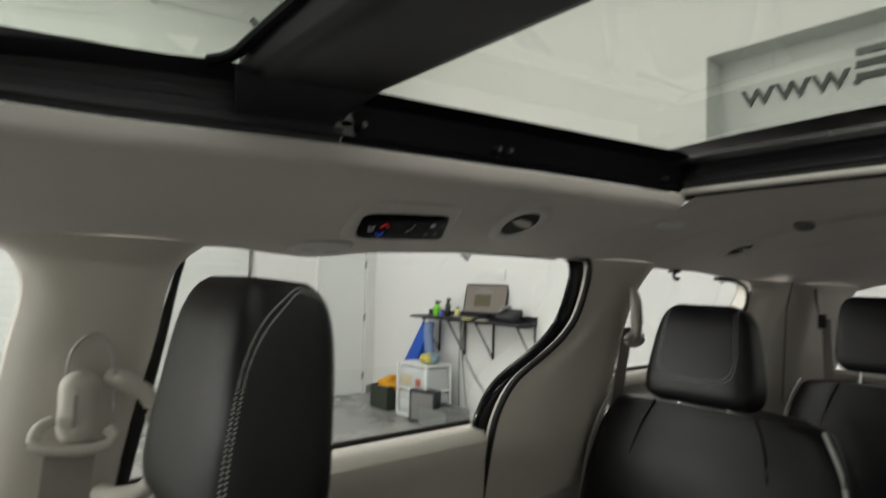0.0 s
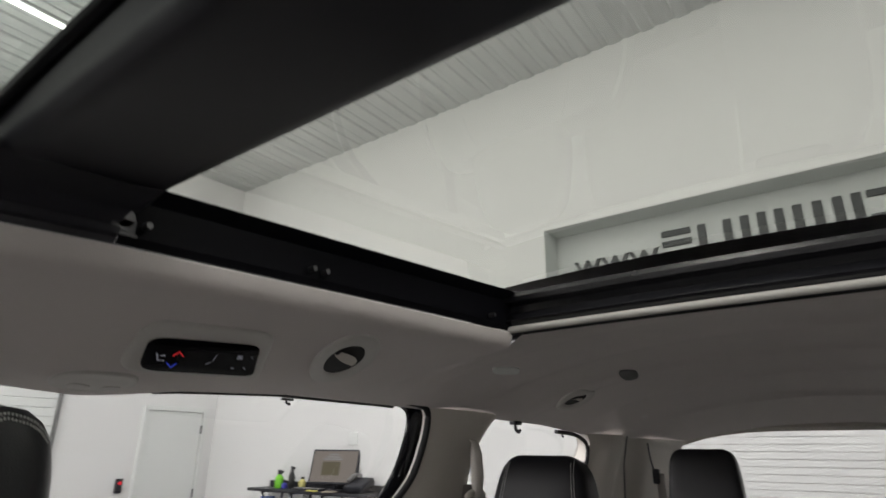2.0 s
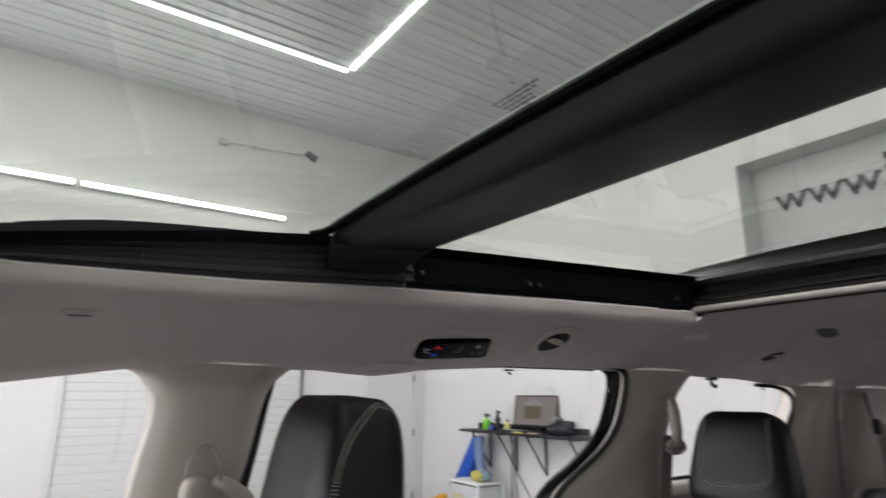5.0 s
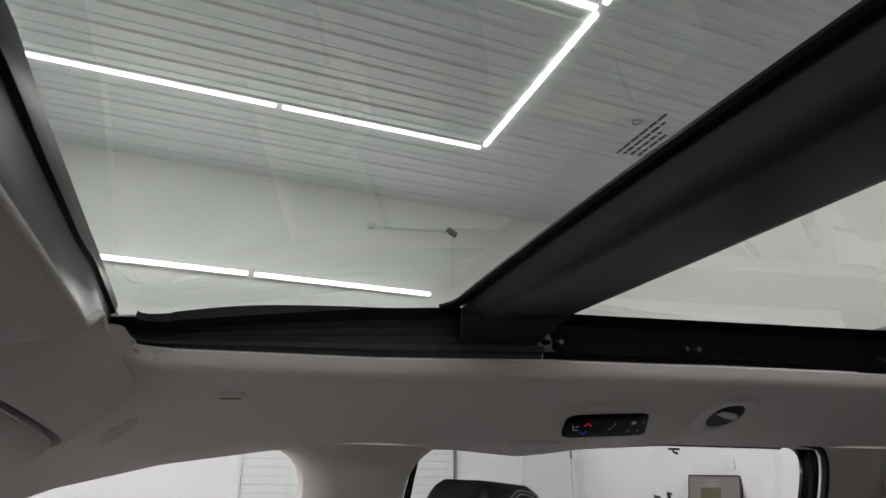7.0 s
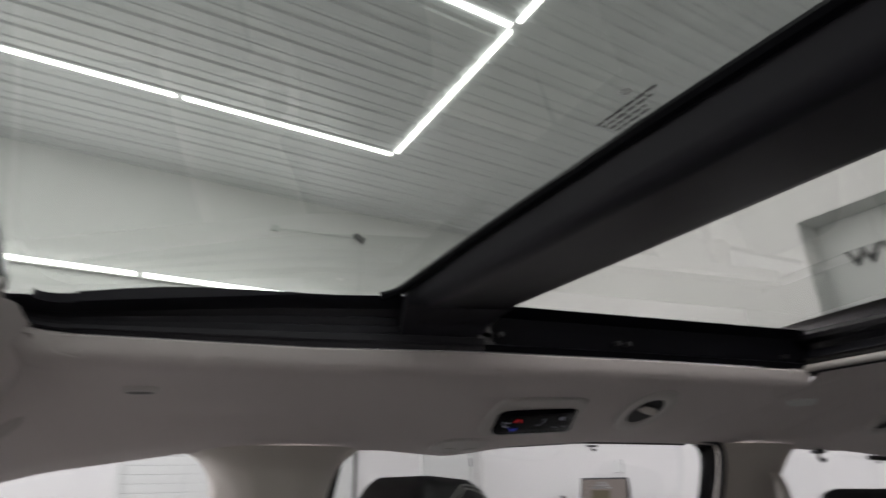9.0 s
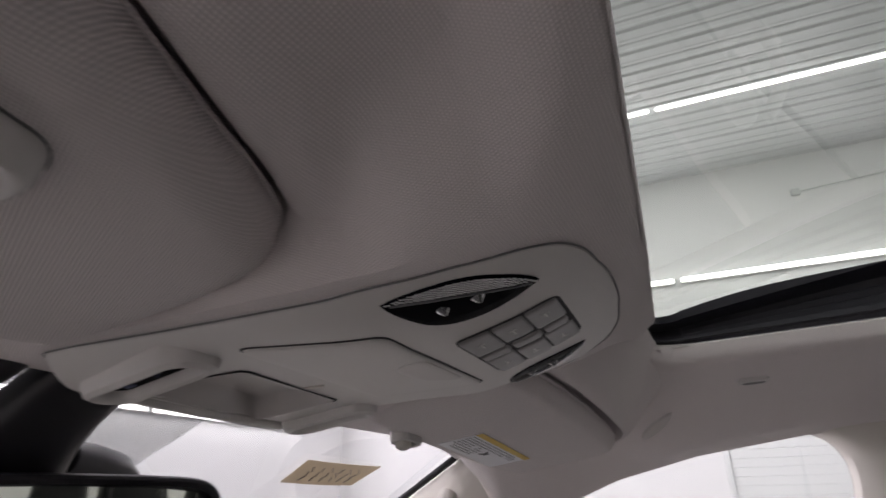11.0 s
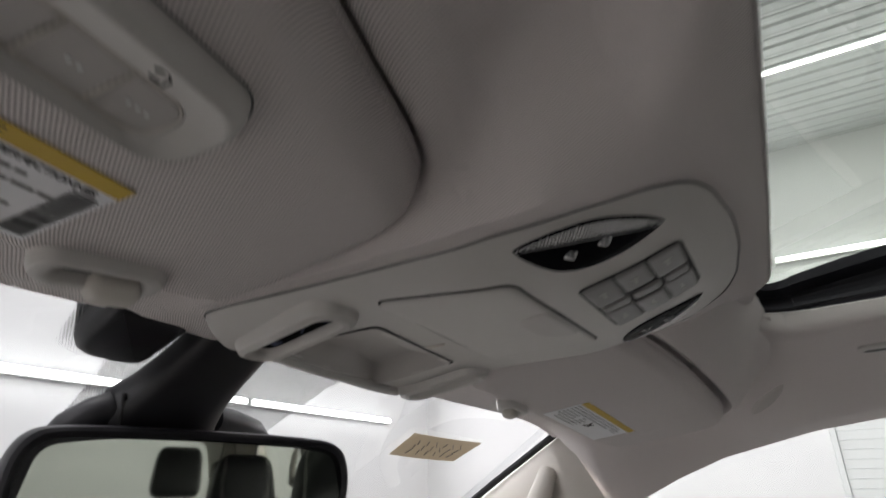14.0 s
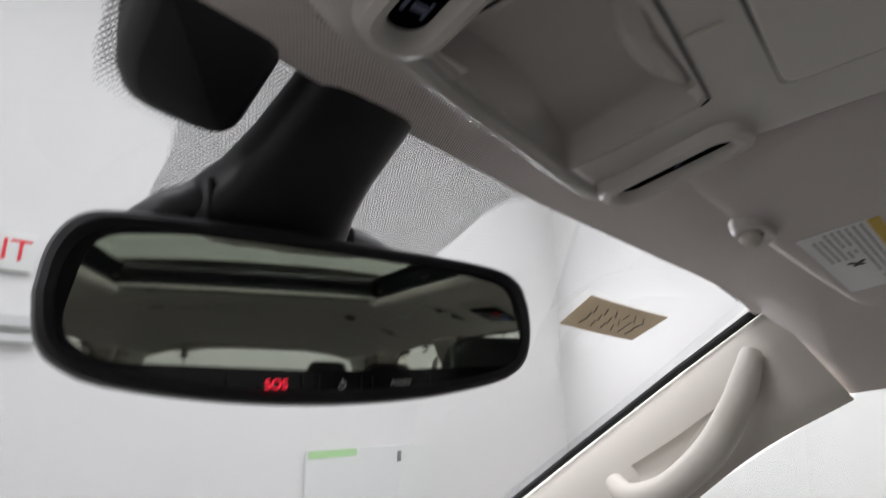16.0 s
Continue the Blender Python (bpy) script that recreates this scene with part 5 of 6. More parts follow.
for k in range(22):
    part("stripe", rbox((0.0095, 0.0005 + 0.0007 * random.random(), 0.0003), 0, m=lm @ Matrix.Translation((LW / 2 - 0.007, LH / 2 - 0.0145 - 0.0017 * k, 0.0005))), M_INK, lab, smooth=False)

# visor clip at the inner front corner
visor_clip(dv, dm @ Matrix.Translation((-0.198 + 0.379, 0.438 - 0.4935, 0.0005)) @ Matrix.Rotation(radians(12), 4, "Z"), 0.052, 0.024, (0.008, -0.007))

PVX, PVY, PVZ = 0.325, 0.425, 1.5870
pv, pm = visor("passenger_sun_visor", 1, (PVX, PVY, PVZ), -9.0, 7.4, -6,
               [(-0.186, 0.080), (-0.10, 0.090), (0.0, 0.094), (0.10, 0.092), (0.165, 0.086), (0.188, 0.06), (0.190, 0.0), (0.185, -0.045), (0.165, -0.068), (0.10, -0.074), (0.0, -0.076), (-0.12, -0.076), (-0.165, -0.072), (-0.182, -0.05), (-0.197, 0.0), (-0.206, 0.055)], "grey cloth passenger sun visor with warning label")
lm = pm @ Matrix.Translation((0.024, -0.030, 0.0018)) @ Matrix.Rotation(radians(-2), 4, "Z")
lab = part("warning_label", rbox((0.145, 0.052, 0.0006), 0, m=lm), M_PAPER, pv, "white warning label with yellow edge")
part("yellow_band", rbox((0.145, 0.008, 0.0006), 0, m=lm @ Matrix.Translation((0, 0.0220, 0.0004))), M_YELLOW, lab)
for k in range(8):
    random.seed(60 + k)
    part("print_line", join(*[rbox((0.0074, 0.0011, 0.0003), 0, m=lm @ Matrix.Translation((-0.066 + 0.0088 * j, 0.0140 - 0.0046 * k, 0.0006))) for j in range(15 if k < 3 else 7) if random.random() > 0.15]), M_INKGREY, lab, smooth=False)
part("pictogram", join(rbox((0.013, 0.003, 0.0004), 0, m=lm @ Matrix.Translation((0.004, -0.006, 0.0008)) @ Matrix.Rotation(0.7, 4, "Z")), rbox((0.013, 0.003, 0.0004), 0, m=lm @ Matrix.Translation((0.004, -0.004, 0.0008)) @ Matrix.Rotation(-0.7, 4, "Z"))), M_INK, lab, smooth=False)
visor_clip(pv, pm @ Matrix.Translation((-0.093, -0.066, 0.0005)), 0.040, 0.022, (-0.002, -0.003))
part("clip_cover", prism(rrect(0.034, 0.018, 0.008), 0.004, 0.0018, 2, m=down(0.182, 0.550, head_z(0.182, 0.550) + 0.001, -5)), M_CONS, van, "small grey clip cover")

# ---- rear-view mirror with its stalk and camera box ----
mirror = thing("rear_view_mirror", "black framed rear-view mirror with red lit button strip", "rear-view mirror", at=(-0.018, 0.630, 1.5155))
mx, mn = Vector((0.96, -0.245, 0.018)).normalized(), Vector((-0.25, -0.955, -0.032))
mb = basis((0, 0, 0), mx, mn.cross(mx))      # x to the right, y up the glass, z towards the cabin
MW_, MH = 0.252, 0.084
def mirror_outline(g=0.0):
    w, h = MW_ / 2 - g, MH / 2 - g
    base = [(-w, 0.004), (-w * 0.978, h * 0.56), (-w * 0.91, h * 0.88), (-w * 0.78, h * 0.985), (-w * 0.4, h), (0, h * 0.97), (w * 0.5, h * 0.91), (w * 0.8, h * 0.84), (w * 0.93, h * 0.68), (w * 0.985, h * 0.38), (w, 0.0), (w * 0.978, -h * 0.36), (w * 0.91, -h * 0.62), (w * 0.76, -h * 0.79), (w * 0.4, -h * 0.95), (0, -h * 1.0), (-w * 0.4, -h * 0.94), (-w * 0.76, -h * 0.77), (-w * 0.91, -h * 0.58), (-w * 0.978, -h * 0.33)]
    p = smooth_path([(*q, 0) for q in base + base[:1]], 4)[:-1]
    return [(v.x, v.y) for v in p]
rows = []
for g, z in ((0.012, -0.034), (0.004, -0.026), (0.0, -0.014), (0.0, -0.004), (0.0015, 0.0005), (0.004, 0.002), (0.0065, 0.001), (0.0075, -0.0005)):
    rows.append([mb @ Vector((x, y, z)) for x, y in mirror_outline(g)])
b = quads(rows, True)
b.verts.ensure_lookup_table()
n = len(rows[0])
b.faces.new([b.verts[k] for k in range(n)])
part("housing", b, M_HOUSE, mirror, "matt black mirror housing")
b = bmesh.new()
b.faces.new([b.verts.new(mb @ Vector((x, y, -0.0005))) for x, y in mirror_outline(0.0072)])
part("face", b, M_GLOSS, mirror, "glossy black mirror face", smooth=False)
glass_o = fillet([(-0.1165, -0.0110), (-0.1085, 0.0290), (-0.07, 0.0335), (0.0, 0.0325), (0.07, 0.0290), (0.1080, 0.0238), (0.1175, -0.0125), (0.109, -0.0225), (0.0, -0.0258), (-0.100, -0.0222)], 0.012, 5)
b = bmesh.new()
b.faces.new([b.verts.new(mb @ Vector((x, y, 0.0003))) for x, y in glass_o])
part("mirror_glass", b, M_MIRROR, mirror, "darkened mirror glass", smooth=False)
part("lit_text", text_bm("SOS", 0.0062, mb @ Matrix.Translation((-0.0305, -0.0318, 0.0012)), 0.0002), M_RED, mirror, "red lit letters", smooth=False)
part("button_text", text_bm("ASSIST", 0.0042, mb @ Matrix.Translation((0.034, -0.0316, 0.0012)), 0.0002), M_SHEET, mirror, "white button letters", smooth=False)
ring = [mb @ Vector((0.0015 + 0.0018 * math.cos(a), -0.0322 + 0.0018 * math.sin(a), 0.0012)) for a in (radians(120 - 30 * k) for k in range(0, 11))]
part("power_icon", join(tube(ring, 0.0003, 5), rbox((0.0006, 0.0026, 0.0004), 0, m=mb @ Matrix.Translation((0.0015, -0.0309, 0.0012)))), M_SHEET, mirror, "white power icon")
for x in (-0.052, -0.018, -0.010, 0.012, 0.018, 0.052):
    part("button_gap", rbox((0.0005, 0.008, 0.0003), 0, m=mb @ Matrix.Translation((x, -0.0318, 0.0006))), M_HOUSE, mirror)
# stalk cover from the header down to the mirror
def W(x, y, z): return Vector((x, y, z)) - Vector((-0.018, 0.630, 1.5155))
secs = []
for c, w, d in (((-0.031, 0.590, 1.630), 0.064, 0.030), ((-0.032, 0.607, 1.616), 0.065, 0.032), ((-0.035, 0.630, 1.598), 0.068, 0.034), ((-0.037, 0.648, 1.584), 0.076, 0.036), ((-0.039, 0.662, 1.573), 0.090, 0.038), ((-0.040, 0.672, 1.560), 0.098, 0.040), ((-0.040, 0.676, 1.545), 0.098, 0.040)):
    ax, az = Vector((1, 0, 0)), Vector((0, -0.62, -0.78))
    secs.append([W(*c) + ax * (w / 2 * abs(math.cos(a)) ** 0.5 * (1 if math.cos(a) > 0 else -1)) + az * (d / 2 * abs(math.sin(a)) ** 0.6 * (1 if math.sin(a) > 0 else -1)) for a in (2 * math.pi * k / 28 for k in range(28))])
part("stalk_cover", quads(secs, True), M_HOUSE, mirror, "black plastic stalk cover")
for pts in (((-0.076, 0.664, 1.570, 0.012), (-0.086, 0.670, 1.564, 0.013), (-0.096, 0.682, 1.555, 0.012), (-0.104, 0.690, 1.545, 0.008)), ((0.008, 0.668, 1.568, 0.012), (0.035, 0.676, 1.566, 0.014), (0.065, 0.682, 1.562, 0.013), (0.086, 0.688, 1.556, 0.008))):
    part("stalk_wing", tube([W(*p[:3]) for p in pts], [p[3] for p in pts], 14), M_HOUSE, mirror)
part("cover_joint", tube([W(-0.080, 0.650, 1.578), W(-0.078, 0.652, 1.565), W(-0.078, 0.656, 1.548)], 0.0015, 6), M_RUBBER, mirror)
cb = thing("camera_cover", "black plastic camera cover against the windscreen", "camera cover", at=(-0.108, 0.602, 1.6195))
sh = prism(fillet([(-0.034, 0.028), (0.024, 0.022), (0.034, -0.044), (0.020, -0.050), (-0.014, -0.046), (-0.026, -0.028)], 0.014, 6), 0.030, 0.008, 3, m=Matrix.Rotation(radians(-13), 4, "X") @ basis((0, 0, 0), (1, 0, 0), (0, -1, 0)) @ Matrix.Translation((0, 0, -0.016)))
part("shell", sh, M_HOUSE, cb)
part("base_rim", prism(fillet([(-0.032, 0.027), (0.023, 0.021), (0.033, -0.043), (0.019, -0.049), (-0.013, -0.045), (-0.025, -0.027)], 0.014, 6), 0.004, 0.001, 1, m=Matrix.Rotation(radians(-13), 4, "X") @ basis((0, 0, 0), (1, 0, 0), (0, -1, 0)) @ Matrix.Translation((0, 0, -0.0195))), M_RUBBER, cb, "thin black rim against the glass")

# dotted black band printed on the glass round the stalk
def on_screen(x, y): return Vector((x, y + 0.03 * (1 - (x / 0.7) ** 2) - 0.0, screen_z(y) - 0.003))


me_v, me_f = [], []
pitch = 0.0021
REACH = [(-0.32, 0.555), (-0.185, 0.573), (-0.165, 0.574), (-0.150, 0.577), (-0.142, 0.590), (-0.1405, 0.602), (-0.136, 0.613), (-0.12, 0.618), (-0.10, 0.622), (-0.095, 0.640), (-0.094, 0.676), (-0.09, 0.70), (0.095, 0.70), (0.101, 0.66), (0.108, 0.640), (0.112, 0.615), (0.122, 0.600), (0.14, 0.590), (0.2, 0.585), (0.40, 0.580)]
for i in range(-145, 185):
    for j in range(0, 92):
        x = i * pitch + (pitch / 2 if j % 2 else 0)
        y = front_y(x) - 0.050 + j * pitch * 0.80
        f = interp(x, REACH) - y
        if f < 0:
            continue
        r = 0.00086 * min(1.0, 0.30 + f / 0.016)
        c = on_screen(x, y)
        k0 = len(me_v)
        ax, ay = Vector((1, 0, 0)), Vector((0, 0.85, -0.527))
        for q in range(6):
            a = math.pi * q / 3
            me_v.append(c + r * (math.cos(a) * ax + math.sin(a) * ay))
        me_f.append(tuple(range(k0, k0 + 6)))
me = bpy.data.meshes.new("dotted_band")
me.from_pydata(me_v, [], me_f)
me.materials.append(M_RUBBER)
db = tagged(new("dotted_band", me), "fine black dots printed on the windscreen", kind="stuff")
db.parent = van


# ---- fittings on the headliner ----
def on_head(shape, rings, fill=True):
    """A low relief on the headliner: shape(s) gives the outline at scale s; rings are (scale, depth below the cloth)."""
    rows = [[(x, y, head_z(x, y) - h) for x, y in shape(s)] for s, h in rings]
    b = quads(rows, True)
    if fill:
        b.verts.ensure_lookup_table()
        n = len(rows[-1])
        c = Vector((sum(p[0] for p in rows[-1]) / n, sum(p[1] for p in rows[-1]) / n, 0))
        c.z = head_z(c.x, c.y) - rings[-1][1]
        cv = b.verts.new(c)
        b.verts.ensure_lookup_table()
        k0 = n * (len(rows) - 1)
        for k in range(n):
            b.faces.new((b.verts[k0 + k], b.verts[k0 + (k + 1) % n], cv))
    return b


def oval(c, A, B, n=36, p=1.0):
    def shape(s):
        out = []
        for k in range(n):
            a = 2 * math.pi * k / n
            ca, sa = math.cos(a), math.sin(a)
            u = s * abs(ca) ** p * (1 if ca > 0 else -1)
            v = s * abs(sa) ** p * (1 if sa > 0 else -1)
            out.append((c[0] + u * A[0] + v * B[0], c[1] + u * A[1] + v * B[1]))
        return out
    return shape


# rear climate panel: moulded surround, glossy face, lit icons
panel = thing("climate_panel", "glossy black rear climate panel with red and blue arrows", "climate control", at=(0, 0, 0))
corners = [(0.562, -0.303), (0.451, -0.279), (0.426, -0.420), (0.577, -0.511)]
ctr = (0.507, -0.385)
bz_o, pn_o = fillet(corners, 0.030, 6), fillet([(0.552, -0.325), (0.484, -0.299), (0.461, -0.425), (0.557, -0.487)], 0.020, 6)


def around(o, c): return lambda s: [(c[0] + (x - c[0]) * s, c[1] + (y - c[1]) * s) for x, y in o]


part("surround", on_head(around(bz_o, ctr), ((1.0, -0.001), (0.985, 0.0016), (0.95, 0.0026), (0.90, 0.0030), (0.86, 0.0026))), M_CONS, panel, "grey moulded surround")
face = part("face", on_head(around(pn_o, (0.513, -0.384)), ((1.0, 0.0022), (0.99, 0.0046), (0.96, 0.0054), (0.5, 0.0054))), M_FACE, panel, "glossy black touch face")


def at_panel(u, v):
    """A place on the panel's face: u along it from front to rear, v from its inner to its outer edge."""
    a = Vector((0.484, -0.299)).lerp(Vector((0.461, -0.425)), u)
    b = Vector((0.552, -0.325)).lerp(Vector((0.557, -0.487)), u)
    p = a.lerp(b, v)
    return Vector((p.x, p.y, head_z(p.x, p.y) - 0.0060))


def icon(name, segs, material, r=0.0011):
    part(name, join(*[tube([at_panel(*a), at_panel(*b)], r, 6) for a, b in segs]), material, face)


icon("warm_arrow", (((0.23, 0.42), (0.275, 0.28)), ((0.275, 0.28), (0.315, 0.42))), M_WARM, 0.0008)
icon("cool_arrow", (((0.20, 0.66), (0.24, 0.80)), ((0.24, 0.80), (0.275, 0.66))), M_BLUEL, 0.0008)
icon("seat_icon", (((0.10, 0.38), (0.12, 0.60)), ((0.12, 0.60), (0.17, 0.60)), ((0.13, 0.45), (0.17, 0.42))), M_WHITEL, 0.0009)
icon("airflow_icon", (((0.52, 0.62), (0.56, 0.55)), ((0.60, 0.30), (0.58, 0.50))), M_WHITEL, 0.0005)
icon("fan_icon", (((0.80, 0.28), (0.84, 0.38)), ((0.84, 0.27), (0.80, 0.39))), M_WHITEL, 0.0011)
icon("minus_icon", (((0.76, 0.72), (0.785, 0.72)),), M_WHITEL, 0.0009)
icon("plus_icon", (((0.88, 0.66), (0.895, 0.72)),), M_WHITEL, 0.0009)
icon("rear_icon", (((0.93, 0.30), (0.95, 0.34)),), M_WHITEL, 0.0005)


def air_vent(c, A, B, inner, label):
    v = thing("air_vent", label, "air vent", "roof air vents", at=(0, 0, 0))
    part("ring", on_head(oval(c, A, B), ((1.0, -0.001), (0.985, 0.0025), (0.90, 0.0045), (0.75, 0.0040), (0.62, 0.0030), (0.58, 0.001)), False), M_CONS, v, "grey vent ring")
    ci, Ai, Bi = inner
    part("throat", on_head(oval(ci, Ai, Bi), ((1.0, 0.0012), (0.5, 0.0008))), M_RUBBER, v)
    for k in (0.05,):                     # one broad turned vane
        o = Vector((ci[0], ci[1]))
        a2, b2 = Vector(Ai[:2]), Vector(Bi[:2])
        m1, m2 = o + a2 * (k - 0.20) - b2 * 0.72, o + a2 * (k + 0.22) + b2 * 0.62
        rows = []
        for s in frange(0, 1, 6):
            p = m1.lerp(m2, s)
            wv = a2 * 0.46 * math.sin(math.pi * (0.15 + 0.7 * s))
            rows.append([(p.x - wv.x, p.y - wv.y, head_z(p.x, p.y) - 0.0016), (p.x, p.y, head_z(p.x, p.y) - 0.0052), (p.x + wv.x, p.y + wv.y, head_z(p.x, p.y) - 0.0022)])
        part("vane", quads(rows), M_TRIM, v, "pale grey vent vane")
    return v


air_vent((0.466, -0.569), (-0.076, 0.007), (0.058, -0.069), ((0.461, -0.564), (-0.046, 0.004), (0.034, -0.042)), "round grey roof air vent beside the climate panel")
air_vent((0.502, -1.429), (-0.056, 0.004), (0.03, -0.08), ((0.499, -1.427), (-0.034, 0.003), (0.016, -0.042)), "round grey roof air vent over the rear row")

for nm, c, A, B, mt, lb in (("roof_clip", (0.446, -0.987), (-0.010, -0.036), (0.015, -0.025), M_DOOR, "small pale oval roof cover"), ("speaker_cover", (0.327, -1.342), (-0.012, -0.030), (0.014, -0.034), M_GREY, "small grey round roof speaker cover"),
                            ("coat_hook", (0.493, 0.154), (-0.003, -0.018), (0.009, -0.001), M_CONS, "grey folded coat hook in the headliner"), ("roof_pad", (0.578, 0.277), (-0.020, -0.022), (0.012, 0.004), M_CONS2, "small flush grey roof pad")):
    t = thing(nm, lb, nm.replace("_", " "))
    part("cover", on_head(oval(c, A, B, 30, 0.7), ((1.0, -0.001), (0.97, 0.0022), (0.85, 0.0032), (0.5, 0.0034))), mt, t)
    if nm == "coat_hook":
        part("recess", on_head(oval((c[0] + 0.002, c[1]), (A[0] * 0.7, A[1] * 0.7), (B[0] * 0.35, 0), 24, 0.7), ((1.0, 0.0036), (0.5, 0.0037))), M_GREY, t)
lamp_r = thing("rear_roof_lamp", "small clear rear roof lamp", "roof lamp")
part("lens", on_head(oval((-0.35, -1.26), (-0.022, 0.010), (0.006, -0.030), 28, 0.6), ((1.0, -0.001), (0.97, 0.003), (0.8, 0.004), (0.5, 0.004))), M_BELT, lamp_r, "ridged clear lens")
lamp_s = thing("side_reading_lamp", "flush grey side reading lamp above the sliding door", "reading lamp")
part("lens", on_head(oval((0.603, -0.303), (-0.009, -0.046), (0.030, -0.008), 34, 0.8), ((1.0, -0.001), (0.97, 0.002), (0.9, 0.0028), (0.86, 0.0020), (0.5, 0.0020))), M_CONS, lamp_s)
for yy in (-0.29, -0.325):
    part("button", on_head(oval((0.613, yy), (0, 0.012), (0.010, 0), 20, 0.7), ((1.0, 0.0018), (0.92, 0.0030), (0.5, 0.0031))), M_CONS2, lamp_s)

# centre belt anchor hanging from the rear roof
anchor = thing("belt_anchor", "grey centre belt anchor hanging from the rear roof", "belt anchor", at=(-0.345, -2.40, 1.60))
dome = bmesh.new()
bmesh.ops.create_uvsphere(dome, u_segments=28, v_segments=14, radius=1, matrix=Matrix.Translation((-0.03, -0.02, 0.052)) @ Matrix.Diagonal((0.165, 0.12, 0.056, 1)))
part("housing", dome, M_TRIM, anchor, "grey bulged roof cover")
part("strap_guide", rbox((0.034, 0.02, 0.055), 0.006, 2, Matrix.Translation((0, 0, 0.005))), M_BELT, anchor)
part("buckle", rbox((0.042, 0.024, 0.014), 0.004, 2, Matrix.Translation((0, 0, -0.028))), M_BLACK, anchor, "black latch")
part("tongue", rbox((0.012, 0.005, 0.026), 0.003, 2, Matrix.Translation((0.0, 0, -0.046))), M_DOOR, anchor)

# hooks over the rear quarter window and a catch over the sliding window
for nm, p, sz in (("window_hook", (0.655, -1.385, 1.598), (0.022, 0.018, 0.026)), ("window_hook", (0.655, -1.66, 1.588), (0.010, 0.010, 0.018)), ("window_catch", (0.655, -0.628, 1.609), (0.008, 0.015, 0.009))):
    h = thing(nm, "small black hook at the window's top edge", "hook", "window hooks" if nm == "window_hook" else "", at=p)
    part("plate", rbox((sz[0], sz[1] * 1.6, sz[2] * 0.4), 0.002, 2, Matrix.Translation((0, 0, sz[2] * 0.35))), M_BLACK, h)
    part("hook", tube(smooth_path([(0, 0, sz[2] * 0.3), (0, sz[1] * 0.1, -sz[2] * 0.2), (-sz[0] * 0.2, -sz[1] * 0.3, -sz[2] * 0.55), (-sz[0] * 0.5, -sz[1] * 0.1, -sz[2] * 0.35)], 4), min(sz) * 0.24, 8), M_BLACK, h)


# ---- seat belts ----
def belt(name, top, bottom, w, label, along=(0, 1, 0), cover=1.0):
    """A belt that runs from a covered anchor down the pillar."""
    t = thing(name, label, "seat belt", "seat belts", at=top)
    a = Vector(along).normalized()
    d = Vector(bottom) - Vector(top)
    rows = []
    n = d.normalized().cross(a).normalized()
    for s in frange(0.03, 1, 10):
        c = d * s + n * 0.004 * math.sin(3 * s)
        rows.append([c - a * w / 2 - n * 0.0007, c + a * w / 2 - n * 0.0007, c + a * w / 2 + n * 0.0007, c - a * w / 2 + n * 0.0007])
    part("webbing", quads(rows, True), M_BELT, t, "grey woven webbing", smooth=False)
    cv = quads([[Vector((-0.010 * k2 - 0.004, 0, 0)) + a * (w * 0.46 * cover * (1 - 0.55 * (2 * q / 12 - 1) ** 2 * (0.3 if 0.1 < s < 0.8 else 1)) * math.cos(math.pi * q / 12)) + Vector((-0.016 * k2 * math.sin(math.pi * q / 12), 0, 0.085 - 0.13 * s)) for q in range(13)] for s, k2 in ((0, 0.2), (0.08, 0.7), (0.25, 1.0), (0.6, 1.15), (0.9, 1.0), (1.0, 0.5))])
    part("anchor_cover", cv, M_TRIM, t, "grey moulded anchor cover")
    ring = [Vector((-0.012, 0, -0.035)) + a * (w * 0.72 * math.cos(q)) + Vector((-0.004, 0, 0.012 * math.sin(q))) for q in (2 * math.pi * k / 20 for k in range(21))]
    part("guide_loop", tube(ring, 0.0075, 10, False), M_TRIM, t, "grey belt guide loop")
    return t


fb = thing("front_seat_belt", "grey front seat belt on the door pillar", "seat belt", "seat belts", at=(0.60, -0.02, 1.40))
rows = []
for s in frange(0, 1, 12):
    c = Vector((0.002 + 0.03 * s, 0.008 + 0.012 * s, -0.022 - 0.24 * s))
    rows.append([c + Vector((dx, dy, 0)) for dx, dy in ((-0.0007, -0.024), (-0.0007, 0.024), (0.0007, 0.024), (0.0007, -0.024))])
part("webbing", quads(rows, True), M_BELT, fb, "grey woven webbing", smooth=False)
cap = rbox((0.042, 0.041, 0.080), 0.018, 5, Matrix.Translation((0.018, 0.001, 0.012)))
for v in cap.verts:
    v.co.y *= 1.0 - 0.8 * max(0.0, v.co.z - 0.02)
part("anchor_cover", cap, M_TRIM, fb, "grey moulded anchor cover")
part("cover_groove", rbox((0.003, 0.005, 0.034), 0.001, 2, Matrix.Translation((-0.003, 0.008, 0.012))), M_CONS2, fb)
ring = smooth_path([(0.004, -0.027, -0.012), (-0.003, -0.031, -0.020), (-0.004, -0.024, -0.029), (-0.006, 0.0, -0.030), (-0.004, 0.030, -0.025), (0.0, 0.042, -0.018), (0.004, 0.039, -0.004), (0.010, 0.026, 0.002)], 5)
part("guide_loop", tube(ring, [0.0065] * len(ring), 10), M_TRIM, fb, "grey belt guide loop")
slide = smooth_path([(0.637, -0.006, 1.38), (0.634, -0.007, 1.44), (0.632, -0.012, 1.475), (0.630, -0.030, 1.492), (0.632, -0.048, 1.478), (0.634, -0.056, 1.44), (0.637, -0.058, 1.38)], 6)
part("height_slide", tube(slide, 0.0022, 8), M_CONS2, van, "grey belt height slide")
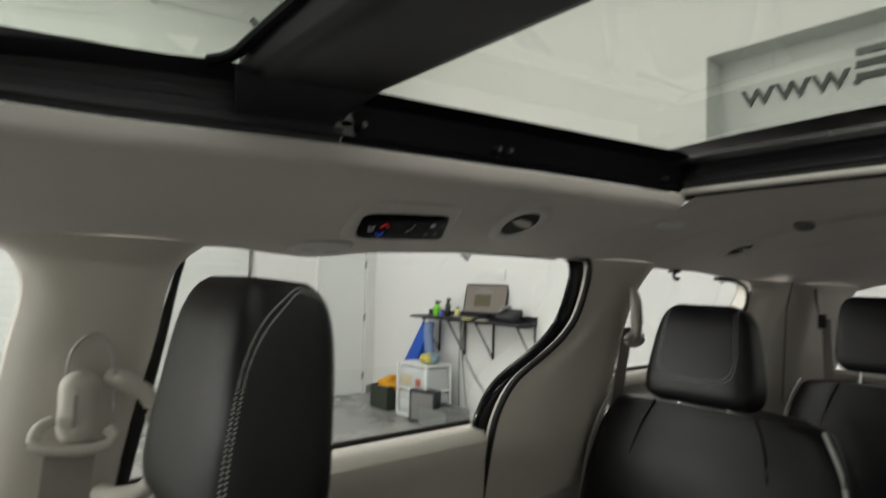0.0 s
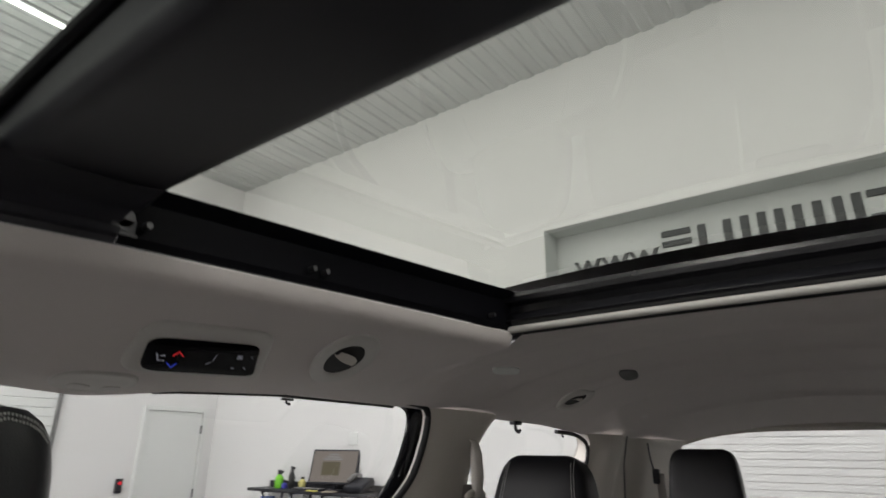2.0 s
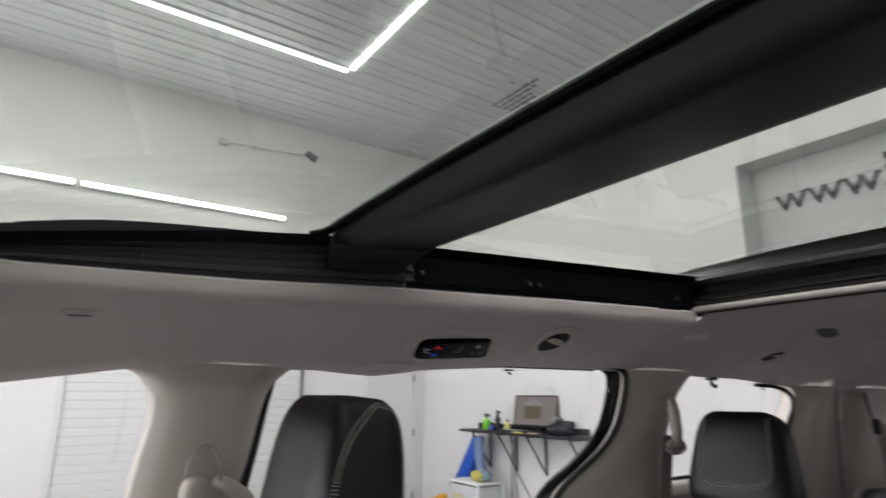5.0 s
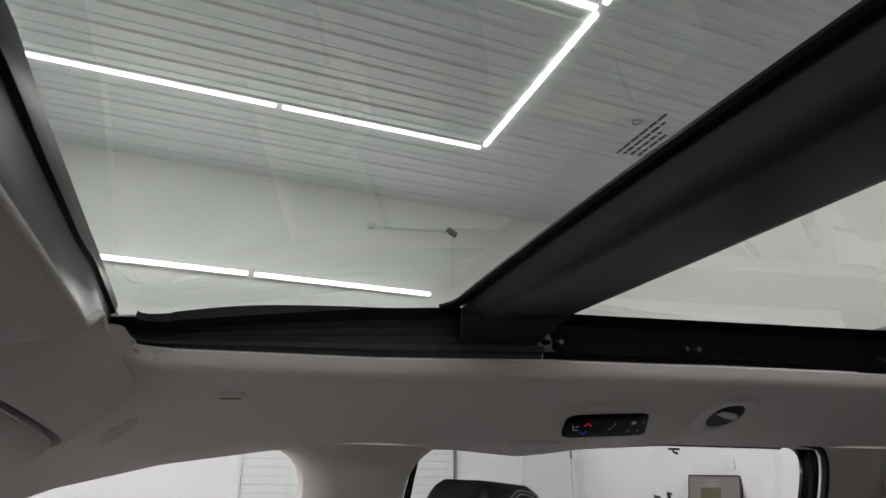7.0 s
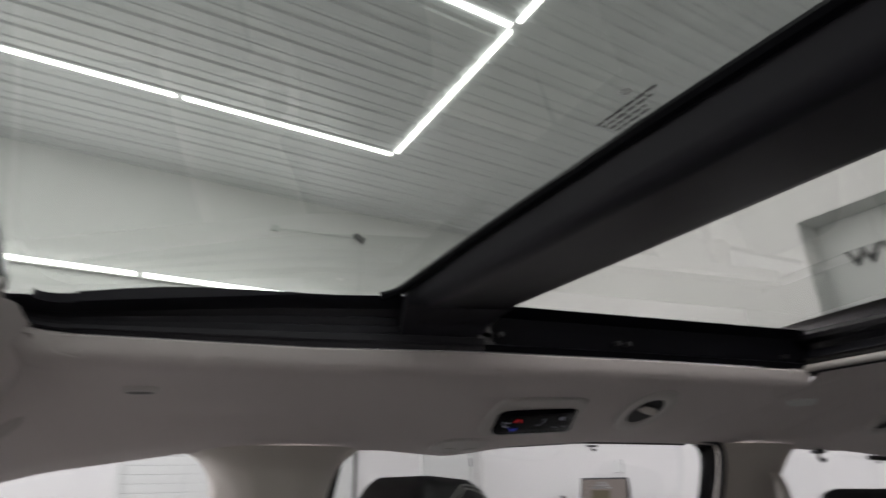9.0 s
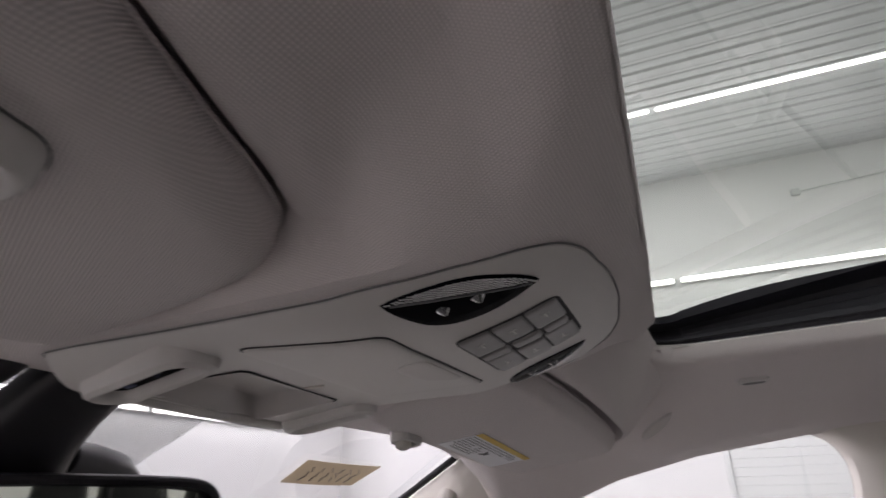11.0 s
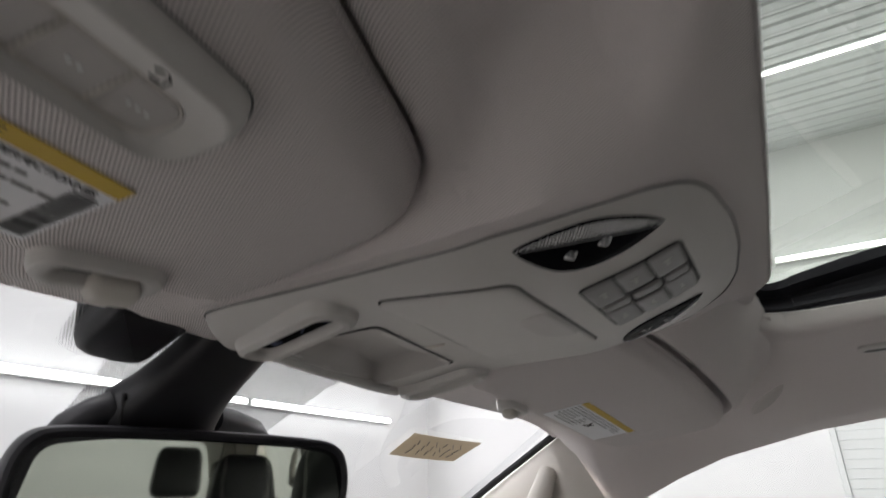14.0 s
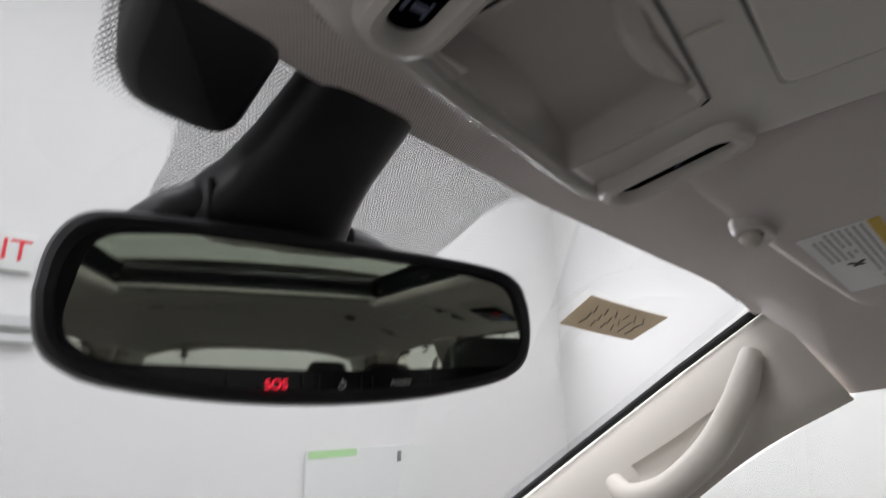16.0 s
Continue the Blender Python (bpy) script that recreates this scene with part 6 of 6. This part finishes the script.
belt("second_row_belt", (0.628, -1.125, 1.475), (0.665, -1.118, 1.18), 0.044, "grey second row seat belt on the pillar")
t3 = thing("rear_row_belt", "grey rear row seat belt beside the rear pillar", "seat belt", "seat belts", at=(0.555, -2.17, 1.46))
part("webbing", quads([[(-0.02 - 0.02 * s + dx, 0.04 * s, 0.01 - 0.34 * s) for dx in (-0.014, 0.014)] for s in frange(0, 1, 8)]), M_BELT, t3, "grey woven webbing", smooth=False)
part("anchor", rbox((0.022, 0.03, 0.05), 0.007, 3, Matrix.Translation((-0.008, 0, 0.0))), M_BLACK, t3, "black belt guide")
part("tail", tube(smooth_path([(0, 0, 0.02), (0.008, 0, 0.06), (0.012, 0, 0.11)], 4), 0.003, 6), M_BLACK, t3)

# grab handle on the door pillar beside the front headrest
ph = thing("pillar_grab_handle", "grey grab handle on the door pillar", "grab handle", at=(0.64, -0.10, 1.40))
part("grip", tube(smooth_path([(0.01, 0.045, 0.040), (-0.018, 0.026, 0.030), (-0.028, 0.006, 0.008), (-0.030, -0.002, -0.05), (-0.028, 0.008, -0.088), (-0.01, 0.035, -0.098), (0.02, 0.05, -0.10)], 6), 0.0105, 12), M_TRIM, ph)

# paper tag stuck on the windscreen, with handwriting shown as plain bars
tagp = thing("paper_tag", "brown paper tag with black marks stuck on the windscreen", "paper tag", at=(0, 0, 0))
q = [Vector((0.324, 0.672, 1.578)), Vector((0.514, 0.672, 1.575)), Vector((0.500, 0.715, 1.550)), Vector((0.322, 0.710, 1.554))]


def on_tag(u, v, lift=0.0): return q[0].lerp(q[1], u).lerp(q[3].lerp(q[2], u), v) + Vector((0, -0.5, -0.86)) * lift


part("paper", join(quads([[on_tag(u, v, 0.001 + 0.0015 * math.sin(3 * u)) for u in frange(0, 1, 10)] for v in frange(0, 1, 4)]), quads([[on_tag(u, v, 0.0004 + 0.0015 * math.sin(3 * u)) for u in frange(0, 1, 10)] for v in frange(0, 1, 4)])), M_TAGPAPER, tagp)
random.seed(11)
for k in range(6):
    u = 0.14 + 0.125 * k
    for j in range(3):
        du, v0 = random.uniform(-0.03, 0.03), 0.22 + 0.2 * j
        part("mark", tube([on_tag(u + du, v0, 0.0028), on_tag(u - du + 0.03, v0 + 0.2, 0.0028)], 0.0007, 5), M_INKGREY, tagp)

# part marks printed on the roof pane, as plain bars
etch = thing("glass_marking", "small grey printed marking on the roof pane", "printed marking", at=(0.006, -0.012, 0.0010))
random.seed(5)
for r in range(5):
    x = 0.026 - 0.001 * r
    bits = []
    while x > -0.020 + 0.006 * r:
        L = random.uniform(0.003, 0.008)
        bits.append(rbox((L, 0.0018, 0.0004), 0, m=Matrix.Translation((x - L / 2, -0.056 - 0.0052 * r, roof_z(0, -0.05) - 0.0042))))
        x -= L + 0.0016
    part("print_line", join(*bits), M_INK, etch, smooth=False)
part("emblem", tube([(-0.010 + 0.003 * math.cos(a), -0.045 + 0.003 * math.sin(a), roof_z(0, -0.05) - 0.004) for a in (2 * math.pi * k / 12 for k in range(13))], 0.0005, 5, False), M_INKGREY, etch)


# ---- the garage's fittings ----
# sign letters in the niche: the address's first letters, then plain bars in place of the name
SY = BY - 0.235
sm = basis((0, SY, 0), (-1, 0, 0), (0, 0, 1))
sign = thing("wall_sign", "dark grey raised letters of a web address on the niche wall", "wall sign")
part("letters", text_bm("www.", 0.30, sm @ Matrix.Translation((-1.87, 3.115, 0)) @ Matrix.Diagonal((1.16, 1.0, 1, 1)), 0.008, "LEFT"), M_LETTER, sign, smooth=False)
for x0, x1, bars in ((1.087, 0.855, -3), (0.803, 0.552, 2), (0.489, 0.192, 3), (0.134, -0.178, 3), (-0.228, -0.289, 1), (-0.317, -0.535, -2), (-0.549, -0.802, 2), (-0.835, -1.075, 2), (-1.10, -1.33, -2), (-1.36, -1.62, -2)):
    w, h = x0 - x1, 0.232
    cx, cz = -(x0 + x1) / 2, 3.168
    if bars > 0:                          # upright bars, or for the others level ones
        t = min(0.062, w)
        for k in range(bars):
            part("letter_bar", rbox((t, h, 0.014), 0.004, 1, sm @ Matrix.Translation((cx + (k - (bars - 1) / 2) * (w - t) / max(1, bars - 1), cz, 0.0))), M_LETTER, sign)
    else:
        t = 0.052
        for k in range(-bars):
            part("letter_bar", rbox((w, t, 0.014), 0.004, 1, sm @ Matrix.Translation((cx, cz + (k / (-bars - 1) - 0.5) * (h - t), 0.0))), M_LETTER, sign)

# flush white door on the side wall, with frame, hinges and lever
door = tagged(new("door_1"), "plain white flush door in the side wall", "door", kind="structure")
part("leaf", rbox((0.04, 0.70, 1.97), 0.003, 1, Matrix.Translation((RX - 0.004, -3.905, 0.99))), M_DOOR, door)
for a, b, c, d in ((-3.56, -3.51, 0, 2.03), (-4.31, -4.26, 0, 2.03), (-4.258, -3.562, 1.98, 2.03)):
    part("frame", rbox((0.06, b - a, d - c), 0.003, 1, Matrix.Translation((RX - 0.016, (a + b) / 2, (c + d) / 2))), M_DOOR, door)
for z in (0.25, 1.05, 1.78):
    part("hinge", rbox((0.02, 0.02, 0.10), 0.003, 1, Matrix.Translation((RX - 0.035, -4.255, z))), M_STEEL, door)
part("lever", tube([(RX - 0.02, -3.60, 1.0), (RX - 0.07, -3.60, 1.0), (RX - 0.07, -3.72, 1.0)], 0.012, 8), M_STEEL, door)
base = tagged(part("baseboard", join(rbox((0.02, 0.16, 0.11), 0.003, 1, Matrix.Translation((RX - 0.01, -4.37, 0.055))), rbox((0.02, 0.86, 0.11), 0.003, 1, Matrix.Translation((RX - 0.01, -3.07, 0.055)))), M_GREY), "dark grey rubber wall base", "baseboard", kind="structure")
sw = thing("door_switch", "small black wall switch beside the door", "switch", at=(RX - 0.02, -3.37, 1.16))
part("box", rbox((0.04, 0.07, 0.15), 0.006, 2), M_BLACK, sw)
part("button", tube([(-0.022, 0, 0.03), (-0.030, 0, 0.03)], 0.018, 12), M_RED, sw, "small red button")

# sectional roller door on the side wall: long flat slats
rd = tagged(new("door_2"), "white sectional garage door with fine horizontal lines", "garage door", kind="structure")
slat = None
for k in range(34):
    z = 0.045 + 0.088 * k
    if slat is None:
        slat = part("slat", rbox((0.03, 2.46, 0.0865), 0.003, 1), M_DOOR, rd)
        slat.location = (RX - 0.012, -1.36, z)
    else:
        o = new("slat", slat.data)
        o.parent = rd
        o.location = (RX - 0.012, -1.36, z)
part("backing", rbox((0.01, 2.46, 3.0), 0, m=Matrix.Translation((RX - 0.005, -1.36, 1.5))), M_DOOR, rd)
part("track", rbox((0.05, 0.028, 3.1), 0.004, 1, Matrix.Translation((RX - 0.025, -2.610, 1.55))), M_GREY, rd, "dark door track")
part("track", rbox((0.05, 0.05, 3.1), 0.004, 1, Matrix.Translation((RX - 0.025, -0.10, 1.55))), M_DOOR, rd)

# conduit high on the side wall
rod = thing("wall_conduit", "thin wall conduit with two small boxes", "conduit", at=(RX - 0.03, -1.95, 4.66))
part("pipe", tube([(0, 0.54, -0.03), (0, -0.54, 0.04)], 0.008, 8), M_NICHE, rod)
part("box", rbox((0.05, 0.09, 0.08), 0.01, 2, Matrix.Translation((0, 0.56, -0.03))), M_NICHE, rod)
part("box", rbox((0.08, 0.16, 0.07), 0.01, 2, Matrix.Translation((0, -0.60, 0.05)) @ Matrix.Rotation(0.5, 4, "X")), M_GREY, rod, "dark grey camera box")
part("cable", tube([(0.015, -0.62, 0.03), (0.018, -0.63, -0.86)], 0.005, 6), M_NICHE, rod)

# wall shelf with brackets
shelf = thing("wall_shelf", "dark wall shelf on black triangular brackets", "shelf", at=(4.66, BY + 0.16, 1.15))
part("board", rbox((1.76, 0.31, 0.030), 0.004, 2), M_BLACK, shelf, "dark shelf board")
part("back_edge", rbox((1.76, 0.02, 0.07), 0.003, 1, Matrix.Translation((0, -0.145, 0.045))), M_BLACK, shelf)
for x in (0.66, 0.20, -0.26, -0.86):
    part("bracket", join(tube([(x, -0.14, -0.015), (x, -0.14, -0.42)], 0.012, 6), tube([(x, -0.14, -0.41), (x, 0.13, -0.02)], 0.010, 6), tube([(x, -0.14, -0.02), (x, 0.14, -0.02)], 0.010, 6)), M_BLACK, shelf, "black bracket")
TOP = 1.166


mon = thing("monitor", "black framed computer monitor showing a pale page", "monitor", at=(4.42, BY + 0.16, TOP))
mm = Matrix.Rotation(radians(18), 4, "Z") @ Matrix.Rotation(radians(15), 4, "X")
part("case", rbox((0.53, 0.035, 0.34), 0.008, 2, mm @ Matrix.Translation((0, 0, 0.23))), M_BLACK, mon)
part("screen", rbox((0.495, 0.004, 0.30), 0.001, 1, mm @ Matrix.Translation((0, 0.018, 0.232))), glow("lit page", (0.66, 0.57, 0.53), 0.62), mon, "pale lit screen")
part("page_block", rbox((0.20, 0.003, 0.13), 0, m=mm @ Matrix.Translation((0.03, 0.0205, 0.21))), glow("lit page block", (0.48, 0.42, 0.30), 0.5), mon, "darker block on the page", smooth=False)
for k in range(3):
    part("page_line", rbox((0.22 - 0.06 * k, 0.003, 0.014), 0, m=mm @ Matrix.Translation((0.02, 0.0205, 0.30 + 0.024 * k))), M_INKGREY, mon, smooth=False)
part("stand", rbox((0.05, 0.04, 0.16), 0.01, 2, Matrix.Translation((0, -0.05, 0.08))), M_BLACK, mon)
part("foot", rbox((0.26, 0.17, 0.014), 0.006, 2, Matrix.Translation((0, -0.02, 0.008))), M_BLACK, mon)
kb = thing("keyboard", "black keyboard lying on the shelf", "keyboard", at=(4.62, BY + 0.26, TOP))
part("case", rbox((0.40, 0.10, 0.02), 0.005, 2, Matrix.Translation((0, 0, 0.0115))), M_BLACK, kb)
part("keys", rbox((0.37, 0.08, 0.008), 0.003, 1, Matrix.Translation((0, 0, 0.024))), M_KEYS, kb, "rows of dark keys")
ph2 = thing("desk_phone", "black desk telephone with handset", "telephone", at=(4.02, BY + 0.17, TOP))
part("body", rbox((0.24, 0.20, 0.07), 0.02, 3, Matrix.Translation((0, 0, 0.07)) @ Matrix.Rotation(radians(-25), 4, "X")), M_BLACK, ph2)
part("handset", tube(smooth_path([(0.10, 0.05, 0.10), (0.08, -0.02, 0.15), (0.05, -0.08, 0.14)], 5), 0.024, 10), M_KEYS, ph2)
part("foot", rbox((0.20, 0.16, 0.04), 0.008, 2, Matrix.Translation((0, -0.01, 0.02))), M_BLACK, ph2)
for nm, x, h, r, col, lb in (("spray_bottle", 5.20, 0.16, 0.045, (0.25, 0.75, 0.06), "green spray bottle with black trigger"), ("pump_bottle", 5.00, 0.20, 0.035, (0.02, 0.02, 0.02), "black pump bottle"), ("ink_bottle", 5.11, 0.07, 0.03, (0.10, 0.10, 0.55), "small blue bottle"), ("yellow_pot", 4.83, 0.12, 0.035, (0.80, 0.74, 0.28), "pale yellow pot")):
    t = thing(nm, lb + " on the shelf", "bottle", at=(x, BY + 0.17, TOP))
    part("body", tube([(0, 0, 0), (0, 0, 0.006), (0, 0, h * 0.65), (0, 0, h * 0.82), (0, 0, h * 0.86)], [r * 0.9, r, r, r * 0.45, r * 0.4], 14), mat(nm + " plastic", col, 0.35, noise_scale=20, noise_amount=0.08), t)
    part("cap", join(tube([(0, 0, h * 0.85), (0, 0, h)], r * 0.5, 10), tube([(-r * 1.3, 0, h), (r * 0.6, 0, h + 0.012)], r * 0.28, 8)) if nm != "yellow_pot" else tube([(0, 0, h * 0.85), (0, 0, h)], r * 0.5, 10), M_BLACK, t, "dark cap")
nt_ = thing("note_pad", "yellow note pad hanging over the shelf edge", "note pad", at=(4.50, BY + 0.30, TOP))
part("sheet", rbox((0.13, 0.10, 0.012), 0.002, 1, Matrix.Translation((0, 0, 0.007))), mat("yellow paper", (0.75, 0.68, 0.18), 0.7, noise_scale=20, noise_amount=0.05), nt_)
part("sheet", rbox((0.12, 0.10, 0.012), 0.002, 1, Matrix.Translation((-0.22, 0, 0.007)) @ Matrix.Rotation(0.3, 4, "Z")), M_TAGPAPER, nt_)
cab = thing("hanging_cables", "loose dark cables hanging behind the shelf", "cables", at=(4.86, BY + 0.03, 1.13))
for pts in (((0, 0, 0), (0.02, 0.01, -0.35), (-0.02, 0.01, -0.7), (-0.10, 0.02, -1.08)), ((0.05, 0, 0), (0.07, 0.01, -0.5), (0.06, 0.01, -1.1)), ((-0.02, 0, -0.42), (-0.20, 0.01, -0.62), (-0.36, 0.01, -0.78), (-0.42, 0.01, -1.0), (-0.32, 0.01, -1.08)), ((0.1, 0.0, 0), (0.04, 0.01, -0.2), (0.0, 0.01, -0.45))):
    part("cable", tube(smooth_path(pts, 6), 0.007, 6), M_GREY, cab)

# blue jacket draped from the shelf
jk = thing("blue_jacket", "blue work jacket hung under the shelf end", "jacket", at=(5.32, BY + 0.18, 1.10))
random.seed(21)
rows = []
for i in range(15):
    s = i / 14
    row = []
    for j in range(24):
        a = 2 * math.pi * j / 24
        w = 0.075 + 0.10 * s ** 0.7
        fold = 1 + 0.16 * math.sin(3 * a + 2.4 * s) + 0.08 * math.sin(7 * a - 3 * s)
        row.append((0.30 * s ** 1.3 + w * fold * math.cos(a) * 0.9, 0.02 + 0.07 * fold * math.sin(a), -0.02 - 0.50 * s))
    rows.append(row)
b = quads(rows, True)
b.verts.ensure_lookup_table()
b.faces.new([b.verts[k] for k in range(24)])
b.faces.new([b.verts[len(b.verts) - 1 - k] for k in range(24)])
part("body", b, mat("blue cloth", (0.015, 0.09, 0.50), 0.8, noise_scale=18, noise_amount=0.25, bump=0.4, bump_scale=60), jk)
rows = [[(0.0 - 0.06 + 0.02 * math.sin(5 * s) + 0.07 * math.cos(a), 0.05 + 0.05 * math.sin(a), -0.02 - 0.42 * s) for a in (2 * math.pi * k / 14 for k in range(14))] for s in frange(0, 1, 8)]
part("lining", quads(rows, True), mat("pale blue plastic", (0.16, 0.24, 0.42), 0.4, noise_scale=25, noise_amount=0.3), jk, "greyish blue hanging lining")
part("hook", tube(smooth_path([(-0.03, 0, 0.05), (-0.03, 0.03, 0.04), (-0.02, 0.02, -0.02)], 4), 0.006, 6), M_STEEL, jk)

# drawer unit, crates and boxes on the floor
M_CLEAR = mat("milky plastic", (0.62, 0.65, 0.66), 0.25, noise_scale=9, noise_amount=0.12)
dr = thing("drawer_unit", "white plastic drawer unit with milky drawers", "drawer unit", at=(5.22, -4.12, 0))
for z in (0.01, 0.315, 0.60):
    part("frame", rbox((0.56, 0.38, 0.022), 0.006, 2, Matrix.Translation((0, 0, z + 0.012))), M_SHEET, dr, "white plastic tray")
for x in (-0.265, 0.265):
    for y in (-0.175, 0.175):
        part("post", rbox((0.03, 0.03, 0.6), 0.005, 2, Matrix.Translation((x, y, 0.31))), M_SHEET, dr)
for z, col in ((0.17, (0.66, 0.67, 0.68)), (0.46, (0.60, 0.52, 0.36))):
    d1 = part("drawer", rbox((0.48, 0.35, 0.25), 0.02, 2, Matrix.Translation((0, 0, z))), M_CLEAR, dr, "milky plastic drawer")
    part("content", rbox((0.20, 0.02, 0.12), 0.01, 2, Matrix.Translation((0.10, 0.172, z - 0.03))), mat("content", col, 0.5, noise_scale=30, noise_amount=0.3), d1)
    part("content", rbox((0.10, 0.02, 0.09), 0.01, 2, Matrix.Translation((-0.12, 0.172, z - 0.04))), mat("content red", (0.5, 0.16, 0.12), 0.5, noise_scale=30, noise_amount=0.3), d1)
stuffed = thing("rag_pile", "small pile of yellow and grey rags on the drawer unit", "rags", at=(5.12, -4.14, 0.634))
random.seed(9)
for k in range(5):
    b = bmesh.new()
    bmesh.ops.create_icosphere(b, subdivisions=2, radius=0.07, matrix=Matrix.Translation((random.uniform(-0.16, 0.16), random.uniform(-0.08, 0.1), 0.055)) @ Matrix.Diagonal((1.2, 1, 0.8, 1)))
    for v in b.verts:
        v.co += 0.018 * noise.noise_vector(v.co * 16 + Vector((k, 0, 0)))
    part("rag", b, mat("rag cloth", random.choice(((0.55, 0.5, 0.12), (0.3, 0.32, 0.33), (0.2, 0.3, 0.36), (0.5, 0.55, 0.5))), 0.9, noise_scale=30, noise_amount=0.25), stuffed)
cr = thing("tool_crate", "dark open crate holding orange cloths", "crate", at=(5.86, -4.08, 0))
part("shell", join(rbox((0.36, 0.02, 0.28), 0.005, 1, Matrix.Translation((0, 0.15, 0.142))), rbox((0.36, 0.02, 0.28), 0.005, 1, Matrix.Translation((0, -0.15, 0.142))), rbox((0.02, 0.30, 0.28), 0.005, 1, Matrix.Translation((0.17, 0, 0.142))), rbox((0.02, 0.30, 0.28), 0.005, 1, Matrix.Translation((-0.17, 0, 0.142))), rbox((0.36, 0.30, 0.02), 0.004, 1, Matrix.Translation((0, 0, 0.012)))), mat("dark green plastic", (0.03, 0.04, 0.03), 0.5, noise_scale=14, noise_amount=0.5), cr)
b = bmesh.new()
bmesh.ops.create_icosphere(b, subdivisions=4, radius=0.17, matrix=Matrix.Translation((-0.02, 0, 0.28)) @ Matrix.Diagonal((1.05, 0.85, 0.62, 1)))
for v in b.verts:
    v.co += 0.05 * noise.noise_vector(v.co * 7) + 0.015 * noise.noise_vector(v.co * 24)
part("cloths", b, mat("orange cloth", (0.72, 0.33, 0.02), 0.85, noise_scale=16, noise_amount=0.3), cr, "crumpled orange cloths")
bb = thing("black_box", "black upright equipment box on the floor", "box", at=(4.98, -3.96, 0))
part("case", rbox((0.34, 0.14, 0.36), 0.012, 2, Matrix.Translation((0, 0, 0.182)) @ Matrix.Rotation(0.35, 4, "Z")), M_BLACK, bb)
part("panel", rbox((0.28, 0.01, 0.30), 0.004, 1, Matrix.Translation((0, 0, 0.182)) @ Matrix.Rotation(0.35, 4, "Z") @ Matrix.Translation((0, 0.071, 0))), M_KEYS, bb)
gc = thing("grey_crate", "grey folding crate full of small parts", "crate", at=(4.72, -4.02, 0))
M_CR = mat("grey crate plastic", (0.21, 0.22, 0.22), 0.5, noise_scale=18, noise_amount=0.2)
for a, sz in (((0, 0.16, 0.105), (0.46, 0.02, 0.20)), ((0, -0.16, 0.105), (0.46, 0.02, 0.20)), ((0.22, 0, 0.105), (0.02, 0.32, 0.20)), ((-0.22, 0, 0.105), (0.02, 0.32, 0.20)), ((0, 0, 0.012), (0.46, 0.32, 0.02))):
    part("side", rbox(sz, 0.004, 1, Matrix.Translation(a)), M_CR, gc)
random.seed(4)
part("parts", join(*[rbox((random.uniform(0.04, 0.1), random.uniform(0.04, 0.1), 0.03), 0.004, 1, Matrix.Translation((random.uniform(-0.17, 0.17), random.uniform(-0.1, 0.1), random.uniform(0.12, 0.20))) @ Matrix.Rotation(random.uniform(0, 3), 4, "Z")) for k in range(16)]), M_GREY, gc, "loose grey parts")
rl = thing("red_reel", "small red object hanging on the back wall", "reel", at=(3.93, BY + 0.02, 0.56))
part("body", rbox((0.07, 0.04, 0.07), 0.012, 2), mat("red plastic", (0.6, 0.03, 0.03), 0.4, noise_scale=20, noise_amount=0.1), rl)
out_ = thing("wall_outlet", "white wall outlet plate behind the monitor", "outlet", at=(4.30, BY + 0.008, 1.66))
part("plate", rbox((0.12, 0.016, 0.12), 0.004, 2), M_DOOR, out_)

# end wall in front of the car: exit sign, grey level band, panel joint and a white board
ex = thing("exit_sign", "white exit sign with red letters on the end wall", "exit sign", at=(0.44, FY - 0.03, 2.44))
part("box", rbox((0.44, 0.05, 0.24), 0.01, 2), M_DOOR, ex)
part("letters", text_bm("EXIT", 0.19, basis((0, -0.027, 0), (1, 0, 0), (0, 0, 1)), 0.002), mat("red sign letters", (0.75, 0.03, 0.05), 0.5, noise_scale=20, noise_amount=0.05), ex, "red letters", smooth=False)
rail = thing("wall_band", "grey level band along the end wall", "rail", at=(-0.55, FY - 0.05, 2.02))
part("bar", rbox((2.6, 0.08, 0.07), 0.01, 2), M_NICHE, rail)
part("bar", rbox((2.6, 0.06, 0.05), 0.01, 2, Matrix.Translation((0, 0, -0.10))), M_NICHE, rail)
part("wall_joint", rbox((0.012, 0.006, 1.75), 0, m=Matrix.Translation((0.875, FY - 0.003, 0.875))), M_NICHE, rail)
board = thing("white_board", "white board with green tape at its corner", "white board", at=(3.44, FY - 0.02, 0.66))
part("sheet", rbox((1.46, 0.02, 1.0), 0.004, 1), M_SHEET, board)
part("tape", rbox((0.5, 0.006, 0.06), 0, m=Matrix.Translation((-0.46, -0.012, 0.47))), M_GREENTAPE, board, "green tape")
part("magnet", rbox((0.05, 0.01, 0.09), 0.005, 1, Matrix.Translation((0.30, -0.014, 0.40))), M_GREY, board)
